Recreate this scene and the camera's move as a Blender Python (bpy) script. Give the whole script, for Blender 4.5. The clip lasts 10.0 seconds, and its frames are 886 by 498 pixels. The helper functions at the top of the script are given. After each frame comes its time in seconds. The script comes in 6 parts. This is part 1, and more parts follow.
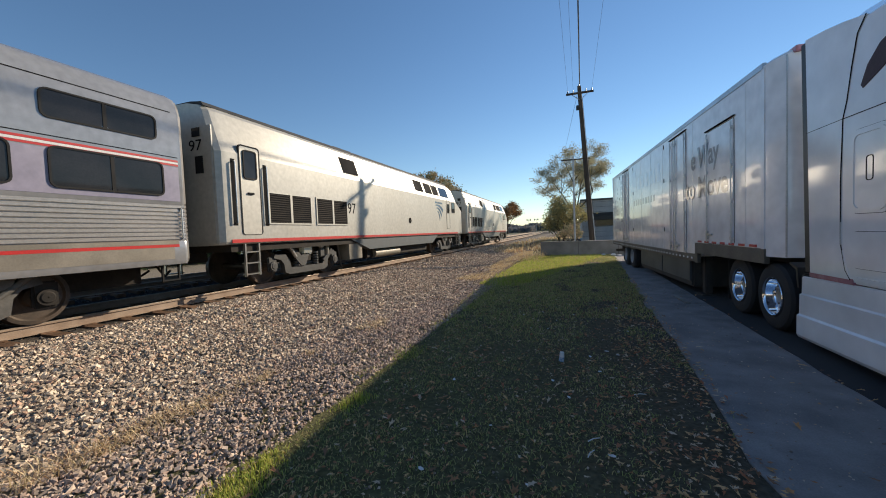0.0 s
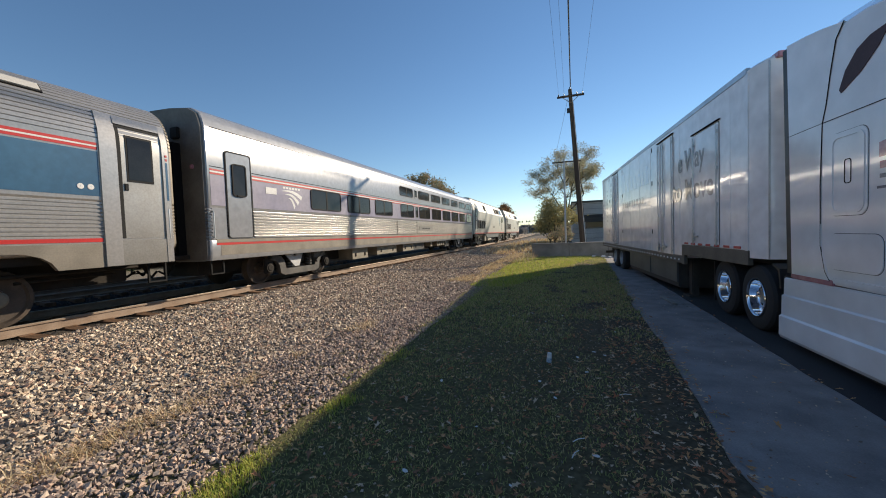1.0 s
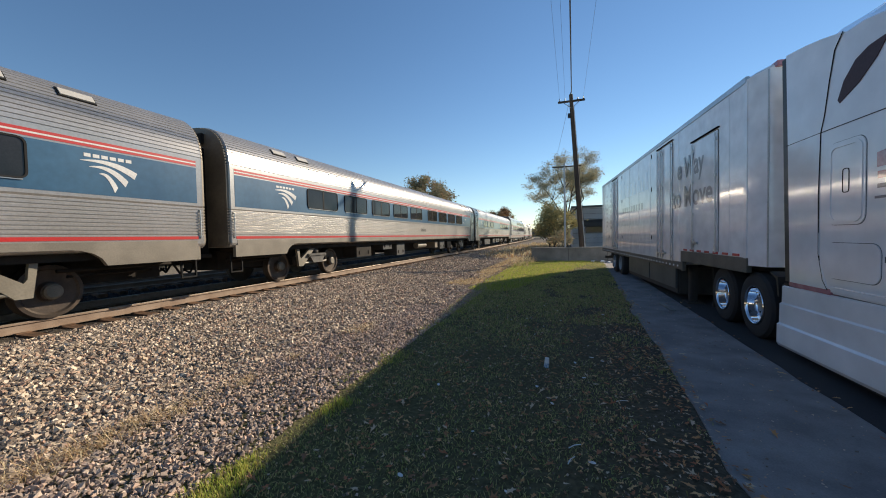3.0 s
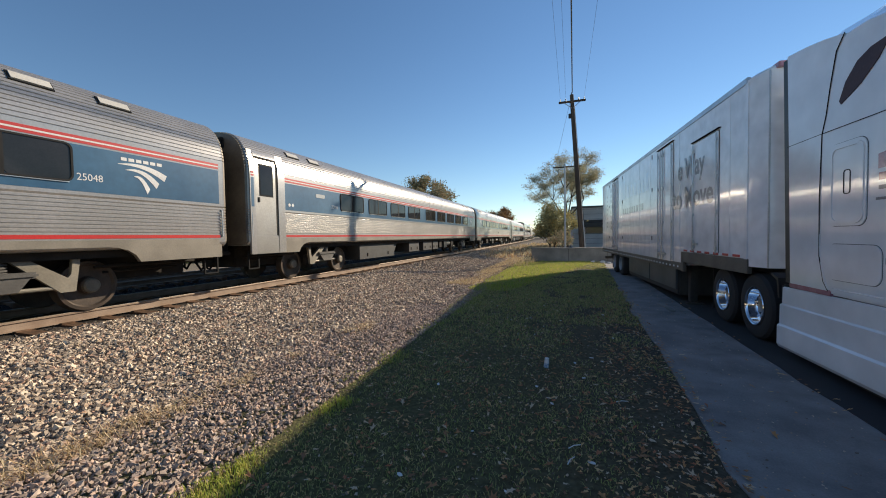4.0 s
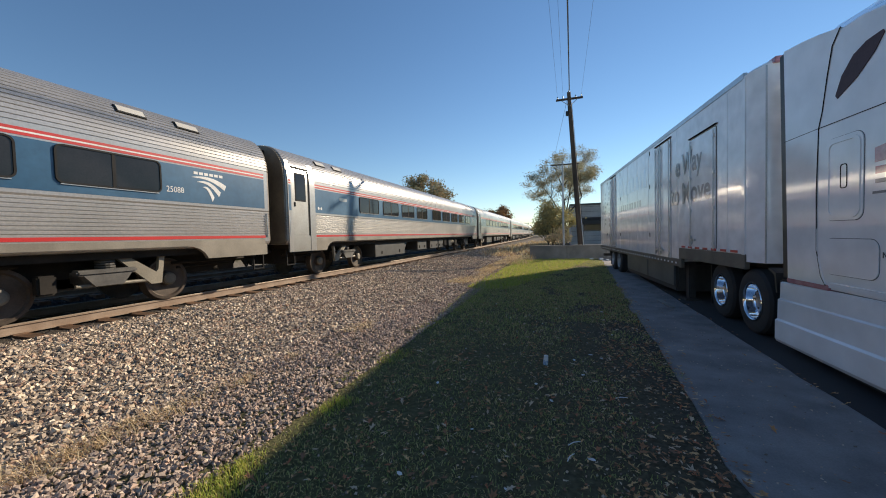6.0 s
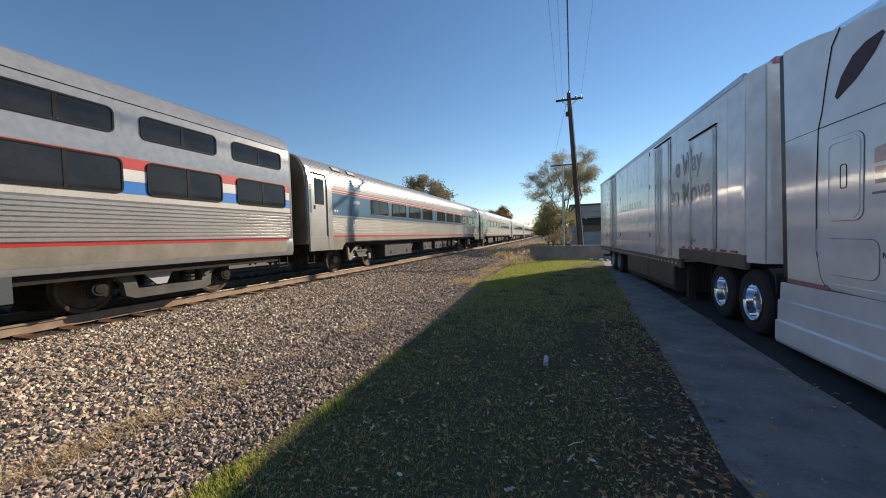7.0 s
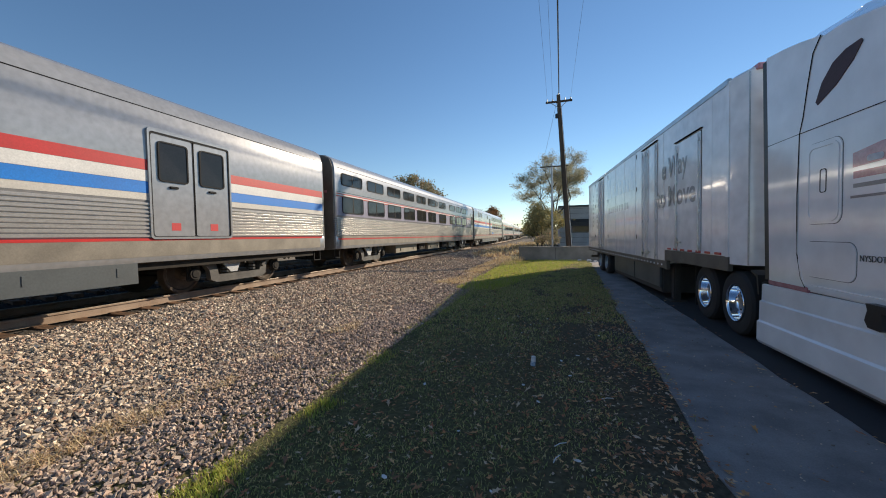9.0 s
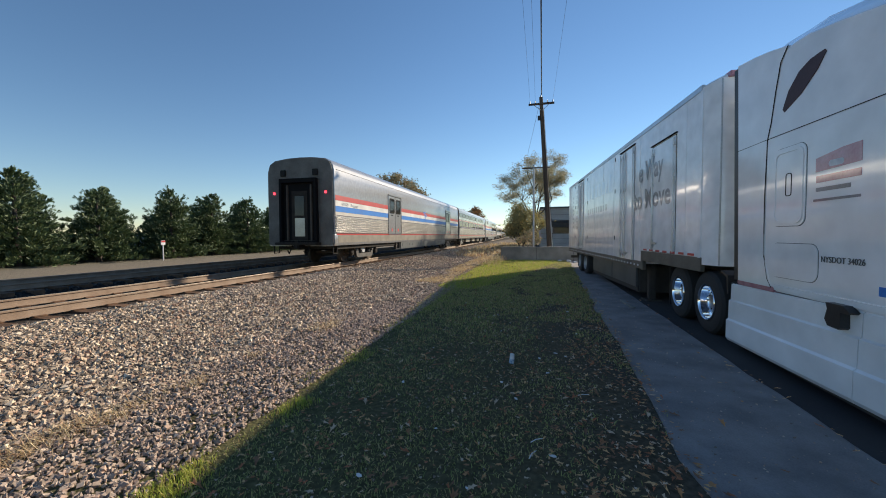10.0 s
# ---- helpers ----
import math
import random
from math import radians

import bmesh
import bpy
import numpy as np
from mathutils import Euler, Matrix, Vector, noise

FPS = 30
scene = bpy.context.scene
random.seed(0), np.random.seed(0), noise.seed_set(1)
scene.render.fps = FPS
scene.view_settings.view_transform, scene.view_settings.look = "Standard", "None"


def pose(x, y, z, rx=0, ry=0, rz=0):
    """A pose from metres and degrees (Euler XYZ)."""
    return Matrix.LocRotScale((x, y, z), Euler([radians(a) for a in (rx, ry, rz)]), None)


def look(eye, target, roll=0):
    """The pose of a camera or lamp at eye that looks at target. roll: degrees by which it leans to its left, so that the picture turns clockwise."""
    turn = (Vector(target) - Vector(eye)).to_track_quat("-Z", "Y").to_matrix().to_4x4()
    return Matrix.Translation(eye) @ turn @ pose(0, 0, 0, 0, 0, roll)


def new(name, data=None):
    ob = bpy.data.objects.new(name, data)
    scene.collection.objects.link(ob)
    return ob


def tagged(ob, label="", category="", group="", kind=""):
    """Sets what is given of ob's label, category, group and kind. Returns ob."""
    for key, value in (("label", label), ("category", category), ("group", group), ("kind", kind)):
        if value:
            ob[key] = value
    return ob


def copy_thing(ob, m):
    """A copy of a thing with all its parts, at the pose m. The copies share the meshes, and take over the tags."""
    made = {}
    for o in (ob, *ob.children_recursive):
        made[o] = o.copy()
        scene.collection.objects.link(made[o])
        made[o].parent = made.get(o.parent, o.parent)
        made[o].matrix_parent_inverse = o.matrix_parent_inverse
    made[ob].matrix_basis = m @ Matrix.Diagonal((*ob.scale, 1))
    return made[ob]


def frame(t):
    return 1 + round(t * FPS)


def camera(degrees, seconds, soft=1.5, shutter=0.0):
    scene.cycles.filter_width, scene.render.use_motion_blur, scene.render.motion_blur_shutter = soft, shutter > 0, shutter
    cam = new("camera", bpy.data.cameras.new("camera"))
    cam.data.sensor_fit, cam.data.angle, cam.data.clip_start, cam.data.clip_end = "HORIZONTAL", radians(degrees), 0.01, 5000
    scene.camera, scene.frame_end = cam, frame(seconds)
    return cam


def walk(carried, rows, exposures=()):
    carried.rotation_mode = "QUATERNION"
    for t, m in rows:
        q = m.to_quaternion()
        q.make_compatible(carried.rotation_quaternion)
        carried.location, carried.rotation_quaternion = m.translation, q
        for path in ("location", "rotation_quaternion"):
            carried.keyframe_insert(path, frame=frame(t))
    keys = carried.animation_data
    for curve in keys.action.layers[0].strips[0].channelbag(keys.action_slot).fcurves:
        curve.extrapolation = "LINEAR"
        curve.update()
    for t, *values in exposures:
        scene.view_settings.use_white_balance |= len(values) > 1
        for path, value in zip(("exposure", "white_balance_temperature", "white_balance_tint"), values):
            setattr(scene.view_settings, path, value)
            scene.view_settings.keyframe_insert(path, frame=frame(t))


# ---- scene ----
cam = camera(101.55, 10.0, soft=1.0)

# ---- camera: x, y, z, yaw (to the right of the track), pitch, roll ----
PATH = [
    (0.0, -0.049, -0.036, 1.694, -19.72, -2.49, -2.17),
    (0.5, -0.021, -0.015, 1.692, -18.60, -2.34, -2.20),
    (1.0, -0.000, -0.011, 1.685, -18.52, -2.29, -2.01),
    (1.5, 0.009, -0.017, 1.687, -18.45, -2.12, -1.89),
    (2.0, 0.011, -0.015, 1.693, -18.44, -2.01, -1.70),
    (2.5, 0.010, -0.013, 1.695, -18.42, -1.85, -1.44),
    (4.0, 0.004, -0.010, 1.692, -18.43, -1.89, -0.97),
    (4.5, 0.000, 0.000, 1.680, -18.32, -2.09, -1.05),
    (5.0, 0.003, 0.005, 1.682, -18.22, -2.22, -1.18),
    (5.5, 0.007, 0.002, 1.684, -18.18, -2.14, -1.43),
    (7.0, 0.010, -0.001, 1.687, -18.24, -1.98, -1.59),
    (7.5, 0.013, 0.007, 1.684, -18.07, -1.97, -1.54),
    (8.0, 0.020, 0.018, 1.685, -17.76, -1.96, -1.50),
    (8.5, 0.021, 0.026, 1.682, -17.34, -1.95, -1.30),
    (9.0, 0.019, 0.032, 1.682, -16.62, -2.03, -1.08),
    (9.5, 0.028, 0.036, 1.673, -15.49, -2.15, -0.76),
    (10.0, 0.040, 0.059, 1.653, -13.87, -2.13, -0.32),
]


def aim(x, y, z, yaw, pitch, roll):
    return pose(x, y, z, 90 + pitch, 0, -yaw) @ pose(0, 0, 0, 0, 0, roll)


walk(cam, [(t, aim(*p)) for t, *p in PATH])

# ---- light ----
SUN_AZ, SUN_EL = 31.0, 24.0
world = bpy.data.worlds.new("world")
scene.world = world
world.use_nodes = True
wn = world.node_tree
sky = wn.nodes.new("ShaderNodeTexSky")
sky.sky_type, sky.sun_disc = "NISHITA", False
sky.sun_elevation, sky.sun_rotation = radians(SUN_EL), radians(SUN_AZ)
sky.air_density, sky.dust_density, sky.ozone_density, sky.altitude = 1.0, 0.0, 2.6, 100
deep = wn.nodes.new("ShaderNodeHueSaturation")
deep.inputs["Saturation"].default_value = 1.10
wn.links.new(sky.outputs[0], deep.inputs["Color"])
wn.links.new(deep.outputs[0], wn.nodes["Background"].inputs[0])
wn.nodes["Background"].inputs[1].default_value = 0.062
sun = new("sun", bpy.data.lights.new("sun", "SUN"))
sun.data.energy, sun.data.angle, sun.data.color = 3.25, radians(0.53), (1.0, 0.85, 0.66)
_a, _e = radians(SUN_AZ), radians(SUN_EL)
SUN_DIR = Vector((math.sin(_a) * math.cos(_e), math.cos(_a) * math.cos(_e), math.sin(_e)))
sun.matrix_world = look((0, 0, 60), tuple(Vector((0, 0, 60)) - SUN_DIR))
scene.view_settings.exposure = 1.05


# ---- materials ----
def surf(name, c1, c2=None, rough=0.6, metal=0.0, coarse=1.2, fine=40.0, bump=0.15, depth=0.01, rand=0.0, island=False,
         coat=0.0, streak=0.0, dirt=0.0, spec=0.5):
    """Two-scale procedural surface: c1..c2 by coarse noise, fine grain in value, roughness and relief."""
    c2 = c2 or tuple(v * 0.8 for v in c1)
    m = bpy.data.materials.new(name)
    m.use_nodes = True
    n, l = m.node_tree.nodes, m.node_tree.links
    b = n["Principled BSDF"]
    tc = n.new("ShaderNodeTexCoord")
    mp = n.new("ShaderNodeMapping")
    l.new(tc.outputs["Object"], mp.inputs[0])
    if streak:
        mp.inputs["Scale"].default_value = (1, 1, streak)
    n1, n2 = n.new("ShaderNodeTexNoise"), n.new("ShaderNodeTexNoise")
    n1.inputs["Scale"].default_value, n1.inputs["Detail"].default_value = coarse, 6
    n2.inputs["Scale"].default_value, n2.inputs["Detail"].default_value = fine, 4
    l.new(mp.outputs[0], n1.inputs[0])
    l.new(tc.outputs["Object"], n2.inputs[0])
    r = n.new("ShaderNodeValToRGB")
    r.color_ramp.elements[0].position, r.color_ramp.elements[1].position = 0.35, 0.65
    r.color_ramp.elements[0].color, r.color_ramp.elements[1].color = (*c1, 1), (*c2, 1)
    l.new(n1.outputs[0], r.inputs[0])
    hs = n.new("ShaderNodeHueSaturation")
    l.new(r.outputs[0], hs.inputs["Color"])
    v = n.new("ShaderNodeMath")
    v.operation = "MULTIPLY_ADD"
    v.inputs[1].default_value, v.inputs[2].default_value = 0.5, 0.75
    l.new(n2.outputs[0], v.inputs[0])
    out = v.outputs[0]
    if rand:
        src = n.new("ShaderNodeNewGeometry").outputs["Random Per Island"] if island else n.new("ShaderNodeObjectInfo").outputs["Random"]
        k = n.new("ShaderNodeMath")
        k.operation = "MULTIPLY_ADD"
        k.inputs[1].default_value, k.inputs[2].default_value = rand, 1 - rand / 2
        l.new(src, k.inputs[0])
        q = n.new("ShaderNodeMath")
        q.operation = "MULTIPLY"
        l.new(out, q.inputs[0])
        l.new(k.outputs[0], q.inputs[1])
        out = q.outputs[0]
    l.new(out, hs.inputs["Value"])
    l.new(hs.outputs[0], b.inputs["Base Color"])
    rr = n.new("ShaderNodeMath")
    rr.operation = "MULTIPLY_ADD"
    rr.inputs[1].default_value, rr.inputs[2].default_value = 0.3 * rough, 0.85 * rough
    l.new(n1.outputs[0], rr.inputs[0])
    l.new(rr.outputs[0], b.inputs["Roughness"])
    b.inputs["Metallic"].default_value = metal
    b.inputs["Specular IOR Level"].default_value = spec
    if coat:
        b.inputs["Coat Weight"].default_value, b.inputs["Coat Roughness"].default_value = coat, 0.06
    if bump:
        bp = n.new("ShaderNodeBump")
        bp.inputs["Strength"].default_value, bp.inputs["Distance"].default_value = bump, depth
        l.new(n2.outputs[0], bp.inputs["Height"])
        l.new(bp.outputs[0], b.inputs["Normal"])
    return m


def hue_island(name, cols, rough=0.8, bump=0.3, depth=0.006, fine=60, trans=0.0):
    """Each loose piece of one mesh takes its own colour from cols."""
    m = surf(name, cols[0], cols[0], rough=rough, fine=fine, bump=bump, depth=depth)
    n, l = m.node_tree.nodes, m.node_tree.links
    r = n.new("ShaderNodeValToRGB")
    r.color_ramp.interpolation = "CONSTANT"
    while len(r.color_ramp.elements) < len(cols):
        r.color_ramp.elements.new(0.5)
    for i, (e, c) in enumerate(zip(r.color_ramp.elements, cols)):
        e.position, e.color = i / len(cols), (*c, 1)
    l.new(n.new("ShaderNodeNewGeometry").outputs["Random Per Island"], r.inputs[0])
    l.new(r.outputs[0], n["Hue/Saturation/Value"].inputs["Color"])
    if trans:
        b = n["Principled BSDF"]
        t = n.new("ShaderNodeBsdfTranslucent")
        mx = n.new("ShaderNodeMixShader")
        mx.inputs[0].default_value = trans
        l.new(n["Hue/Saturation/Value"].outputs[0], t.inputs[0])
        l.new(b.outputs[0], mx.inputs[1])
        l.new(t.outputs[0], mx.inputs[2])
        l.new(mx.outputs[0], n["Material Output"].inputs[0])
    return m


STEEL = surf("stainless", (0.46, 0.44, 0.415), (0.38, 0.365, 0.34), rough=0.29, metal=0.52, coarse=0.8, fine=25, bump=0.03, depth=0.004, streak=0.3)
STEEL_DULL = surf("stainless_worn", (0.40, 0.385, 0.355), (0.30, 0.288, 0.262), rough=0.36, metal=0.8, coarse=1.5, fine=30, bump=0.08, depth=0.005)
SILVER = surf("silver_paint", (0.365, 0.37, 0.376), (0.325, 0.33, 0.336), rough=0.22, metal=0.32, spec=0.4, coarse=0.5, fine=8, bump=0.04, depth=0.008, streak=0.2)
LOCO_GREY = surf("locomotive_paint", (0.47, 0.455, 0.405), (0.40, 0.385, 0.34), rough=0.42, metal=0.25, coarse=0.6, fine=9, bump=0.06, depth=0.006, streak=0.3)
SLATE = surf("dark_grey_paint", (0.078, 0.090, 0.095), (0.058, 0.068, 0.072), rough=0.5, coarse=1.5, fine=30, bump=0.05)
ROOF_DARK = surf("sooty_roof", (0.05, 0.052, 0.055), (0.032, 0.033, 0.035), rough=0.7, coarse=2, fine=30, spec=0.2)
SILL = surf("dusty_sill", (0.225, 0.203, 0.166), (0.160, 0.144, 0.118), rough=0.55, metal=0.3, coarse=2, fine=40, bump=0.06)
RED = surf("red_stripe", (0.495, 0.024, 0.022), (0.405, 0.022, 0.019), rough=0.4, bump=0)
SILL_PALE = surf("pale_grey_band", (0.52, 0.50, 0.45), (0.44, 0.42, 0.38), rough=0.5, coarse=1.5, bump=0)
WHITE_S = surf("white_stripe", (0.72, 0.71, 0.68), rough=0.4, bump=0)
BLUE_BAND = surf("blue_band", (0.024, 0.080, 0.152), (0.040, 0.112, 0.192), rough=0.32, coarse=0.8, fine=10, bump=0.03, streak=0.3, coat=0.3)
LAVENDER = surf("faded_violet_band", (0.20, 0.19, 0.27), (0.27, 0.25, 0.31), rough=0.38, coarse=0.8, fine=10, bump=0.03, streak=0.3)
BLUE = surf("bright_blue_stripe", (0.008, 0.185, 0.60), (0.008, 0.16, 0.53), rough=0.4, bump=0)
GLASS = surf("tinted_glass", (0.018, 0.02, 0.022), (0.03, 0.03, 0.032), rough=0.05, bump=0, spec=0.28)
RUBBER = surf("window_gasket", (0.022, 0.022, 0.022), rough=0.7, bump=0, spec=0.15)
END_DARK = surf("grimy_end_wall", (0.085, 0.066, 0.050), (0.045, 0.036, 0.029), rough=0.65, metal=0.1, coarse=1.5, fine=20)
CAR_END = surf("sooty_grey_end_wall", (0.150, 0.142, 0.130), (0.095, 0.088, 0.080), rough=0.6, metal=0.15, coarse=1.5, fine=20)
LOWER_RAIL = surf("dull_brown_side_rail", (0.150, 0.135, 0.110), (0.105, 0.094, 0.078), rough=0.6, metal=0.2, coarse=2, fine=30)
END_LIGHT = surf("dull_end_wall", (0.210, 0.182, 0.140), (0.140, 0.122, 0.098), rough=0.5, metal=0.4, coarse=1.5, fine=20)
UNDER = surf("grimy_underframe", (0.023, 0.021, 0.019), (0.039, 0.034, 0.029), rough=0.75, coarse=3, fine=30, spec=0.15)
TRUCK_GREY = surf("dusty_cast_steel", (0.115, 0.110, 0.100), (0.060, 0.057, 0.054), rough=0.6, metal=0.2, coarse=3, fine=30)
BOX_GREY = surf("equipment_box_paint", (0.068, 0.068, 0.066), (0.044, 0.044, 0.042), rough=0.5, metal=0.2, coarse=2, fine=30)
BOX_TAN = surf("dusty_equipment_box", (0.252, 0.228, 0.180), (0.180, 0.162, 0.126), rough=0.55, metal=0.2, coarse=2, fine=30)
WHEEL = surf("wheel_steel", (0.136, 0.104, 0.080), (0.080, 0.064, 0.052), rough=0.5, metal=0.5, coarse=4, fine=40)
BRIGHT = surf("worn_bright_metal", (0.6, 0.58, 0.54), rough=0.3, metal=0.9, bump=0)
RAIL_SIDE = surf("rusty_rail", (0.243, 0.169, 0.117), (0.338, 0.253, 0.186), rough=0.75, coarse=3, fine=50, bump=0.2, depth=0.003)
RAIL_TOP = surf("polished_railhead", (0.223, 0.189, 0.145), rough=0.5, metal=0.8, bump=0)
TIE = surf("creosoted_tie", (0.105, 0.070, 0.049), (0.210, 0.119, 0.070), rough=0.9, coarse=6, fine=60, bump=0.5, rand=0.6, spec=0.15)
VAN_WHITE = surf("trailer_white_paint", (0.885, 0.890, 0.895), (0.82, 0.83, 0.85), rough=0.25, coarse=0.6, fine=3.5, bump=0.04, depth=0.01, streak=0.3, coat=0.9)
VAN_WHITE.node_tree.nodes["Noise Texture.001"].inputs["Detail"].default_value = 2
CAB_WHITE = surf("tractor_white_paint", (0.885, 0.890, 0.895), (0.85, 0.858, 0.872), rough=0.16, coarse=0.5, fine=2, bump=0.02, depth=0.02, coat=0.8)
ALU = surf("aluminium_trim", (0.55, 0.56, 0.58), (0.44, 0.45, 0.46), rough=0.35, metal=0.9, bump=0.02)
CHROME = surf("polished_rim", (0.85, 0.86, 0.9), (0.8, 0.82, 0.86), rough=0.07, metal=1.0, bump=0)
TYRE = surf("tyre_rubber", (0.022, 0.022, 0.023), (0.03, 0.03, 0.03), rough=0.8, fine=80, bump=0.3)
CHASSIS = surf("dark_chassis", (0.025, 0.024, 0.024), (0.05, 0.045, 0.04), rough=0.7, coarse=4)
SEAM = surf("black_seam", (0.012, 0.012, 0.013), rough=0.85, bump=0, spec=0.08)
MAROON = surf("smoked_window", (0.085, 0.052, 0.060), (0.07, 0.045, 0.052), rough=0.5, bump=0, spec=0.15)
DECAL_GREY = surf("faded_grey_lettering", (0.140, 0.140, 0.161), (0.210, 0.210, 0.238), rough=0.3, coarse=5, bump=0, coat=0.9)
DECAL_BLUE = surf("faded_pale_blue_lettering", (0.573, 0.652, 0.770), (0.711, 0.743, 0.820), rough=0.3, coarse=3, bump=0, coat=0.9)
DECAL_RED = surf("faded_red_decal", (0.42, 0.17, 0.21), (0.50, 0.25, 0.29), rough=0.25, coarse=8, bump=0, coat=0.8)
TAPE_RED = surf("red_reflective_tape", (0.55, 0.05, 0.05), rough=0.4, bump=0)
BLACK = surf("black_plastic", (0.02, 0.02, 0.022), rough=0.45, bump=0.05)
WOOD = surf("weathered_pole_wood", (0.10, 0.075, 0.055), (0.055, 0.042, 0.033), rough=0.9, coarse=5, fine=60, bump=0.5, streak=0.1)
GALV = surf("galvanised_steel", (0.50, 0.51, 0.52), (0.40, 0.41, 0.42), rough=0.5, metal=0.6)
CONCRETE = surf("weathered_concrete", (0.30, 0.285, 0.26), (0.20, 0.19, 0.175), rough=0.9, coarse=1.5, fine=30, bump=0.3)
BLOCK = surf("painted_block_wall", (0.557, 0.551, 0.543), (0.450, 0.438, 0.437), rough=0.85, coarse=0.6, fine=12, bump=0.2)
ASPHALT = surf("dark_asphalt", (0.042, 0.041, 0.045), (0.063, 0.060, 0.060), rough=0.85, coarse=0.8, fine=120, bump=0.5, depth=0.006, spec=0.15)
PATHWAY = surf("worn_asphalt_shoulder", (0.20, 0.188, 0.187), (0.30, 0.283, 0.276), rough=0.9, coarse=2.2, fine=90, bump=0.7, depth=0.01, spec=0.15)
BARK = surf("bark", (0.075, 0.06, 0.05), (0.045, 0.036, 0.03), rough=0.9, coarse=6, fine=40, bump=0.6)
STONE = hue_island("ballast_stone", [(0.464, 0.369, 0.266), (0.248, 0.198, 0.149), (0.620, 0.498, 0.365), (0.341, 0.252, 0.177), (0.154, 0.126, 0.099),
                                     (0.418, 0.273, 0.194), (0.743, 0.614, 0.464), (0.294, 0.238, 0.188), (0.510, 0.410, 0.293), (0.202, 0.164, 0.132)], rough=0.85)
# ballast with the train's shade put into its near-black colours
SHADED_STONE = hue_island("shade_darkened_stone", [(0.035, 0.031, 0.028), (0.055, 0.047, 0.041), (0.024, 0.022, 0.021), (0.085, 0.070, 0.058)], rough=0.85)
FINE_STONE = hue_island("fine_gravel", [(0.413, 0.329, 0.263), (0.269, 0.213, 0.174), (0.559, 0.444, 0.349), (0.351, 0.266, 0.211), (0.187, 0.151, 0.125), (0.476, 0.338, 0.254)], rough=0.9)
GRASS = hue_island("lawn_blade", [(0.33, 0.37, 0.115), (0.42, 0.44, 0.145), (0.26, 0.30, 0.095), (0.53, 0.45, 0.19), (0.35, 0.35, 0.125), (0.64, 0.50, 0.25)], rough=0.7, bump=0, trans=0.35)
# lit copy of the lawn blades: sunlight is put into the brighter colours
LIT_GRASS = hue_island("lit_grass_blade", [(0.38, 0.45, 0.07), (0.46, 0.49, 0.095), (0.30, 0.38, 0.07), (0.56, 0.48, 0.16)], rough=0.7, bump=0, trans=0.4)
STRAW = hue_island("dry_straw_blade", [(0.672, 0.538, 0.314), (0.526, 0.392, 0.213), (0.762, 0.638, 0.403), (0.448, 0.291, 0.157), (0.616, 0.459, 0.258)], rough=0.8, bump=0, trans=0.3)
LEAF_DRY = hue_island("fallen_leaf", [(0.36, 0.17, 0.075), (0.50, 0.25, 0.10), (0.25, 0.125, 0.065), (0.66, 0.40, 0.18), (0.42, 0.15, 0.065), (0.58, 0.44, 0.30)], rough=0.8, bump=0)
LEAF_YELLOW = hue_island("yellow_autumn_leaf", [(0.47, 0.42, 0.25), (0.38, 0.37, 0.24), (0.54, 0.44, 0.26), (0.32, 0.33, 0.22)], rough=0.7, bump=0, trans=0.45)
LEAF_GOLD = hue_island("gold_autumn_leaf", [(0.52, 0.42, 0.17), (0.44, 0.38, 0.17), (0.35, 0.33, 0.16), (0.27, 0.28, 0.14)], rough=0.7, bump=0, trans=0.5)
LEAF_OLIVE = hue_island("dull_olive_leaf", [(0.360, 0.328, 0.177), (0.466, 0.385, 0.222), (0.274, 0.270, 0.157), (0.593, 0.424, 0.265)], rough=0.8, bump=0, trans=0.3)
LEAF_RUST = hue_island("rust_autumn_leaf", [(0.330, 0.180, 0.075), (0.420, 0.240, 0.090), (0.240, 0.150, 0.075)], rough=0.8, bump=0, trans=0.3)
NEEDLE = hue_island("pine_needles", [(0.065, 0.105, 0.045), (0.090, 0.135, 0.055), (0.115, 0.155, 0.062), (0.050, 0.082, 0.038)], rough=0.7, bump=0, trans=0.15)
PAPER = surf("white_litter", (0.75, 0.76, 0.78), (0.6, 0.61, 0.64), rough=0.6, coarse=20, bump=0.1)
LAMP_RED = bpy.data.materials.new("red_marker_lamp")
LAMP_RED.use_nodes = True
LAMP_RED.node_tree.nodes["Principled BSDF"].inputs["Base Color"].default_value = (0.6, 0.02, 0.03, 1)
LAMP_RED.node_tree.nodes["Principled BSDF"].inputs["Emission Color"].default_value = (1, 0.05, 0.08, 1)
LAMP_RED.node_tree.nodes["Principled BSDF"].inputs["Emission Strength"].default_value = 1.5


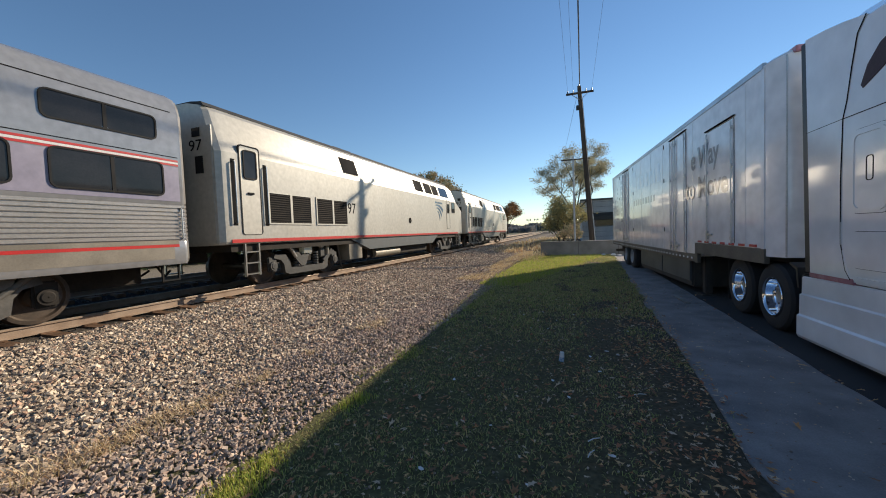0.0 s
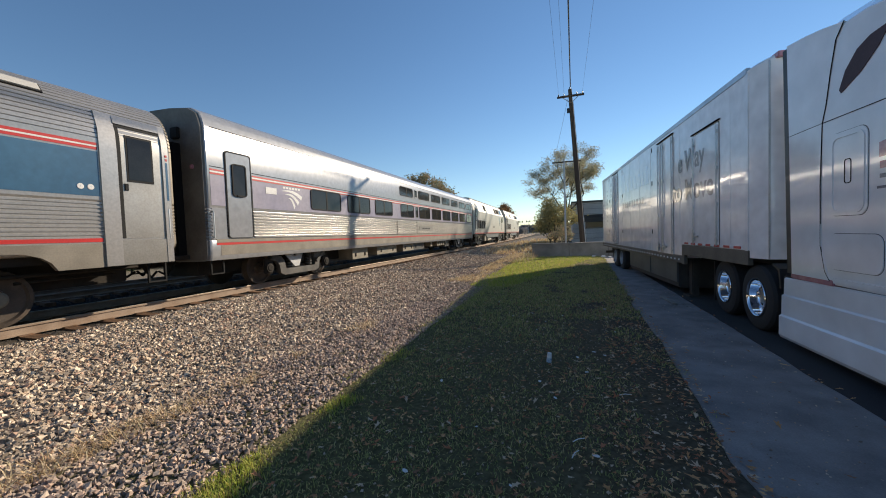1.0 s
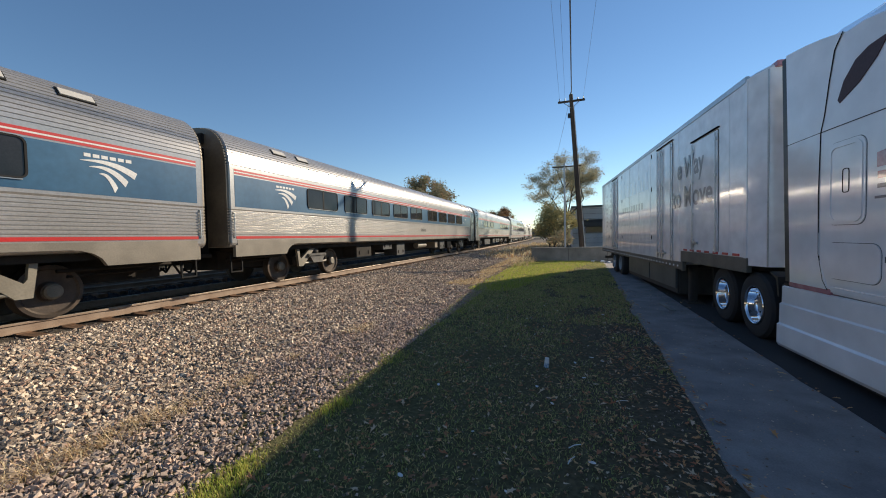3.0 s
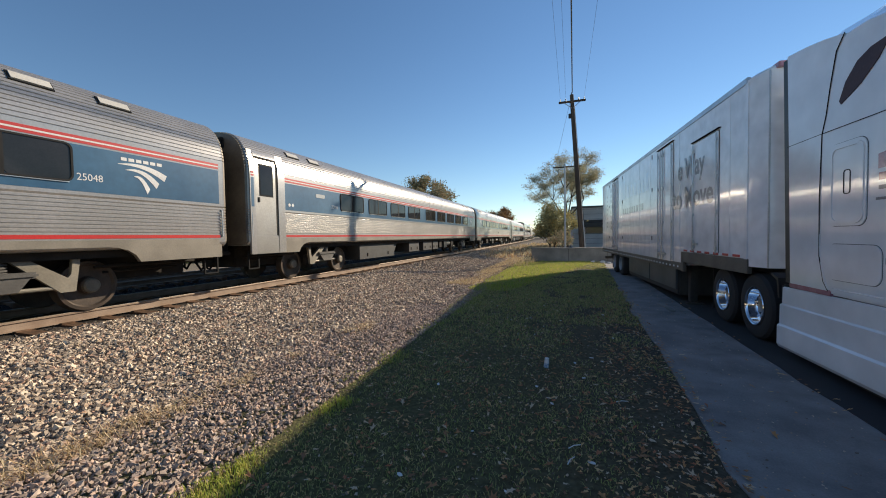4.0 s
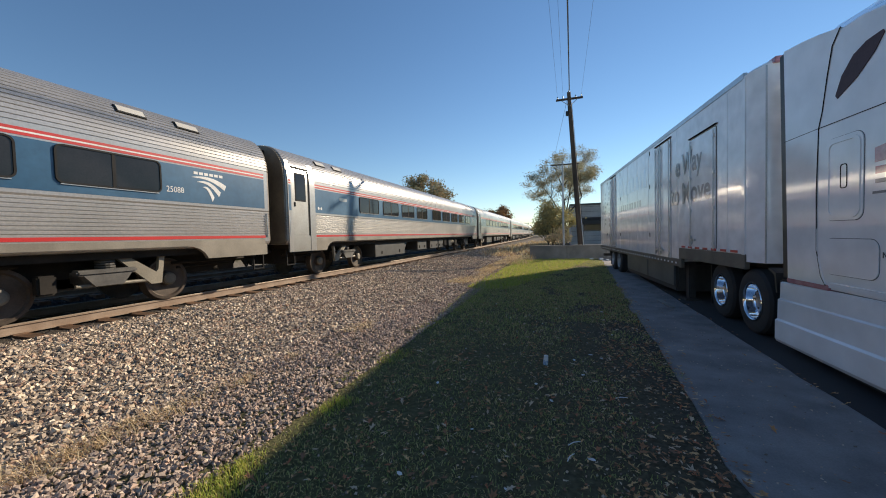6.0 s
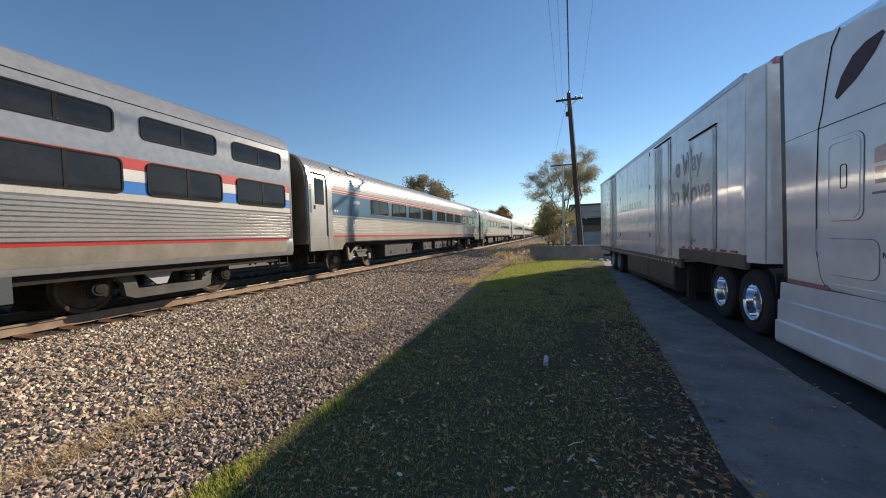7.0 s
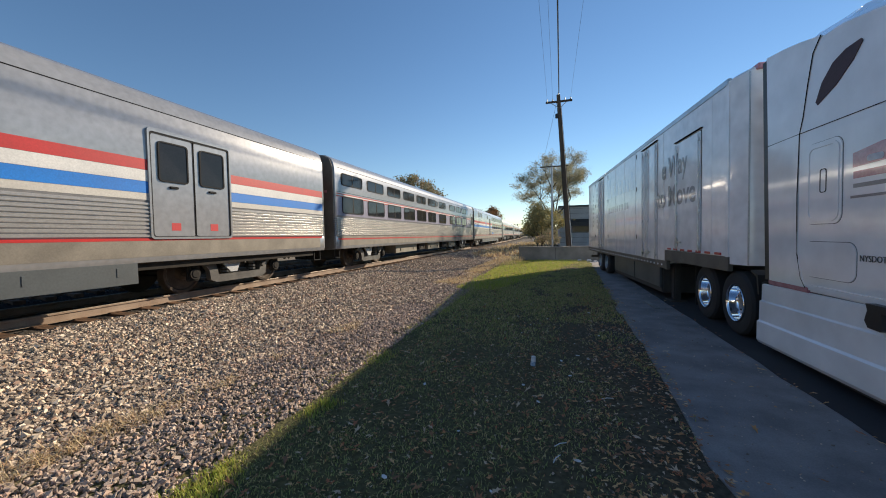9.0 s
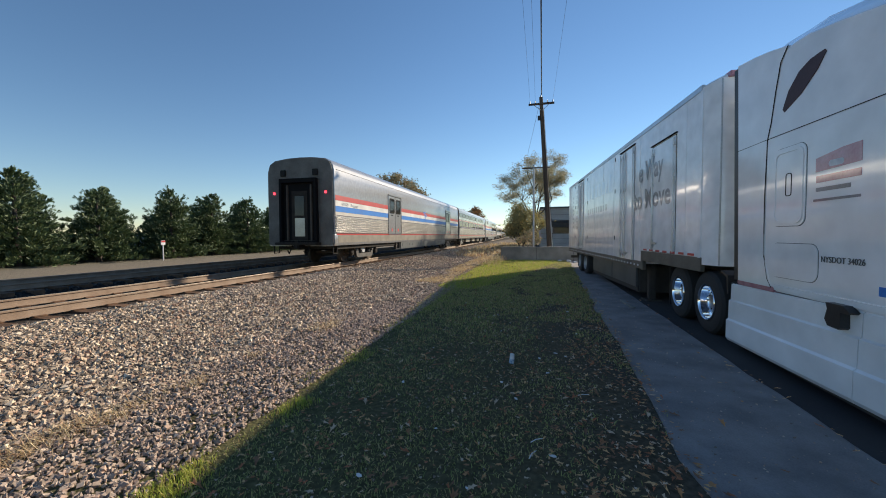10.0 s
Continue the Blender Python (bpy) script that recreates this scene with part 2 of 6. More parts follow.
# ---- mesh helpers ----
class Shape:
    """Collects vertices and faces of one part."""

    def __init__(self):
        self.v, self.f = [], []

    def add(self, vs, fs):
        o = len(self.v)
        self.v += [tuple(p) for p in vs]
        self.f += [tuple(i + o for i in f) for f in fs]
        return self

    def box(self, a, b, bev=0.0):
        x0, y0, z0 = (min(a[i], b[i]) for i in range(3))
        x1, y1, z1 = (max(a[i], b[i]) for i in range(3))
        if not bev:
            return self.add([(x0, y0, z0), (x1, y0, z0), (x1, y1, z0), (x0, y1, z0), (x0, y0, z1), (x1, y0, z1), (x1, y1, z1), (x0, y1, z1)],
                            [(0, 3, 2, 1), (4, 5, 6, 7), (0, 1, 5, 4), (1, 2, 6, 5), (2, 3, 7, 6), (3, 0, 4, 7)])
        bm = bmesh.new()
        bmesh.ops.create_cube(bm, size=1)
        for q in bm.verts:
            q.co = Vector(((x0 + x1) / 2 + q.co.x * (x1 - x0), (y0 + y1) / 2 + q.co.y * (y1 - y0), (z0 + z1) / 2 + q.co.z * (z1 - z0)))
        bmesh.ops.bevel(bm, geom=bm.edges[:], offset=bev, segments=2, affect="EDGES", clamp_overlap=True)
        bm.verts.index_update()
        self.add([q.co for q in bm.verts], [[q.index for q in f.verts] for f in bm.faces])
        bm.free()
        return self

    def loft(self, rings, caps=True):
        """Joins closed rings of equal length."""
        n, o = len(rings[0]), []
        vs = [p for r in rings for p in r]
        fs = [(i * n + j, i * n + (j + 1) % n, (i + 1) * n + (j + 1) % n, (i + 1) * n + j) for i in range(len(rings) - 1) for j in range(n)]
        if caps:
            fs += [tuple(range(n))[::-1], tuple((len(rings) - 1) * n + j for j in range(n))]
        return self.add(vs, fs)

    def tube(self, p, q, r, r2=None, n=10):
        p, q = Vector(p), Vector(q)
        d = (q - p).normalized()
        u = d.orthogonal().normalized()
        w = d.cross(u)
        ring = lambda c, k: [c + (u * math.cos(2 * math.pi * i / n) + w * math.sin(2 * math.pi * i / n)) * k for i in range(n)]
        return self.loft([ring(p, r), ring(q, r if r2 is None else r2)])

    def lathe(self, prof, c, n=28):
        """prof: (radius, x) pairs turned round the x axis through c."""
        rings = [[(c[0] + x, c[1] + r * math.cos(2 * math.pi * i / n), c[2] + r * math.sin(2 * math.pi * i / n)) for i in range(n)] for r, x in prof]
        return self.loft(rings, caps=False)

    def plate(self, pts, x0, x1):
        """Outline of (y, z) points extruded along x."""
        return self.loft([[(x0, y, z) for y, z in pts], [(x1, y, z) for y, z in pts]])

    def ring(self, outer, inner, x0, x1):
        n = len(outer)
        vs = [(x, y, z) for x in (x0, x1) for loop in (outer, inner) for y, z in loop]
        fs = []
        for j in range(n):
            k = (j + 1) % n
            a, b, c, d = 0, n, 2 * n, 3 * n
            fs += [(a + j, a + k, b + k, b + j), (c + j, d + j, d + k, c + k), (a + j, c + j, c + k, a + k), (b + j, b + k, d + k, d + j)]
        return self.add(vs, fs)

    def mesh(self, name, mat):
        me = bpy.data.meshes.new(name)
        me.from_pydata(self.v, [], self.f)
        bm = bmesh.new()
        bm.from_mesh(me)
        bmesh.ops.recalc_face_normals(bm, faces=bm.faces[:])
        bm.to_mesh(me)
        bm.free()
        me.materials.append(mat)
        return me


def smooth(me, angle=35):
    me.shade_smooth()
    me.set_sharp_from_angle(angle=radians(angle))


def part(name, shape, mat, parent=None, label="", soft=0):
    me = shape.mesh(name, mat)
    if soft:
        smooth(me, soft)
    ob = new(name, me)
    ob.parent = parent
    if label:
        ob["label"] = label
    return ob


def base(name, m=None):
    e = new(name)
    e.empty_display_size = 0.2
    if m is not None:
        e.matrix_basis = m
    return e


def rrect(y0, z0, y1, z1, r, n=4):
    """Rounded rectangle as (y, z) points."""
    pts = []
    for cy, cz, a in ((y1 - r, z1 - r, 0), (y0 + r, z1 - r, 90), (y0 + r, z0 + r, 180), (y1 - r, z0 + r, 270)):
        pts += [(cy + r * math.cos(radians(a + 90 * i / n)), cz + r * math.sin(radians(a + 90 * i / n))) for i in range(n + 1)]
    return pts


def words(name, s, size, mat, parent, m, width=None, label="", bold=0.0):
    """Flat raised lettering; m puts its baseline start, reading along local x."""
    cu = bpy.data.curves.new(name, "FONT")
    cu.body, cu.size, cu.extrude, cu.resolution_u, cu.offset = s, size, 0.002, 3, size * bold
    tmp = new(name, cu)
    me = bpy.data.meshes.new_from_object(tmp.evaluated_get(bpy.context.evaluated_depsgraph_get()))
    bpy.data.objects.remove(tmp)
    if width:
        w = max(v.co.x for v in me.vertices) - min(v.co.x for v in me.vertices)
        for v in me.vertices:
            v.co.x *= width / w
    me.materials.clear()
    me.materials.append(mat)
    ob = new(name, me)
    ob.parent, ob.matrix_basis = parent, m
    if label:
        ob["label"] = label
    return ob


def on_side(x, y, z):
    """Pose for lettering on a face that looks along +x: read from +x it runs towards -y ... +y."""
    return Matrix.Translation((x, y, z)) @ Matrix(((0, 0, 1, 0), (1, 0, 0, 0), (0, 1, 0, 0), (0, 0, 0, 1)))


def from_left(x, y, z):
    """Pose for lettering on a face that looks along -x: it runs towards -y."""
    return Matrix.Translation((x, y, z)) @ Matrix(((0, 0, -1, 0), (-1, 0, 0, 0), (0, 1, 0, 0), (0, 0, 0, 1)))


# ---- ground and track ----
TRACK_X, TRACK2_X, RAIL_Z = -9.21, -13.95, 0.45


def bend(y):
    """How far the line swings to the left further on."""
    return -max(0.0, y - 15.0) ** 2 / 5400.0


PROFILE_X = [-4000, -60, -26, -20, -17.5, -16.6, -12.7, -12.1, -11.3, -10.7, -6.75, -6.3, -5.3, -4.6, -3.8, -2.6, 1.2, 4000]
PROFILE_Z = [0.6, 0.45, 0.32, 0.30, 0.16, 0.22, 0.22, -0.2, -0.22, 0.24, 0.25, 0.19, 0.045, 0.01, -0.02, 0.0, 0.0, 0.0]


def ground_z(x, y):
    z = float(np.interp(x - bend(y), PROFILE_X, PROFILE_Z))
    if -26 < x < 1.1 and y < 60:
        z += 0.02 * noise.noise((x * 0.9, y * 0.7, 1.3)) + (0.012 * noise.noise((x * 3, y * 3, 7)) if x > -5 else 0)
    return z


def build_ground():
    xs = sorted({*np.linspace(-26, 1.0, 110).round(3), *(-3000, -1500, -700, -350, -180, -100, -70, -50, -40, -32, 1.3, 2, 4, 8, 16, 35, 80, 200, 500, 1200, 3000)})
    ys = sorted({*np.linspace(-6, 32, 130).round(3), *np.linspace(34, 120, 30).round(2), *(-1500, -600, -200, -80, -30, -12, 140, 170, 210, 260, 320, 400, 520, 700, 1000, 1600, 3000)})
    n = len(ys)
    vs = [(x, y, ground_z(x, y) - (0.012 if x > 1.0 else 0)) for x in xs for y in ys]
    fs = [(i * n + j, (i + 1) * n + j, (i + 1) * n + j + 1, i * n + j + 1) for i in range(len(xs) - 1) for j in range(n - 1)]
    me = bpy.data.meshes.new("ground")
    me.from_pydata(vs, [], fs)
    m = bpy.data.materials.new("trackside_ground")
    m.use_nodes = True
    nd, l = m.node_tree.nodes, m.node_tree.links
    b = nd["Principled BSDF"]
    geo, sep = nd.new("ShaderNodeNewGeometry"), nd.new("ShaderNodeSeparateXYZ")
    l.new(geo.outputs["Position"], sep.inputs[0])
    n1, n2 = nd.new("ShaderNodeTexNoise"), nd.new("ShaderNodeTexNoise")
    n1.inputs["Scale"].default_value, n1.inputs["Detail"].default_value = 0.9, 8
    n2.inputs["Scale"].default_value, n2.inputs["Detail"].default_value = 22, 6
    l.new(geo.outputs["Position"], n1.inputs[0])
    l.new(geo.outputs["Position"], n2.inputs[0])
    wob = nd.new("ShaderNodeMath")
    wob.operation = "MULTIPLY_ADD"
    wob.inputs[1].default_value = 1.6
    l.new(n1.outputs[0], wob.inputs[0])
    l.new(sep.outputs[0], wob.inputs[2])
    mr = nd.new("ShaderNodeMapRange")
    mr.inputs[1].default_value, mr.inputs[2].default_value = -27, 3
    l.new(wob.outputs[0], mr.inputs[0])
    rp = nd.new("ShaderNodeValToRGB")
    # near-black stops from -14.6 to -7.9 paint the train's shadow on the ground
    stops = [(-26.5, (0.05, 0.06, 0.03)), (-20.5, (0.20, 0.18, 0.14)), (-16.5, (0.22, 0.19, 0.15)), (-15.2, (0.13, 0.115, 0.10)), (-14.6, (0.022, 0.020, 0.020)), (-7.9, (0.03, 0.027, 0.025)), (-7.3, (0.10, 0.085, 0.07)), (-6, (0.14, 0.12, 0.10)),
             (-3.6, (0.11, 0.092, 0.075)), (-2.2, (0.11, 0.10, 0.052)), (-1.5, (0.105, 0.10, 0.046)), (0.6, (0.112, 0.094, 0.052)), (1.4, (0.112, 0.09, 0.058)), (2.4, (0.08, 0.072, 0.06))]
    while len(rp.color_ramp.elements) < len(stops):
        rp.color_ramp.elements.new(0.5)
    for e, (x, c) in zip(rp.color_ramp.elements, stops):
        e.position, e.color = (x + 27) / 30, (*c, 1)
    l.new(mr.outputs[0], rp.inputs[0])
    hs = nd.new("ShaderNodeHueSaturation")
    k = nd.new("ShaderNodeMath")
    k.operation = "MULTIPLY_ADD"
    k.inputs[1].default_value, k.inputs[2].default_value = 1.7, 0.15
    l.new(n2.outputs[0], k.inputs[0])
    l.new(k.outputs[0], hs.inputs["Value"])
    l.new(rp.outputs[0], hs.inputs["Color"])
    l.new(hs.outputs[0], b.inputs["Base Color"])
    b.inputs["Roughness"].default_value = 0.95
    b.inputs["Specular IOR Level"].default_value = 0.1
    bp = nd.new("ShaderNodeBump")
    bp.inputs["Strength"].default_value, bp.inputs["Distance"].default_value = 0.8, 0.03
    l.new(n2.outputs[0], bp.inputs["Height"])
    l.new(bp.outputs[0], b.inputs["Normal"])
    me.materials.append(m)
    smooth(me, 60)
    tagged(new("ground", me), "trackside ground of gravel, soil and thin turf", kind="structure")


build_ground()


def strip(name, left, right, mat, z0, z1, label):
    """Paved strip between two edge functions of y."""
    s = Shape()
    ys = [-40, -15, -6, -2] + list(np.linspace(0, 26, 53)) + [30, 40, 60, 90]
    s.loft([[(left(y), y, z0), (right(y), y, z0), (right(y), y, z1), (left(y), y, z1)] for y in ys])
    return tagged(part(name, s, mat), label, kind="structure")


def path_edge(y):
    return float(np.interp(y, [-40, 2.7, 5.3, 8.6, 15, 19, 24, 90], [0.9, 1.13, 1.27, 1.42, 1.80, 2.02, 2.3, 3.5])) + 0.14 * noise.noise((0, y * 1.1, 3)) + 0.09 * noise.noise((0, y * 4, 9))


def seam_edge(y):
    return 2.42 + 0.02 * min(max(y, 0), 24) + 0.04 * noise.noise((5, y * 1.3, 3))


strip("pavement", path_edge, lambda y: seam_edge(y) + 0.1, PATHWAY, -0.2, 0.006, "worn grey asphalt shoulder beside the grass")
strip("road", seam_edge, lambda y: 14 + 0 * y, ASPHALT, -0.2, 0.012, "dark asphalt road under the parked truck")


def rail_piece(x0, ya, yb, step):
    s, t = Shape(), Shape()
    ys = np.arange(ya, yb + step / 2, step)
    prof = [(-0.07, 0), (0.07, 0), (0.07, 0.012), (0.012, 0.03), (0.012, 0.125), (0.036, 0.135), (0.036, 0.165), (-0.036, 0.165), (-0.036, 0.135), (-0.012, 0.125), (-0.012, 0.03), (-0.07, 0.012)]
    s.loft([[(x0 + bend(y) + a, y, RAIL_Z - 0.17 + b) for a, b in prof] for y in ys])
    t.loft([[(x0 + bend(y) + a, y, z) for a, z in ((-0.03, RAIL_Z - 0.006), (0.03, RAIL_Z - 0.006), (0.027, RAIL_Z), (-0.027, RAIL_Z))] for y in ys])
    return s, t


def build_track(cx, label, ties):
    tr = tagged(base("railway_track"), label, "railway track", kind="structure")
    for side in (0.755, -0.755):
        s, t = rail_piece(cx + side, -60, 480, 6)
        r = part("rail", s, RAIL_SIDE, tr, "rust-brown steel rail")
        part("railhead", t, RAIL_TOP, r, "polished running surface")
    me = Shape().box((-1.32, -0.115, -0.16), (1.32, 0.115, 0.0), 0.012).mesh("tie", TIE)
    plate = Shape().box((0.62, -0.09, 0.0), (0.9, 0.09, 0.014)).box((-0.9, -0.09, 0.0), (-0.62, 0.09, 0.014)).mesh("tie_plate", TIE)
    rnd = random.Random(5)
    for i in range(ties):
        y = -14 + i * 0.56
        o = new("tie", me)
        o.parent = tr
        o.matrix_basis = pose(cx + bend(y) + rnd.uniform(-0.06, 0.06), y + rnd.uniform(-0.03, 0.03), RAIL_Z - 0.172 + rnd.uniform(-0.012, 0.0), 0, 0, rnd.uniform(-1, 1))
        if 10 < i < 90:
            p = new("tie_plate", plate)
            p.parent = tr
            p.location = (cx + bend(y), y, RAIL_Z - 0.172)
    return tr


build_track(TRACK_X, "near railway track with rusty rails on ballast", 170)
build_track(TRACK2_X, "second railway track beyond, half in shade", 60)


def stones(name, count, x_range, y_range, size, mat, label, seed, near=0.0, lift=0.0):
    """Angular stones scattered over the ground, one mesh."""
    r = np.random.default_rng(seed)
    x = r.uniform(*x_range, count)
    u = r.uniform(0, 1, count) ** (1 + near)
    y = y_range[0] + u * (y_range[1] - y_range[0])
    sc = r.uniform(*size, count)[:, None] * r.uniform(0.55, 1.25, (count, 3)) * (1 + 0.35 * u[:, None] * (near > 0))
    block = np.array([(-1, -1, -1), (1, -1, -1), (1, 1, -1), (-1, 1, -1), (-1, -1, 1), (1, -1, 1), (1, 1, 1), (-1, 1, 1)], float)
    shard = np.array([(-1, -0.7, -0.5), (1, -0.8, -0.4), (0.7, 0.9, -0.5), (-0.8, 0.8, -0.4), (0.1, -0.1, 1.0), (0.0, 0.1, -1.0)]) * 1.15
    nb = int(count * 0.25)
    shapes = [block[None] * r.uniform(0.4, 1.0, (nb, 8, 3)), shard[None] * r.uniform(0.6, 1.15, (count - nb, 6, 3))]
    faces = [np.array([(0, 3, 2, 1), (4, 5, 6, 7), (0, 1, 5, 4), (1, 2, 6, 5), (2, 3, 7, 6), (3, 0, 4, 7)]), np.array([(0, 1, 4), (1, 2, 4), (2, 3, 4), (3, 0, 4), (1, 0, 5), (2, 1, 5), (3, 2, 5), (0, 3, 5)])]
    q = r.normal(size=(count, 4))
    q /= np.linalg.norm(q, axis=1)[:, None]
    w, a, b, c = q.T
    R = np.stack([1 - 2 * (b * b + c * c), 2 * (a * b - c * w), 2 * (a * c + b * w), 2 * (a * b + c * w), 1 - 2 * (a * a + c * c), 2 * (b * c - a * w),
                  2 * (a * c - b * w), 2 * (b * c + a * w), 1 - 2 * (a * a + b * b)], 1).reshape(-1, 3, 3)
    z = np.array([ground_z(p, s) for p, s in zip(x, y)]) + lift + sc[:, 2] * r.uniform(0.0, 0.4, count)
    xb = x + np.array([bend(s) for s in y])
    at, verts, polys, first, lo = np.stack([xb, y, z], 1), [], [], 0, 0
    for v, f in zip(shapes, faces):
        hi, k = lo + len(v), v.shape[1]
        w = np.einsum("nij,nkj->nki", R[lo:hi], v * sc[lo:hi, None] * 0.5) + at[lo:hi, None]
        verts += w.reshape(-1, 3).tolist()
        polys += (f[None] + first + k * np.arange(hi - lo)[:, None, None]).reshape(-1, f.shape[1]).tolist()
        first, lo = first + k * (hi - lo), hi
    me = bpy.data.meshes.new(name)
    me.from_pydata(verts, [], polys)
    me.materials.append(mat)
    return tagged(new(name, me), label, kind="stuff")


stones("ballast", 91000, (-7.86, -3.9), (-2.3, 14), (0.027, 0.056), STONE, "grey and tan crushed stone ballast", 11, near=0.35, lift=-0.005)
stones("ballast", 58000, (-7.86, -2.9), (8.5, 40), (0.045, 0.085), STONE, "grey and tan crushed stone ballast", 12, near=0.5)
# the next two layers carry the train's shadow in their stone colour
stones("ballast", 9000, (-10.6, -7.86), (1, 30), (0.04, 0.085), SHADED_STONE, "crushed stone coloured dark for the train's shade, between and under the rails", 13, near=0.5, lift=-0.045)
stones("ballast", 6000, (-13.6, -10.6), (1, 26), (0.05, 0.09), SHADED_STONE, "crushed stone coloured dark for the train's shadow, between the two tracks", 18, near=0.5, lift=-0.03)
stones("ballast", 34000, (-7.86, -3.5), (5.5, 14), (0.044, 0.074), STONE, "grey and tan crushed stone ballast", 19, lift=0.004)
stones("gravel", 12000, (-4.2, -2.7), (6, 17), (0.036, 0.060), FINE_STONE, "fine dark gravel beside the grass", 20, lift=0.004)
stones("gravel", 42000, (-4.2, -2.35), (-1.8, 15), (0.020, 0.044), FINE_STONE, "fine dark gravel beside the grass", 14, near=0.5)
stones("ballast", 9000, (-7.86, -3.9), (-9, -2.3), (0.06, 0.11), STONE, "grey and tan crushed stone ballast", 16)
stones("gravel", 7000, (-4.2, -2.1), (-9, -1.8), (0.04, 0.085), FINE_STONE, "fine dark gravel beside the grass", 17)
stones("gravel", 6500, (-2.4, 2.6), (0.3, 12), (0.006, 0.019), FINE_STONE, "scattered grit on the grass and shoulder", 15, near=0.3)


def blades(name, spots, height, width, mat, label, seed, per=1, spread=0.03, lean=0.5):
    """Grass blades, each a bent two-piece strip."""
    r = np.random.default_rng(seed)
    vs, fs = [], []
    for sx, sy in spots:
        for _ in range(per):
            x, y = sx + r.normal(0, spread), sy + r.normal(0, spread)
            z = ground_z(x, y) - 0.004
            h, w, a, le = height * r.uniform(0.45, 1.3), width * r.uniform(0.6, 1.4), r.uniform(0, 6.283), lean * r.uniform(0.2, 1.4)
            dx, dy, px, py = math.cos(a), math.sin(a), -math.sin(a), math.cos(a)
            o = len(vs)
            vs += [(x - px * w, y - py * w, z), (x + px * w, y + py * w, z), (x + dx * h * le * 0.35 + px * w * 0.8, y + dy * h * le * 0.35 + py * w * 0.8, z + h * 0.6),
                   (x + dx * h * le * 0.35 - px * w * 0.8, y + dy * h * le * 0.35 - py * w * 0.8, z + h * 0.6), (x + dx * h * le, y + dy * h * le, z + h * (1 - 0.3 * le))]
            fs += [(o, o + 1, o + 2, o + 3), (o + 3, o + 2, o + 4)]
    me = bpy.data.meshes.new(name)
    me.from_pydata(vs, [], fs)
    me.materials.append(mat)
    return tagged(new(name, me), label, kind="stuff")


def scatter(n, x0, x1, y0, y1, seed, near=0.0, keep=None):
    r = np.random.default_rng(seed)
    out = []
    while len(out) < n:
        y = y0 + (y1 - y0) * r.uniform() ** (1 + near)
        x = x0(y) + (x1(y) - x0(y)) * r.uniform()
        if keep is None or keep(x, y, r):
            out.append((x, y))
    return out


def patchy(x, y, r):
    return 1.3 * noise.noise((x * 1.5, y * 1.1, 4.0)) + 0.6 * noise.noise((x * 5, y * 5, 2)) + r.uniform(-0.4, 0.4) > 0.02 - 0.25 * min(max(-x, 0), 1) - 0.03 * min(y, 12) + 0.5 * min(max(x + 0.2, 0), 1) * min(max((9 - y) / 5, 0), 1)


def turf_left(y):
    return -2.2 + 0.16 * noise.noise((2, y * 0.8, 0)) - 0.04 * min(max(y, 0), 12)


blades("lawn_grass", scatter(23000, turf_left, lambda y: path_edge(y) + 0.05, 0.2, 12, 21, 0.4, patchy), 0.030, 0.0032, GRASS, "short thin lawn grass in the truck's shade", 31, per=2, lean=1.3)
blades("lawn_grass", scatter(26000, lambda y: turf_left(y) - 0.1, path_edge, 5.5, 24.3, 22, 0.3, lambda x, y, r: patchy(x, y, r) and r.uniform() < (y - 5.5) / 6), 0.06, 0.006, GRASS, "short lawn grass towards the wall", 32, per=2, lean=0.8)
blades("lawn_grass", scatter(4000, turf_left, path_edge, -9, 0.4, 30, 0.0, patchy), 0.07, 0.007, GRASS, "short lawn grass beside the shoulder", 39, per=2, lean=0.8)
# both strips of sunlit grass take the blade colours brightened for sun
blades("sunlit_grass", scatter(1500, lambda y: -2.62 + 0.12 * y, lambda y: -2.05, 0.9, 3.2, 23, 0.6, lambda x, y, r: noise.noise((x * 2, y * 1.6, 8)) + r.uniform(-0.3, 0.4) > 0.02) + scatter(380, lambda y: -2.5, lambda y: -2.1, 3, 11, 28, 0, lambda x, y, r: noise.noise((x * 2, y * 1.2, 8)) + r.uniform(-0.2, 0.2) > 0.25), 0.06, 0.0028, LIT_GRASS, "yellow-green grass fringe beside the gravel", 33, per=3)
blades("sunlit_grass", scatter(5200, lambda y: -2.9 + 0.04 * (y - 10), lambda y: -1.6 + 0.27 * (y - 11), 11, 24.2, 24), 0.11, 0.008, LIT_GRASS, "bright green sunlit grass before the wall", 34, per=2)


STRAW_CLUMPS = [(-3.84, 1.5, 0.32), (-3.82, 2.05, 0.32), (-3.73, 2.57, 0.28), (-3.68, 3.27, 0.2), (-3.68, 4.2, 0.1), (-3.6, 5.95, 0.38)]


def straw_keep(x, y, r):
    return any(((x - cx) / (0.5 * k)) ** 2 + ((y - cy) / (1.2 * k)) ** 2 < r.uniform(0.3, 1.2) for cx, cy, k in STRAW_CLUMPS)


blades("dry_grass", scatter(180, lambda y: -4.6, lambda y: -3.3, 0.4, 10, 25, 0.3, straw_keep), 0.13, 0.0028, STRAW, "dry straw tufts along the ballast foot", 35, per=5, spread=0.06, lean=1.9)
blades("dry_grass", scatter(2600, lambda y: -4.2 + 0.02 * y, lambda y: -2.9 + 0.0 * y, 12, 28, 26, 0.0, lambda x, y, r: noise.noise((x * 0.8, y * 0.3, 3)) + r.uniform(-0.3, 0.4) > 0.0), 0.13, 0.009, STRAW, "reddish dry grass beside the ballast", 36, per=3, lean=1.0)
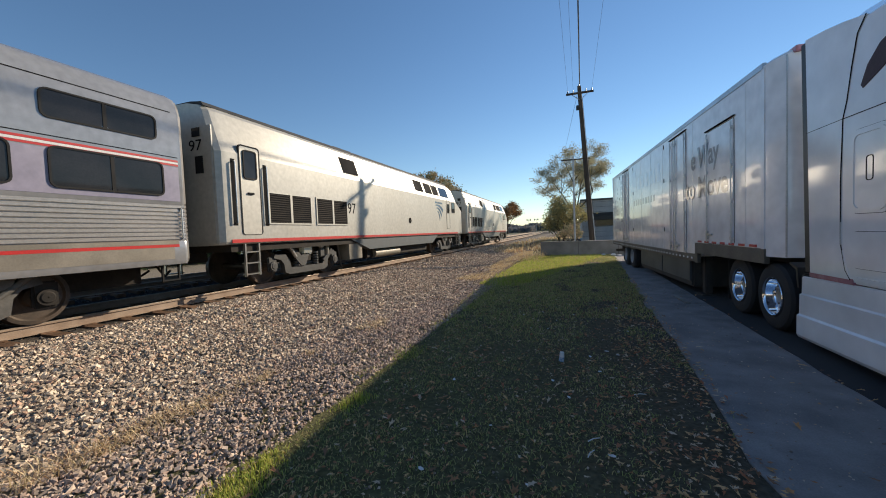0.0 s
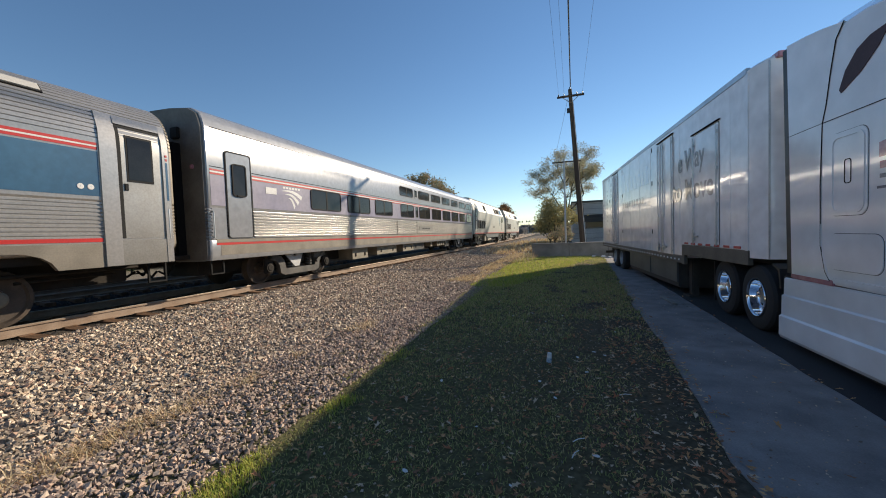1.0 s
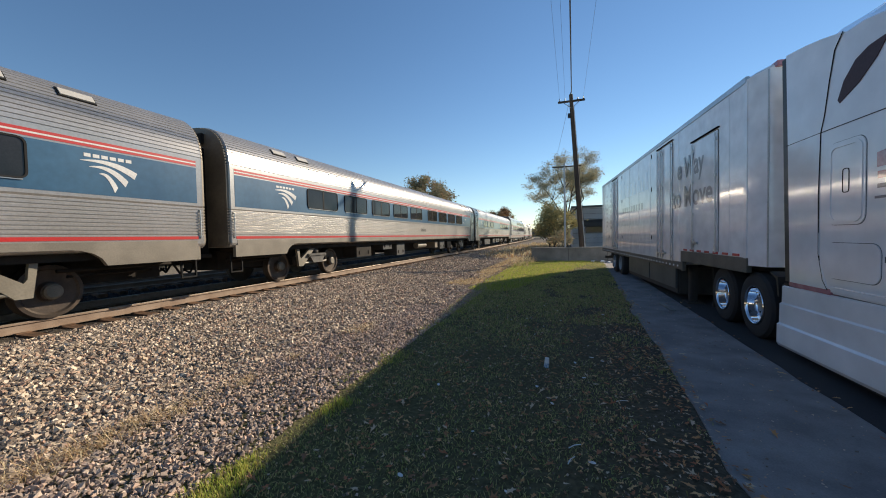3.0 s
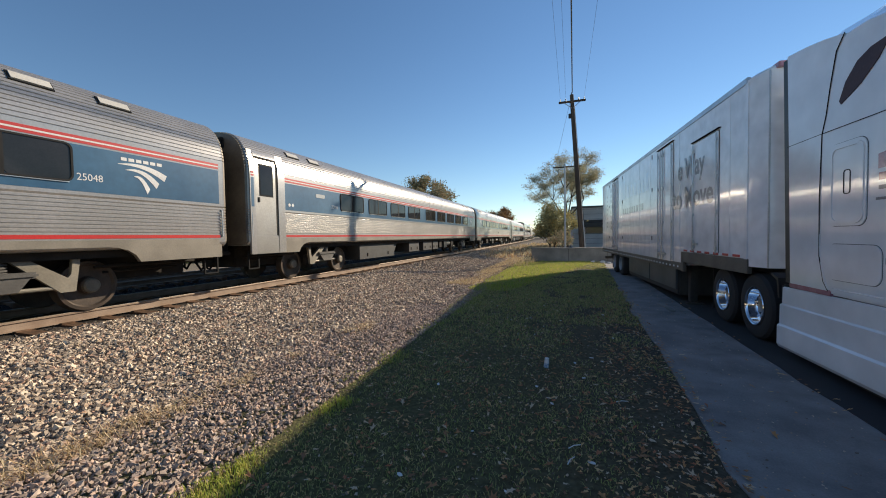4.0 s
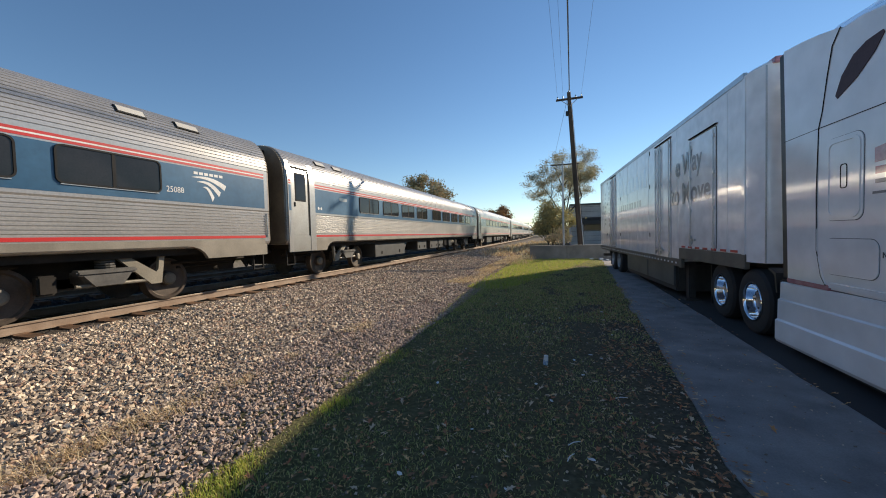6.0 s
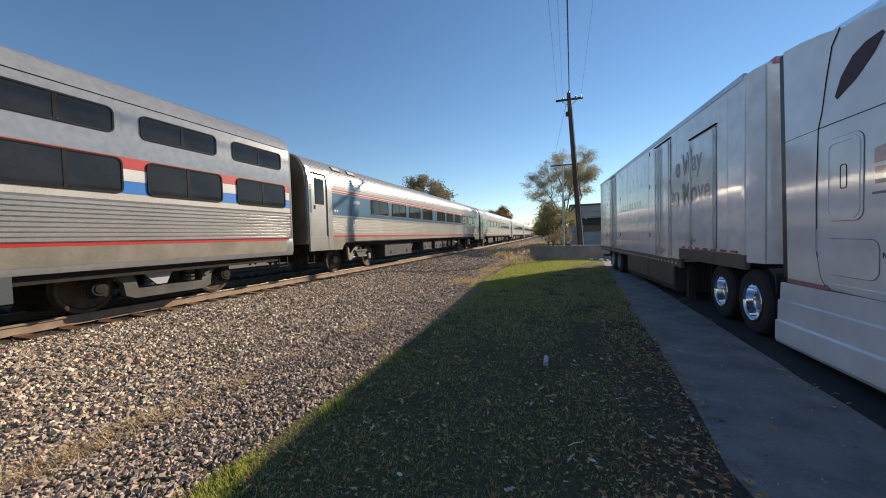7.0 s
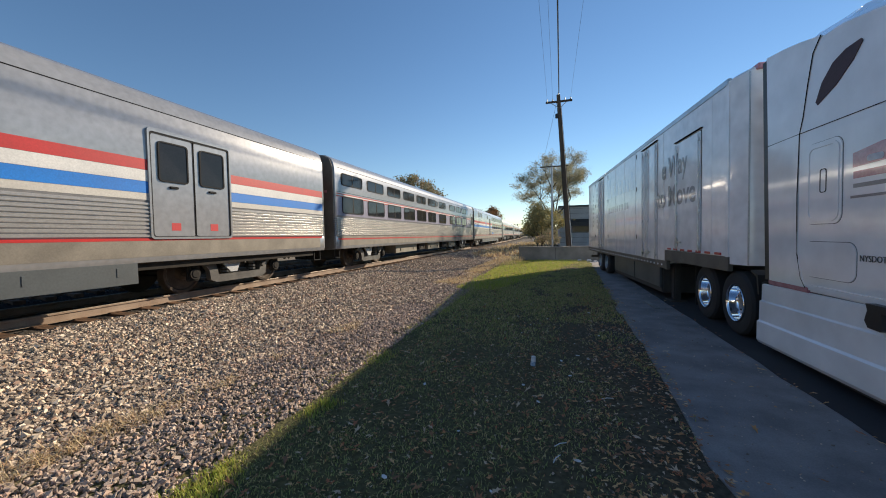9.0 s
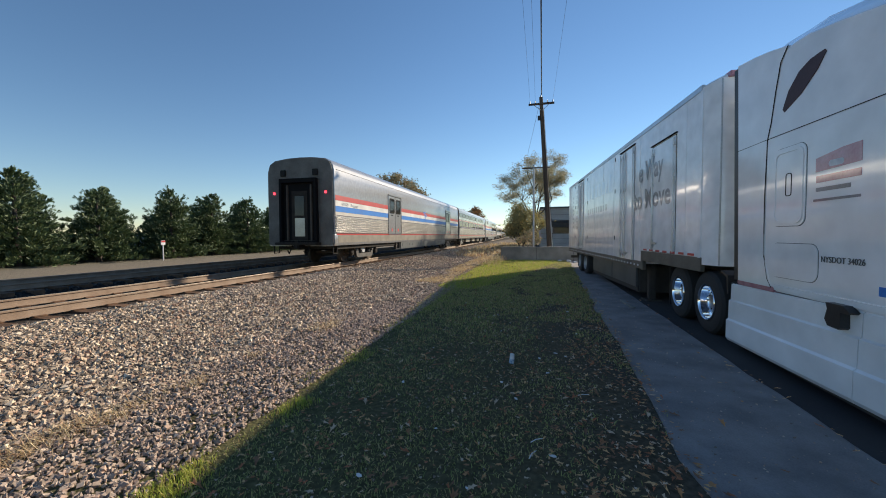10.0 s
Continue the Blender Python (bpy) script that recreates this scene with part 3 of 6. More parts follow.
blades("dead_weeds", scatter(55, lambda y: -3.9 + 0.05 * y, lambda y: -1.7, 19.5, 24.3, 27), 0.5, 0.006, STRAW, "tall dead weeds at the wall's end", 37, per=5, spread=0.16, lean=0.9)
blades("dry_scrub", scatter(1100, lambda y: -6.0, lambda y: -0.6, 27, 75, 29, 0.6, lambda x, y, r: noise.noise((x * 0.5, y * 0.2, 9)) + r.uniform(-0.3, 0.3) > 0.0), 0.4, 0.03, STRAW, "low brown scrub along the line past the wall", 38, per=3, spread=0.25, lean=0.9)


def fallen_leaves():
    r = np.random.default_rng(41)
    vs, fs = [], []
    spots = scatter(4200, lambda y: -2.1, lambda y: path_edge(y) + 0.12, 0.6, 13, 42, 0.4) + scatter(1700, lambda y: path_edge(y) - 0.8, lambda y: path_edge(y) + 0.10, 1.0, 12, 43, 0.4, lambda x, y, r: noise.noise((x * 2, y * 1.5, 6)) + r.uniform(-0.3, 0.3) > -0.1) + scatter(70, lambda y: seam_edge(y) - 0.12, lambda y: seam_edge(y) + 0.04, 1.2, 12, 44, 0.3) + scatter(60, path_edge, seam_edge, 1.2, 12, 45, 0.3)
    for x, y in spots:
        s, a, k = r.uniform(0.009, 0.019) * (1.9 if r.uniform() < 0.22 else 1.15), r.uniform(0, 6.28), r.uniform(-0.6, 1.6)
        z, c, d = ground_z(x, y) + r.uniform(0.016, 0.045), math.cos(a), math.sin(a)
        o, n = len(vs), 10
        for i in range(n):
            t = 6.283 * i / n
            rad = s * (1.15 if i % 2 else 0.62) * (1 + 0.25 * math.cos(2 * t) + r.uniform(-0.3, 0.3))
            p, q = rad * math.cos(t), 0.75 * rad * math.sin(t)
            vs.append((x + p * c - q * d, y + p * d + q * c, z + k * (q * q + 0.5 * p * abs(p)) / s * 0.5))
        vs.append((x, y, z - 0.002))
        fs += [(o + i, o + (i + 1) % n, o + n) for i in range(n)]
    me = bpy.data.meshes.new("fallen_leaves")
    me.from_pydata(vs, [], fs)
    me.materials.append(LEAF_DRY)
    tagged(new("fallen_leaves", me), "brown curled autumn leaves on the grass", kind="stuff")


fallen_leaves()


# ---- train: local y runs forward, z = 0 at the railhead ----
def mirrored(half):
    return half + [(-x, z) for x, z in reversed(half) if x > 1e-6]


def ribs(x, z0, z1, n, d=0.016):
    p, out = (z1 - z0) / n, []
    for i in range(n):
        z = z0 + i * p
        out += [(x - d, z), (x, z + 0.18 * p), (x, z + 0.62 * p), (x - d, z + 0.8 * p)]
    return out


ROOF_Z, ROOF_H = 3.06, 1.05


def roof_at(t, k=0.0):
    """A point of the fluted coach's roof arc, t radians up from the side, k below the surface."""
    return (1.55 - k) * max(math.cos(t), 0) ** 0.46, ROOF_Z + (ROOF_H - k) * math.sin(t)


def tube_roof(pitch_t=0.075, last=1.30):
    """Flat lands with narrow grooves between them, then the plain crown."""
    out, t = [], 0.0
    while t < last:
        out += [roof_at(t), roof_at(t + 0.054), roof_at(t + 0.060, 0.016), roof_at(t + 0.069, 0.016)]
        t += pitch_t
    return out + [roof_at(t + (math.pi / 2 - t) * i / 4) for i in range(5)]


def tube_x(z):
    """Half width of the fluted coach at height z."""
    if z <= ROOF_Z:
        return 1.55
    return roof_at(math.asin(min((z - ROOF_Z) / ROOF_H, 1)))[0]


def curved_plate(s, sx, y0, y1, z0, z1, d0, d1):
    """Adds a plate that follows the coach side from z0 to z1, between the depths d0 and d1."""
    zs = np.linspace(z0, z1, 9)
    s.loft([[(sx * (tube_x(z) + d0), y0, z), (sx * (tube_x(z) + d1), y0, z), (sx * (tube_x(z) + d1), y1, z), (sx * (tube_x(z) + d0), y1, z)] for z in zs])
    return s


TUBE = [(1.25, 1.10), (1.48, 1.12), (1.53, 1.17), (1.55, 1.22), (1.55, 1.40)] + ribs(1.55, 1.42, 2.03, 9) + [(1.55, 2.05), (1.55, 3.04)] + tube_roof()
TALL = [(1.30, 0.80), (1.50, 0.82), (1.53, 0.90), (1.53, 1.27)] + ribs(1.53, 1.30, 2.04, 9) + [(1.53, 2.06), (1.53, 3.04), (1.52, 3.88), (1.50, 3.93), (1.47, 4.05), (1.40, 4.20), (1.16, 4.34), (0.6, 4.41), (0.0, 4.43)]


def body_rings(half, length, nose=0.3, squeeze=0.965):
    ring = mirrored(half)
    h = length / 2
    out = []
    for y, k in ((-h, squeeze), (-h + nose * 0.4, (1 + squeeze) / 2 + 0.008), (-h + nose, 1), (-h / 3, 1), (h / 3, 1), (h - nose, 1), (h - nose * 0.4, (1 + squeeze) / 2 + 0.008), (h, squeeze)):
        out.append([(x * k, y, z if z < 2.5 else 2.5 + (z - 2.5) * (0.5 + 0.5 * k)) for x, z in ring])
    return out


_pane_cache = {}


def window(parent, y0, y1, z0, z1, x, r=0.09, split=True, trim=RUBBER):
    key = (round(y1 - y0, 2), round(z1 - z0, 2), r, split, trim.name)
    w, h = y1 - y0, z1 - z0
    if key not in _pane_cache:
        fr = Shape().ring(rrect(-w / 2, -h / 2, w / 2, h / 2, r), rrect(-w / 2 + 0.03, -h / 2 + 0.03, w / 2 - 0.03, h / 2 - 0.03, max(r - 0.03, 0.01)), -0.02, 0.022)
        panes = []
        if split:
            fr.box((-0.02, -0.028, -h / 2 + 0.03), (0.016, 0.028, h / 2 - 0.03))
            for s in (-1, 1):
                a, b = sorted((s * 0.028, s * (w / 2 - 0.03)))
                panes.append(Shape().plate(rrect(a, -h / 2 + 0.03, b, h / 2 - 0.03, 0.05, 3), -0.02, 0.009).mesh("pane", GLASS))
        else:
            panes.append(Shape().plate(rrect(-w / 2 + 0.03, -h / 2 + 0.03, w / 2 - 0.03, h / 2 - 0.03, max(r - 0.03, 0.01), 3), -0.02, 0.009).mesh("pane", GLASS))
        _pane_cache[key] = (fr.mesh("window", trim), panes)
    fr, panes = _pane_cache[key]
    o = new("window", fr)
    o.parent = parent
    o.matrix_basis = pose(x, (y0 + y1) / 2, (z0 + z1) / 2) if x > 0 else pose(x, (y0 + y1) / 2, (z0 + z1) / 2, 0, 0, 180)
    for p in panes:
        q = new("pane", p)
        q.parent = o
    return o


def bogie_tube(parent, y):
    """Inside-frame bogie: bare wheels, spring seats and a triangular bracket."""
    s = Shape().box((-0.62, y - 1.5, 0.42), (-0.48, y + 1.5, 0.66), 0.03).box((0.48, y - 1.5, 0.42), (0.62, y + 1.5, 0.66), 0.03)
    s.box((-1.2, y - 0.28, 0.5), (1.2, y + 0.28, 0.78), 0.04)
    b = part("bogie", s, TRUCK_GREY, parent, "dark inside-frame bogie")
    for dy in (-1.295, 1.295):
        w = Shape()
        for sx in (-1, 1):
            w.lathe([(0.05, sx * 0.70), (0.457, sx * 0.70), (0.485, sx * 0.685), (0.485, sx * 0.66), (0.455, sx * 0.83), (0.40, sx * 0.835), (0.37, sx * 0.80), (0.17, sx * 0.79), (0.15, sx * 0.88), (0.05, sx * 0.89)], (0, y + dy, 0.457))
        w.tube((-0.9, y + dy, 0.457), (0.9, y + dy, 0.457), 0.08)
        ws = part("wheelset", w, WHEEL, b, "bare steel wheels on an axle", soft=40)
        for sx in (-1, 1):
            part("axle_cap", Shape().lathe([(0.005, sx * 0.95), (0.10, sx * 0.95), (0.13, sx * 0.93), (0.14, sx * 0.86)], (0, y + dy, 0.457), 20), BOX_TAN, ws, "pale dusty axle cap", soft=30)
    for sx in (-1, 1):
        d = Shape()
        for i in range(6):
            d.lathe([(0.01, 0), (0.15, 0), (0.15, 0.03), (0.01, 0.03)], (0, 0, 0), 14)
            n0 = len(d.v) - 56
            for j in range(n0, len(d.v)):
                vx, vy, vz = d.v[j]
                d.v[j] = (sx * 1.12 + vy, y + vz, 0.78 + 0.045 * i + vx)
        part("spring", d, TRUCK_GREY, b)
        x = sx * 1.22
        e = 1 if y > 0 else -1
        t = Shape().ring([(y - e * 0.05, 1.14), (y + e * 1.0, 1.14), (y + e * 0.90, 0.42), (y + e * 0.70, 0.42)], [(y + e * 0.24, 1.05), (y + e * 0.88, 1.05), (y + e * 0.845, 0.72), (y + e * 0.80, 0.66)], x - 0.04, x + 0.04)
        t.tube((x, y - e * 0.5, 0.52), (x, y + e * 0.8, 0.50), 0.035)
        part("anchor_bracket", t, BOX_TAN, b, "triangular grey steel bracket")
        part("spring_seat", Shape().box((x - 0.12, y - 0.52, 0.70), (x + 0.12, y + 0.42, 0.80), 0.03).plate([(y - 0.42, 0.70), (y + 0.32, 0.70), (y + 0.18, 0.50), (y - 0.26, 0.50)], x - 0.1, x + 0.1), TRUCK_GREY, b)
        part("brake_unit", Shape().box((x - 0.22, y - 0.95, 0.42), (x - 0.05, y - 0.7, 0.75), 0.03), UNDER, b)
        part("damper", Shape().tube((x - 0.15, y + 0.62, 0.5), (x - 0.15, y + 0.62, 0.8), 0.08), UNDER, b)
    return b


def bogie_outer(parent, y, k=1.0, span=1.295, r=0.457, mat=None):
    """Outside-frame bogie with a cast side frame, axle boxes and coil springs."""
    mat = mat or TRUCK_GREY
    b = part("bogie", Shape().box((-1.15, y - 0.25, 0.5), (1.15, y + 0.25, 0.78), 0.04), UNDER, parent, "outside-frame bogie with cast side frames")
    for dy in (-span, span):
        w = Shape()
        for sx in (-1, 1):
            w.lathe([(0.05, sx * 0.68), (r, sx * 0.68), (r + 0.028, sx * 0.685), (r + 0.028, sx * 0.66), (r, sx * 0.82), (r - 0.06, sx * 0.825), (r - 0.09, sx * 0.79), (0.17, sx * 0.79), (0.14, sx * 0.86), (0.05, sx * 0.87)], (0, y + dy, r))
        w.tube((-1.1, y + dy, r), (1.1, y + dy, r), 0.08)
        part("wheelset", w, WHEEL, b, "steel wheels on an axle", soft=40)
    for sx in (-1, 1):
        x = sx * 1.14
        pts = [(-1.22, 0.80), (-1.26, 0.68), (-1.02, 0.62), (-0.92, 0.50), (-0.88, 0.26), (-0.72, 0.19), (0.72, 0.19), (0.88, 0.26), (0.92, 0.50), (1.02, 0.62), (1.26, 0.68), (1.22, 0.80), (0.85, 0.76), (0.72, 0.62), (0.66, 0.38), (-0.66, 0.38), (-0.72, 0.62), (-0.85, 0.76)]
        if span > 1.35:
            pts = [(q * 1.1, c * 1.05) for q, c in pts]
        f = part("side_frame", Shape().plate([(y + a, c) for a, c in pts], x - 0.07, x + 0.07), mat, b, "dusty grey cast side frame")
        for dy in (-span, span):
            part("axle_box", Shape().lathe([(0.01, sx * 0.10), (0.08, sx * 0.10), (0.10, sx * 0.085), (0.13, sx * 0.085), (0.13, sx * 0.0)], (x, y + dy, r), 18).box((x - 0.05, y + dy - 0.16, r - 0.17), (x + 0.04, y + dy + 0.16, r + 0.26), 0.03), UNDER if span < 1.35 else mat, f, soft=20)
        for dy in (-0.42, 0.42):
            c = Shape()
            for i in range(5):
                c.tube((x, y + dy, 0.42 + 0.085 * i), (x, y + dy, 0.47 + 0.085 * i), 0.11, n=12)
            part("coil_spring", c, BOX_GREY, b)
        part("yoke", Shape().plate([(y - 0.9, 0.98), (y - 0.62, 0.98), (y - 0.32, 0.72), (y - 0.1, 0.98), (y + 0.12, 0.98), (y - 0.15, 0.42), (y - 0.35, 0.42)], x + sx * 0.08, x + sx * 0.12), GALV if span < 1.35 else BOX_GREY, b, "Y-shaped steel bracket")
        part("damper", Shape().tube((x + sx * 0.1, y + 0.7, 0.5), (x + sx * 0.1, y + 1.15, 0.85), 0.05).box((x, y + 0.55, 0.62), (x + sx * 0.12, y + 0.95, 0.9), 0.03), mat, b)
    return b


def emblem(parent, x, y, z, w, mat):
    """Three sweeping tapered blades."""
    s = Shape()
    for (u0, v0), (u1, v1), lift, thick in (((0.0, 0.42), (1.0, 0.24), 0.09, 0.13), ((0.14, 0.31), (0.82, 0.04), 0.09, 0.12), ((0.30, 0.19), (0.62, -0.10), 0.06, 0.11)):
        ts = np.linspace(0, 1, 9)
        up = [(u0 + (u1 - u0) * t, v0 + (v1 - v0) * t * t + lift * math.sin(math.pi * t * 0.8)) for t in ts]
        lo = [(u - 0.06 * t, v - thick * t ** 0.8 - 0.008) for (u, v), t in zip(up, ts)]
        s.plate([(y + u * w, z + 0.1 + v * w) for u, v in up] + [(y + u * w, z + 0.1 + v * w) for u, v in reversed(lo)], x - 0.003, x + 0.002)
    e = part("emblem", s, mat, parent, "sweeping three-blade emblem")
    for i in range(6):
        part("emblem_bar", Shape().box((x - 0.003, y + w * (0.06 + 0.145 * i), z + 0.1 + w * 0.50), (x + 0.002, y + w * (0.17 + 0.145 * i), z + 0.1 + w * 0.57)), mat, e)
    return e


def both(fn):
    for s in (1, -1):
        fn(s)


def side_strip(s, parent_mat, sx, x, y0, y1, z0, z1, d=0.005):
    s.box((sx * (x - 0.03), y0, z0), (sx * (x + d), y1, z1))
    return s


def door_leaf(parent, sx, x, y0, y1, z0, z1, mat, win=(0.22, 0.22, 0.95), handle=True):
    d = part("door", Shape().plate(rrect(y0, z0, y1, z1, 0.06, 3), sx * (x - 0.03), sx * (x + 0.008)), mat, parent, "side door with a narrow window")
    part("door_frame", Shape().ring(rrect(y0 - 0.03, z0 - 0.01, y1 + 0.03, z1 + 0.035, 0.08), rrect(y0, z0, y1, z1, 0.06), sx * (x - 0.03), sx * (x + 0.014)), RUBBER, d, "dark rubber door surround")
    w = window(d, y0 + win[0] * (y1 - y0), y1 - win[0] * (y1 - y0), z1 - win[2], z1 - win[1], sx * (x + 0.012), 0.08, False)
    if handle:
        part("handle", Shape().box((sx * x, (y0 + y1) / 2 - 0.1, z0 + 1.0), (sx * (x + 0.05), (y0 + y1) / 2 + 0.08, z0 + 1.05), 0.01), RUBBER, d)
    return d


def grab_rail(parent, sx, x, y, z0, z1, mat=ALU):
    part("grab_rail", Shape().tube((sx * x, y, z0), (sx * (x + 0.07), y, z0), 0.014, n=6).tube((sx * (x + 0.07), y, z0), (sx * (x + 0.07), y, z1), 0.014, n=6).tube((sx * (x + 0.07), y, z1), (sx * x, y, z1), 0.014, n=6), mat, parent)


def coach_ends(car, h, mat, half):
    for e in (-1, 1):
        y = e * h
        w = Shape()
        sgn = e
        w.loft([[(x * 0.988, y - sgn * 0.02, 0.92 + (z - 0.9) * 0.99) for x, z in mirrored(half)], [(x * 0.975, y + sgn * 0.05, 0.93 + (z - 0.9) * 0.985) for x, z in mirrored(half)]])
        ew = part("end_wall", w, mat, car, "grimy end wall")
        part("gangway", Shape().ring([(-0.86, 0.95), (0.86, 0.95), (0.84, 3.55), (-0.84, 3.55)], [(-0.76, 1.02), (0.76, 1.02), (0.74, 3.38), (-0.74, 3.38)], 0, 0.19), SEAM, ew, "black rubber gangway surround")
        g = ew.children[0]
        g.matrix_basis = Matrix(((0, 1, 0, 0), (e, 0, 0, y + e * 0.04), (0, 0, 1, 0), (0, 0, 0, 1)))
        # no real recess here: a thin black sheet paints its shade
        part("vestibule", Shape().box((-0.75, y + e * 0.062, 1.03), (0.75, y + e * 0.068, 3.37)), SEAM, ew, "flat black sheet standing in for the gangway's shaded recess")
        part("gangway_door", Shape().box((-0.36, y + e * 0.05, 1.05), (0.36, y + e * 0.08, 3.05)), UNDER, ew)
        part("door_panel", Shape().box((-0.22, y + e * 0.07, 1.2), (0.24, y + e * 0.09, 1.95), 0.006), STEEL_DULL, ew)
        part("door_pane", Shape().box((-0.22, y + e * 0.07, 2.05), (0.22, y + e * 0.09, 2.85), 0.006), GLASS, ew)
        for sx in (-1, 1):
            part("buffer_post", Shape().box((sx * 0.50, y + e * 0.03, 1.02), (sx * 0.60, y + e * 0.12, 3.30), 0.02), END_DARK, ew)
            part("roof_step", Shape().box((sx * 0.62, y + e * 0.03, 3.66), (sx * 0.86, y + e * 0.12, 3.92), 0.02), RUBBER, ew)
        part("threshold", Shape().box((-0.95, y + e * 0.03, 0.86), (0.95, y + e * 0.42, 0.96), 0.02), UNDER, ew)
        c = Shape().box((-0.18, y - e * 0.3, 0.72), (0.18, y + e * 0.28, 0.98), 0.03).box((-0.1, y + e * 0.2, 0.7), (0.14, y + e * 0.40, 1.0), 0.04)
        part("coupler", c, UNDER, car)
        for sx in (-1, 1):
            part("air_hose", Shape().tube((sx * 0.4, y, 0.85), (sx * 0.42, y + e * 0.22, 0.5), 0.025, n=6).tube((sx * 0.42, y + e * 0.22, 0.5), (sx * 0.36, y + e * 0.38, 0.62), 0.025, n=6), RUBBER, car)
            grab_rail(car, sx, 1.5, y - e * 0.10, 1.35, 1.95)
            part("step", Shape().ring([(y - e * 0.45, 0.95), (y - e * 0.1, 0.95), (y - e * 0.1, 0.48), (y - e * 0.45, 0.48)], [(y - e * 0.42, 0.92), (y - e * 0.13, 0.92), (y - e * 0.13, 0.51), (y - e * 0.42, 0.51)], sx * 1.36, sx * 1.40), RUBBER, car, "stirrup step")


def under_boxes(car, boxes, lift=0.0):
    for y0, y1, z0, z1, m in boxes:
        for sx in (-1, 1):
            a, b = sorted((sx * 0.55, sx * 1.26))
            o = part("equipment_box", Shape().box((a, y0, z0), (b, y1, z1), 0.015), m, car)
            if m is not UNDER:
                part("box_lip", Shape().box((sx * 1.255, y0 - 0.01, z1 - 0.05), (sx * 1.272, y1 + 0.01, z1 - 0.025)).box((sx * 1.255, y0 - 0.01, z0 + 0.02), (sx * 1.272, y1 + 0.01, z0 + 0.045)), m, o)
            if y1 - y0 > 0.8:
                for q in (0.2, 0.8):
                    yy = y0 + (y1 - y0) * q
                    part("latch", Shape().box((sx * 1.26, yy - 0.04, z0 + 0.12), (sx * 1.285, yy + 0.04, z0 + 0.26), 0.005), UNDER, o)
    part("underframe", Shape().box((-1.3, -12.2, 0.80 + lift), (1.3, 12.2, 0.98 + lift)).box((-0.15, -12.3, 0.62 + lift), (0.15, 12.3, 0.85 + lift)), UNDER, car)


AM_UNDER = [(-6.9, -3.7, 0.36, 1.06, BOX_GREY), (-1.85, -0.40, 0.46, 1.00, BOX_GREY), (0.27, 1.75, 0.46, 1.00, BOX_GREY), (1.95, 2.95, 0.46, 1.02, BOX_GREY),
            (3.25, 3.75, 0.55, 0.98, UNDER), (4.30, 5.00, 0.50, 1.02, BOX_GREY), (5.90, 6.50, 0.50, 1.00, UNDER)]


def vestibule_door(car, sx, y0, y1):
    """Sliding door set back between flat jambs, over a trap panel, all following the coach side."""
    e = 1 if y0 > 0 else -1
    end = e * 12.62
    a, c = (y1, end) if e > 0 else (end, y0)
    v = part("door_surround", curved_plate(curved_plate(curved_plate(Shape(), sx, a, c, 0.88, 3.62, -0.03, 0.026), sx, *((y0 - 0.26, y0) if e > 0 else (y1, y1 + 0.26)), 0.88, 3.62, -0.03, 0.026), sx, y0, y1, 3.46, 3.62, -0.03, 0.026), STEEL, car, "smooth steel door surround", soft=20)
    d = part("door", curved_plate(Shape(), sx, y0, y1, 1.37, 3.46, -0.03, 0.004), STEEL_DULL, car, "set-back sliding side door", soft=20)
    part("door_edge", curved_plate(curved_plate(Shape(), sx, *((y1 - 0.07, y1 - 0.01) if e < 0 else (y0 + 0.01, y0 + 0.07)), 1.37, 3.46, -0.02, 0.008), sx, y0 + 0.01, y1 - 0.01, 3.40, 3.455, -0.02, 0.008), RUBBER, d, "black rubber door edge", soft=20)
    part("trap_panel", curved_plate(Shape(), sx, y0, y1, 0.88, 1.345, -0.03, 0.018), STEEL_DULL, car, "worn steel trap panel under the door")
    w = part("window", curved_plate(Shape(), sx, y0 + 0.15, y1 - 0.17, 2.42, 3.28, -0.02, 0.010), RUBBER, d, soft=20)
    part("pane", curved_plate(Shape(), sx, y0 + 0.18, y1 - 0.20, 2.46, 3.24, -0.02, 0.014), GLASS, w, soft=20)
    part("latch", Shape().box((sx * 1.55, y0 + 0.1, 2.25), (sx * 1.572, y0 + 0.16, 2.38), 0.005), RUBBER, d)
    ja, jc = (a + 0.05, c - 0.03) if e > 0 else (a + 0.03, c - 0.05)
    part("stripe", curved_plate(Shape(), sx, ja, jc, 2.12, 2.88, 0.0, 0.029), BLUE_BAND, v, "dark blue band on the jamb")
    part("stripe", curved_plate(curved_plate(Shape(), sx, ja, jc, 2.915, 2.96, 0.0, 0.029), sx, ja, jc, 2.99, 3.035, 0.0, 0.029), RED, v, "two thin red stripes")
    return v


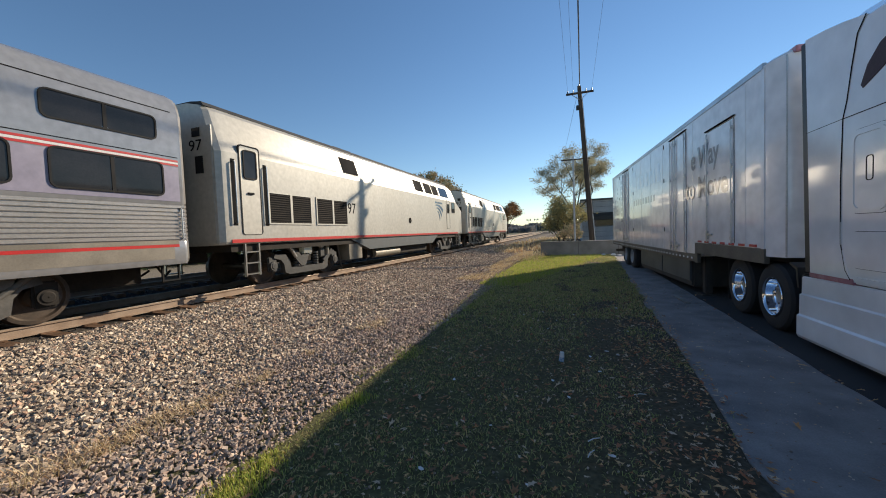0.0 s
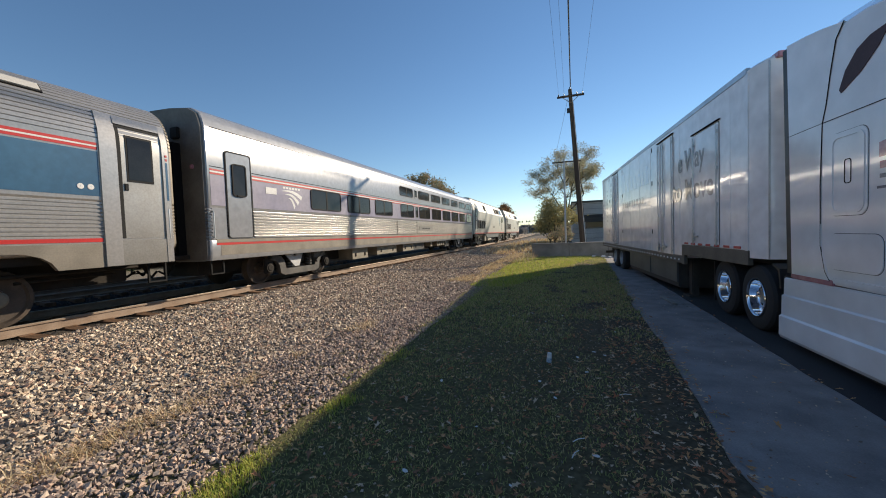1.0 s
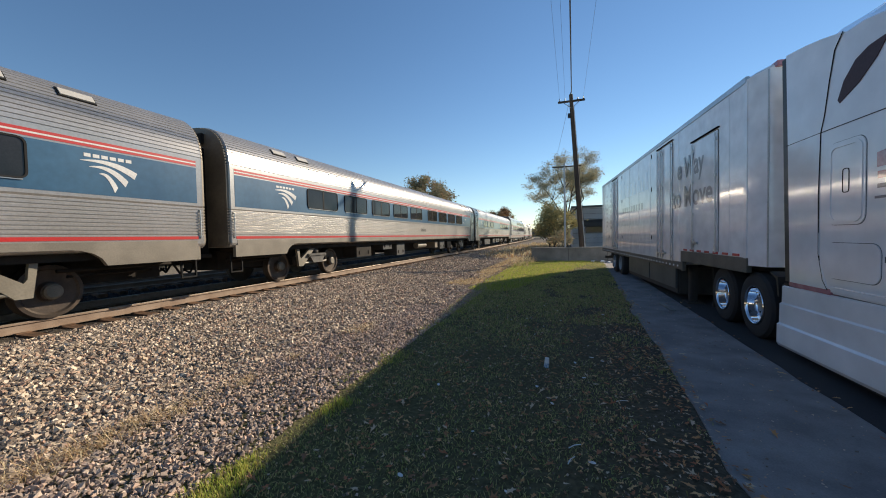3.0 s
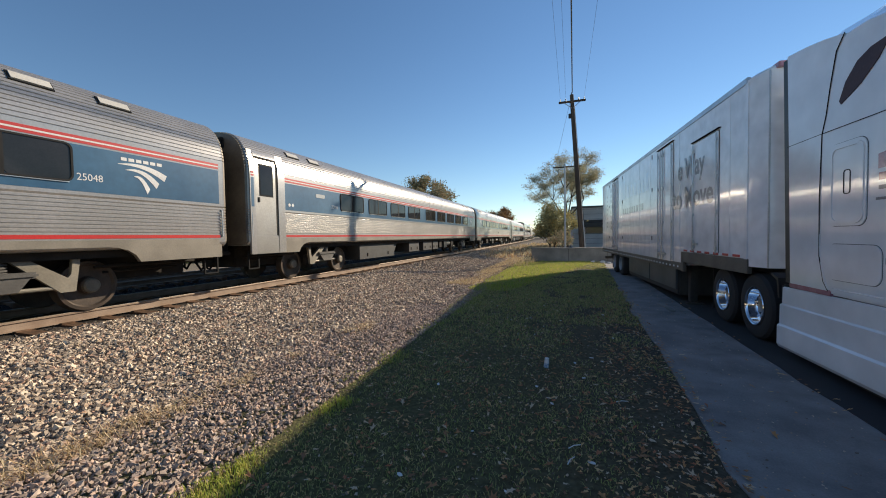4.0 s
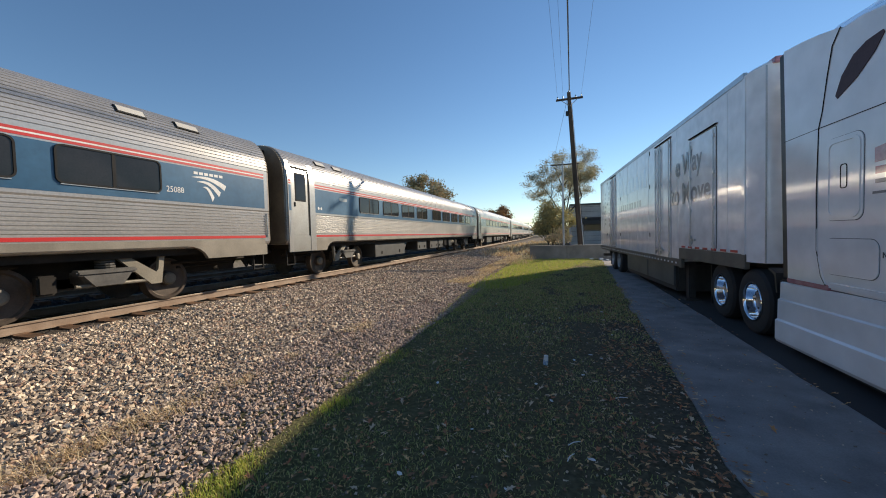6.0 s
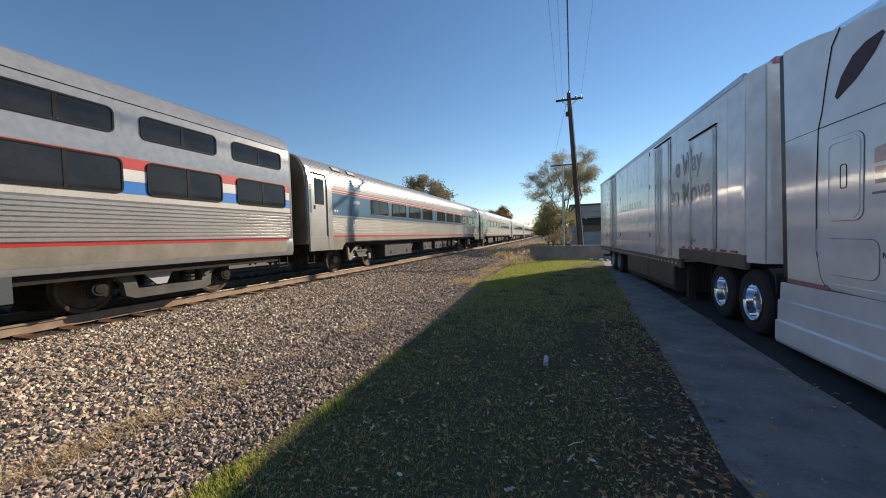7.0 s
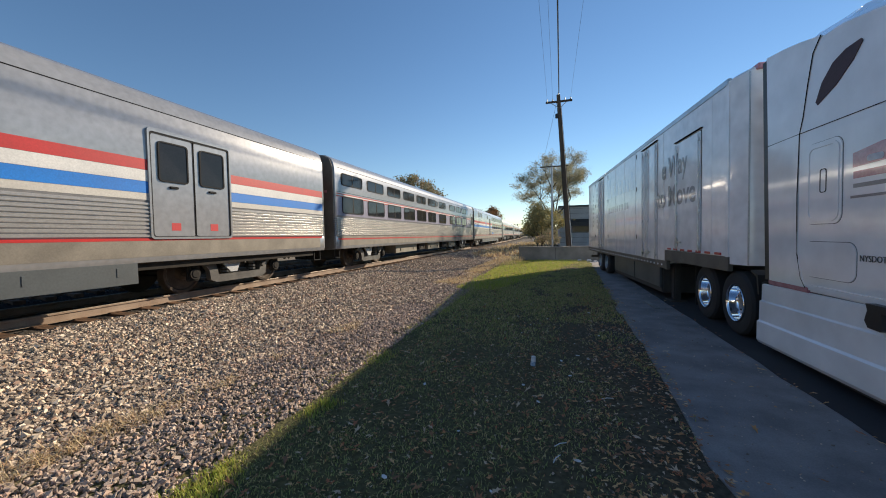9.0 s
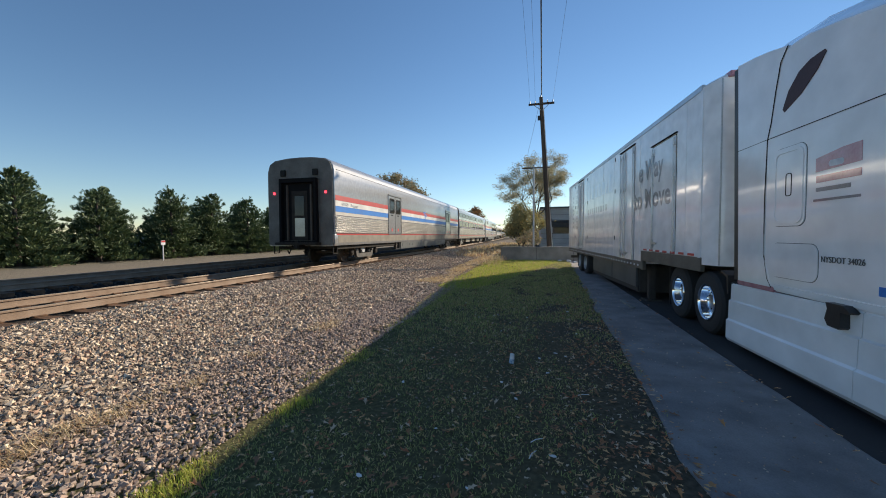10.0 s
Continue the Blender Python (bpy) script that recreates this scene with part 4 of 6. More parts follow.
def tube_coach(label, wins, doors, number, logo_y, number_y, hatch=(-10.8, -9.8, 9.5, 10.6), plate_y=None, cafe=False, under=None, tank_y=5.0):
    """Fluted stainless coach with a blue window band."""
    car = tagged(base("passenger_coach"), label, "train car", "train cars")
    b = part("body", Shape().loft(body_rings(TUBE, 25.34, 0.07, 0.99)), STEEL, car, "fluted stainless steel shell", soft=7)
    lim = [-12.52, 12.52]
    for y0, y1 in doors:
        if y0 < 0:
            lim[0] = max(lim[0], y1 + 0.28)
        else:
            lim[1] = min(lim[1], y0 - 0.28)
    for name, z0, z1, m, lab in (("window_band", 2.11, 2.885, BLUE_BAND, "dark blue window band"), ("stripe", 2.915, 2.96, RED, "thin red stripe"), ("stripe", 2.99, 3.035, RED, "thin red stripe"),
                                 ("stripe", 2.962, 2.988, WHITE_S, "thin white stripe"), ("stripe", 1.315, 1.38, RED, "red lower stripe")):
        s = Shape()
        for sx in (-1, 1):
            s.box((sx * 1.50, lim[0], z0), (sx * 1.5545, lim[1], z1))
        part(name, s, m, b, lab)
    s = Shape()
    for sx in (-1, 1):
        s.box((sx * 1.45, -12.5, 1.15), (sx * 1.554, 12.5, 1.30), 0.01)
    part("side_sill", s, SILL, car, "dusty tan side sill")
    for e in (-1, 1):
        for sx in (-1, 1):
            arch = [(10.30, 1.16), (10.45, 1.145), (10.62, 1.09), (10.74, 1.0), (10.82, 0.87), (12.55, 0.87), (12.55, 1.16)]
            part("end_skirt", Shape().plate([(e * a, c) for a, c in arch], sx * 1.46, sx * 1.552), SILL, car, "dropped side skirt with a curved wheel cut-out")
    for y0, y1 in wins:
        for x in (1.556, -1.556):
            window(car, y0, y1, 2.25, 2.89, x, 0.11, True, RUBBER)
            part("bright_sill", Shape().box((x - 0.02, y0 + 0.06, 2.238), (x + 0.02, y1 - 0.06, 2.254)), BRIGHT, car)
    for y0, y1 in doors:
        for sx in (1, -1):
            vestibule_door(car, sx, y0, y1)
    for sx in (1, -1):
        for hy in hatch:
            t0, t1 = 0.66, 0.86
            q = [roof_at(t0), roof_at(t1)]
            nx, nz = (Vector((q[1][1] - q[0][1], q[0][0] - q[1][0]))).normalized()
            for nm, g, up, m in (("roof_hatch", 0.0, 0.020, RUBBER), ("hatch_lid", 0.025, 0.035, SILL_PALE)):
                (ax, az), (bx, bz) = roof_at(t0 + g), roof_at(t1 - g)
                part(nm, Shape().loft([[(sx * (ax - 0.04), y, az - 0.04), (sx * (ax + nx * up), y, az + nz * up), (sx * (bx + nx * up), y, bz + nz * up), (sx * (bx - 0.04), y, bz - 0.04)] for y in (hy - 0.26 + g, hy + 0.26 - g)]), m, car)
    if logo_y is not None:
        emblem(car, 1.557, logo_y, 2.22, 0.85, WHITE_S)
    if number:
        words("car_number", number, 0.17, WHITE_S, car, on_side(1.557, number_y, 2.30), 0.36, "white car number")
    if plate_y is not None:
        part("car_badge", Shape().box((1.55, plate_y, 1.60), (1.566, plate_y + 0.75, 1.76), 0.003), STEEL_DULL, car)
        words("badge_number", number, 0.14, RUBBER, car, on_side(1.567, plate_y + 0.1, 1.63), 0.52)
    for y0, y1 in doors:
        yc = 9.75 if y0 > 0 else -9.75
        part("marker_lens", Shape().plate(rrect(yc - 0.24, 2.60, yc + 0.24, 2.72, 0.055, 4), 1.55, 1.562), STEEL, car, "bright oval vent plate")
        for q in (0.0, 0.14):
            part("notice", Shape().lathe([(0.005, 0.006), (0.045, 0.006), (0.05, 0.0)], (1.556, (y0 - 0.55 if y0 > 0 else y1 + 0.45) + q, 2.26), 14), WHITE_S, car, "small round white notice")
    coach_ends(car, 12.67, END_LIGHT, TUBE)
    for y in (-9.07, 9.07):
        bogie_tube(car, y)
    under_boxes(car, under or AM_UNDER, 0.17)
    for y0, y1, z0 in ((-12.3, -10.6, 0.50), (-10.6, -3.9, 0.44), (-1.8, 6.6, 0.48), (6.6, 10.6, 0.44), (10.6, 12.3, 0.50)):
        part("centre_sill", Shape().box((-0.62, y0, z0), (0.62, y1, 1.0), 0.02), UNDER, car)
    for sx in (-1, 1):
        for y0, y1, z in ((-3.4, -1.9, 0.98), (5.0, 8.0, 0.92), (10.4, 12.3, 0.80), (-12.3, -10.4, 0.80)):
            part("brake_pipe", Shape().tube((sx * 0.95, y0, z), (sx * 0.95, y1, z), 0.035, n=6).tube((sx * 0.8, y0 + 0.2, z - 0.12), (sx * 0.8, y1 - 0.3, z - 0.10), 0.028, n=6), UNDER, car)
    for sx in (-1, 1) if under is None else ():
        part("hanger_bracket", Shape().plate([(-3.70, 1.12), (-3.10, 1.12), (-3.16, 1.04), (-3.62, 0.44), (-3.70, 0.44)], sx * 1.10, sx * 1.18), BOX_GREY, car, "slanted steel hanger bracket")
    if cafe:
        part("blank_plate", Shape().box((1.55, -1.35, 1.82), (1.568, 0.67, 2.0), 0.004), STEEL_DULL, car, "plain steel plate over the ribs")
    part("air_tank", Shape().tube((1.05, tank_y, 0.80), (1.05, tank_y + 1.35, 0.80), 0.17, n=16), BOX_TAN, car, "cylindrical air tank", soft=40)
    return car


VL_UNDER = [(-6.4, -5.2, 0.36, 0.84, BOX_TAN), (-4.4, -2.4, 0.42, 0.84, BOX_TAN), (-1.63, -0.21, 0.42, 0.86, BOX_TAN), (-0.19, 1.40, 0.42, 0.86, BOX_GREY), (2.50, 2.85, 0.50, 0.82, BOX_TAN),
            (3.80, 4.08, 0.50, 0.82, BOX_TAN), (4.18, 4.46, 0.50, 0.82, BOX_TAN), (4.56, 4.84, 0.50, 0.82, BOX_TAN), (4.96, 5.24, 0.50, 0.82, BOX_TAN), (5.45, 6.30, 0.38, 0.84, BOX_TAN)]


def tall_coach(name, label, up, low, doors, livery, skirt=None, boxes=VL_UNDER, small=(), cat="train car"):
    """High smooth-sided car with a ribbed lower side. livery: violet or tricolour."""
    car = tagged(base(name), label, cat, "train cars")
    b = part("body", Shape().loft(body_rings(TALL, 25.34, 0.07, 0.992)), SILVER, car, "silver upper side over ribbed lower panels", soft=40)
    s = Shape()
    for sx in (-1, 1):
        s.box((sx * 1.49, -12.5, 3.895), (sx * 1.515, 12.5, 3.915))
    part("roof_seam", s, SEAM, b)
    cuts = sorted([-12.58, 12.58] + [v for d in doors for v in (d[0] - 0.06, d[1] + 0.06)])
    spans = [(cuts[i], cuts[i + 1]) for i in range(0, len(cuts), 2)]
    if livery == "violet":
        bands = [("window_band", 2.10, 2.80, LAVENDER, "faded violet window band"), ("stripe", 2.82, 2.858, RED, "thin red stripe"), ("stripe", 2.862, 2.90, WHITE_S, ""), ("stripe", 2.905, 2.943, RED, "thin red stripe"),
                 ("stripe", 2.99, 3.005, SEAM, ""), ("stripe", 1.17, 1.225, RED, "red lower stripe"), ("stripe", 1.228, 1.308, SILL, "dusty band")]
    else:
        bands = [("stripe", 2.66, 2.87, RED, "broad red stripe"), ("stripe", 2.435, 2.655, WHITE_S, "broad white stripe"), ("stripe", 2.20, 2.43, BLUE, "broad blue stripe"), ("stripe", 2.065, 2.195, SILL_PALE, "pale band"), ("stripe", 1.25, 1.30, RED, "red lower stripe")]
    for nm, z0, z1, m, lab in bands:
        s = Shape()
        for sx in (-1, 1):
            for y0, y1 in (spans if z1 > 1.32 else [(-12.5, 12.5)]):
                s.box((sx * 1.48, y0, z0), (sx * 1.5345, y1, z1))
        part(nm, s, m, b, lab)
    for sx in (-1, 1):
        for y0, y1 in spans:
            if y1 - y0 < 1.0:
                part("smooth_panel", Shape().box((sx * 1.45, y0, 1.31), (sx * 1.5335, y1, 2.04)), SILVER, b, "smooth panel beside the door")
                continue
            rb = [(1.50, 1.31)] + ribs(1.546, 1.315, 2.035, 9, 0.028) + [(1.50, 2.04)]
            part("ribbed_panel", Shape().loft([[(sx * x, y0, z) for x, z in rb], [(sx * x, y1, z) for x, z in rb]]), STEEL, b, "ribbed stainless lower side", soft=25)
    for y0, y1 in up:
        for x in (1.522, -1.522):
            window(car, y0, y1, 3.27, 3.74, x, 0.11)
    for y0, y1 in low:
        for x in (1.535, -1.535):
            window(car, y0, y1, 2.19, 2.85, x, 0.11)
    for y0, y1, z0, z1 in small:
        for x in (1.526, -1.526):
            window(car, y0, y1, z0, z1, x, 0.05, livery != "violet", STEEL_DULL)
    for d in doors:
        for sx in (1, -1):
            if len(d) > 2:
                mid = (d[0] + d[1]) / 2
                part("door_portal", Shape().ring(rrect(d[0] - 0.07, 1.28, d[1] + 0.07, 3.53, 0.08), rrect(d[0] - 0.03, 1.325, d[1] + 0.03, 3.46, 0.06), sx * 1.48, sx * 1.562), SILVER, car, "raised steel door portal")
                # black strip paints the recess shadow at the forward jamb
                part("portal_seal", Shape().box((sx * 1.50, d[1] + 0.004, 1.36), (sx * 1.560, d[1] + 0.028, 3.42)), RUBBER, car, "black strip standing in for the shaded far jamb")
                for a, c in ((d[0], mid - 0.01), (mid + 0.01, d[1])):
                    q = door_leaf(car, sx, 1.535, a, c, 1.34, 3.42, SILVER, (0.14, 0.12, 0.95))
                    part("warning_plate", Shape().box((sx * 1.54, a + 0.36, 1.46), (sx * 1.546, a + 0.56, 1.62)), TAPE_RED, q, "small red warning sign")
            else:
                door_leaf(car, sx, 1.535, d[0], d[1], 1.34, 3.40, SILVER if livery == "violet" else SLATE, (0.2, 0.25, 1.05))
    coach_ends(car, 12.67, CAR_END, TALL)
    for e in (-1, 1):
        for sx in (-1, 1):
            part("marker_lamp", Shape().box((sx * 1.19 - 0.045, e * 12.70, 2.93), (sx * 1.19 + 0.045, e * 12.76, 3.03), 0.015), LAMP_RED if name == "baggage_car" else DECAL_RED, car, "red marker lamp")
    for y in (-9.3, 9.3):
        bogie_outer(car, y)
    if skirt:
        y0, y1 = skirt
        for sx in (-1, 1):
            n = int((y1 - y0) / 1.9)
            for i in range(n):
                a, c = y0 + (y1 - y0) * i / n, y0 + (y1 - y0) * (i + 1) / n - 0.008
                q = part("skirt_panel", Shape().plate([(a, 0.42), (c, 0.42), (c, 0.95), (a, 0.95)], sx * 1.40, sx * 1.50), SLATE, car)
                for h in (a + 0.3, c - 0.36):
                    part("latch", Shape().box((sx * 1.50, h, 0.58), (sx * 1.509, h + 0.04, 0.74)), SLATE, q)
            part("step_box", Shape().ring([(y0 - 0.65, 0.40), (y0 - 0.04, 0.40), (y0 - 0.04, 0.85), (y0 - 0.65, 0.85)], [(y0 - 0.6, 0.44), (y0 - 0.1, 0.44), (y0 - 0.1, 0.81), (y0 - 0.6, 0.81)], sx * 1.3, sx * 1.45), BOX_GREY, car)
        part("underframe", Shape().box((-1.38, -12.2, 0.66), (1.38, 12.2, 0.86)), UNDER, car)
    else:
        under_boxes(car, boxes)
        part("centre_sill", Shape().box((-0.62, -12.3, 0.42), (0.62, 12.3, 0.82), 0.02), UNDER, car)
    s2 = Shape()
    for sx in (-1, 1):
        s2.box((sx * 1.40, -12.4, 0.93), (sx * 1.534, 12.4, 1.168 if livery == "violet" else 1.248))
    part("side_sill", s2, SILL, car, "dusty side sill")
    return car


def pitch(a, n, w=1.62, p=2.06):
    return [(a + i * p, a + i * p + w) for i in range(n)]


AM_W = pitch(-8.62, 4, 1.61, 2.03) + pitch(0.04, 5, 1.62, 2.05)
TRAIN = []


def locomotive():
    car = tagged(base("diesel_locomotive"), "light grey diesel locomotive with a red sill stripe", "locomotive", "train cars")
    half = [(1.20, 1.15), (1.50, 1.17), (1.53, 1.23), (1.53, 3.36), (1.20, 4.34), (1.11, 4.45), (0.7, 4.54), (0, 4.56)]
    rings = []
    for y, k, top in ((-10.2, 0.93, 4.60), (-10.08, 0.98, 4.60), (-9.9, 1, 4.60), (0, 1, 4.60), (7.0, 1, 4.60), (7.9, 1, 4.26), (8.5, 0.98, 3.30), (9.6, 0.92, 2.95), (10.1, 0.80, 2.75)):
        rings.append([(x * k, y, min(z, top - 0.12 * abs(x) / 1.5 if top < 4.5 else z)) for x, z in mirrored(half)])
    b = part("body", Shape().loft(rings), LOCO_GREY, car, "grimy light grey car body", soft=12)
    s = Shape()
    for sx in (-1, 1):
        s.box((sx * 1.49, -9.95, 1.20), (sx * 1.536, 8.2, 1.285))
    part("stripe", s, RED, b, "red sill stripe")
    part("rear_wall", Shape().box((-1.38, -10.225, 1.2), (1.38, -10.18, 3.95), 0.01), LOCO_GREY, b)
    part("gangway_door", Shape().box((-0.4, -10.26, 1.5), (0.4, -10.21, 3.4), 0.01), END_DARK, b)
    for x, z, hz in ((0.98, 2.86, 0.40), (0.92, 3.72, 0.2)):
        part("end_window", Shape().box((x - 0.12, -10.245, z), (x + 0.12, -10.20, z + hz)), GLASS, b)
    words("road_number", "97", 0.36, SEAM, car, Matrix.Translation((0.66, -10.232, 3.40)) @ Matrix.Rotation(radians(90), 4, "X"), 0.42)
    words("road_number", "97", 0.55, SEAM, car, on_side(1.534, -5.15, 2.1), 0.5)
    for sx in (1, -1):
        door_leaf(car, sx, 1.53, -9.62, -9.05, 1.40, 3.58, LOCO_GREY, (0.14, 0.08, 0.80))
        for yy in (-9.82, -8.86):
            part("handrail_recess", Shape().box((sx * 1.50, yy - 0.06, 1.62), (sx * 1.534, yy + 0.06, 3.22)), SEAM, car)
            grab_rail(car, sx, 1.53, yy, 1.68, 3.16)
        for y0, y1 in ((-8.78, -7.98), (-7.94, -7.12), (-6.86, -6.04), (-6.0, -5.20)):
            g = part("grille", Shape().box((sx * 1.50, y0, 1.68), (sx * 1.536, y1, 2.52)), SEAM, car, "black slatted radiator grille")
            sl = Shape()
            for i in range(13):
                z = 1.71 + i * 0.062
                sl.box((sx * 1.52, y0 + 0.03, z), (sx * 1.552, y1 - 0.03, z + 0.026))
            part("slats", sl, UNDER, g)
            part("grille_frame", Shape().ring([(y0 - 0.02, 1.66), (y1 + 0.02, 1.66), (y1 + 0.02, 2.54), (y0 - 0.02, 2.54)], [(y0 + 0.02, 1.70), (y1 - 0.02, 1.70), (y1 - 0.02, 2.50), (y0 + 0.02, 2.50)], sx * 1.50, sx * 1.556), LOCO_GREY, g)
        tilt = lambda y0, y1, z0, z1: [(sx * (1.53 - (z - 3.36) * 0.337 + d), y, z) for d in (-0.02, 0.02) for y, z in ((y0, z0), (y1, z0), (y1, z1), (y0, z1))]
        for y0, y1, m in ((-5.2, -4.25, SEAM), (1.2, 2.25, SEAM), (2.6, 3.6, SEAM), (3.75, 4.7, SEAM), (5.0, 6.5, GLASS)):
            part("roof_side_grille" if m is SEAM else "cab_window", Shape().add(tilt(y0, y1, 3.56, 4.14), [(0, 1, 2, 3), (4, 5, 6, 7), (0, 1, 5, 4), (1, 2, 6, 5), (2, 3, 7, 6), (3, 0, 4, 7)]), m, car)
        window(car, 6.95, 7.6, 2.6, 3.3, sx * 1.53, 0.06, False)
        door_leaf(car, sx, 1.53, 5.9, 6.5, 1.55, 3.34, LOCO_GREY, (0.2, 0.2, 0.8))
        tank = part("fuel_tank", Shape().plate([(-5.0, 1.19), (4.4, 1.19), (3.4, 0.72), (-3.6, 0.72)], sx * 1.20, sx * 1.46), SLATE, car, "dark grey sloped skirt")
        part("air_tank", Shape().tube((sx * 1.15, -2.9, 0.50), (sx * 1.15, -0.6, 0.50), 0.18, n=16), BOX_TAN, car, "dusty cylindrical reservoir", soft=40)
        part("battery_box", Shape().box((sx * 0.9, -5.0, 0.40), (sx * 1.40, -4.1, 1.16), 0.02), BOX_TAN, car)
        part("filler_cap", Shape().lathe([(0.01, 0), (0.14, 0), (0.14, sx * 0.02), (0.01, sx * 0.02)], (sx * 1.53, 0.2, 1.95), 16), SEAM, car)
        for yy in (-9.35, 8.2):
            lad = Shape()
            for q in (-0.21, 0.21):
                lad.box((sx * 1.44, yy + q - 0.02, 0.35), (sx * 1.50, yy + q + 0.02, 1.60))
            for z in (0.38, 0.66, 0.94, 1.22):
                lad.box((sx * 1.34, yy - 0.2, z), (sx * 1.50, yy + 0.2, z + 0.03))
            part("ladder", lad, BRIGHT, car, "pale metal boarding ladder")
    emblem(car, 1.534, 3.75, 2.2, 1.5, BLUE_BAND)
    part("fuel_tank_core", Shape().box((-1.15, -3.4, 0.32), (1.15, 3.2, 1.18), 0.05), UNDER, car)
    part("roof_panel", Shape().loft([[(-1.13, y, 4.44), (1.13, y, 4.44), (1.06, y, 4.54), (0.7, y, 4.585), (-0.7, y, 4.585), (-1.06, y, 4.54)] for y in (-10.16, 7.0)]), ROOF_DARK, car, "dark grey roof panel")
    part("underframe", Shape().box((-1.42, -9.9, 0.98), (1.42, 9.2, 1.20)), UNDER, car)
    part("pilot", Shape().box((-1.3, 9.2, 0.3), (1.3, 9.6, 1.45), 0.05), SLATE, car)
    for y in (-9.95, 9.5):
        part("coupler", Shape().box((-0.18, y - 0.4, 0.72), (0.18, y + 0.4, 0.98), 0.03), UNDER, car)
    for y0, y1, z in ((-8.5, -6.2, 4.62), (-4.8, -3.6, 4.68), (-1.5, 1.5, 4.62)):
        part("roof_fan", Shape().box((-0.8, y0, 4.3), (0.8, y1, z), 0.04), ROOF_DARK, car)
    for y in (-7.0, 6.4):
        bogie_outer(car, y, span=1.40, r=0.50, mat=BOX_GREY)
        for sx in (-1, 1):
            part("brake_link", Shape().tube((sx * 1.25, y - 0.9, 1.15), (sx * 1.28, y - 0.6, 0.7), 0.05), BRIGHT, car, "worn bright brake link")
            part("brake_link", Shape().tube((sx * 1.25, y + 0.2, 1.2), (sx * 1.3, y + 0.6, 0.95), 0.07), BRIGHT, car, "worn bright brake link")
            part("brake_cylinder", Shape().box((sx * 1.12, y - 0.3, 0.75), (sx * 1.3, y + 0.15, 1.1), 0.04), BRIGHT, car, "worn bright brake cylinder")
            part("sand_pipe", Shape().tube((sx * 1.2, y + 1.5, 1.3), (sx * 1.1, y + 1.9, 0.15), 0.03, n=6), BOX_GREY, car)
            part("snubber", Shape().tube((sx * 1.27, y + 0.9, 1.2), (sx * 1.27, y + 0.9, 0.7), 0.06), BOX_TAN, car)
    return car


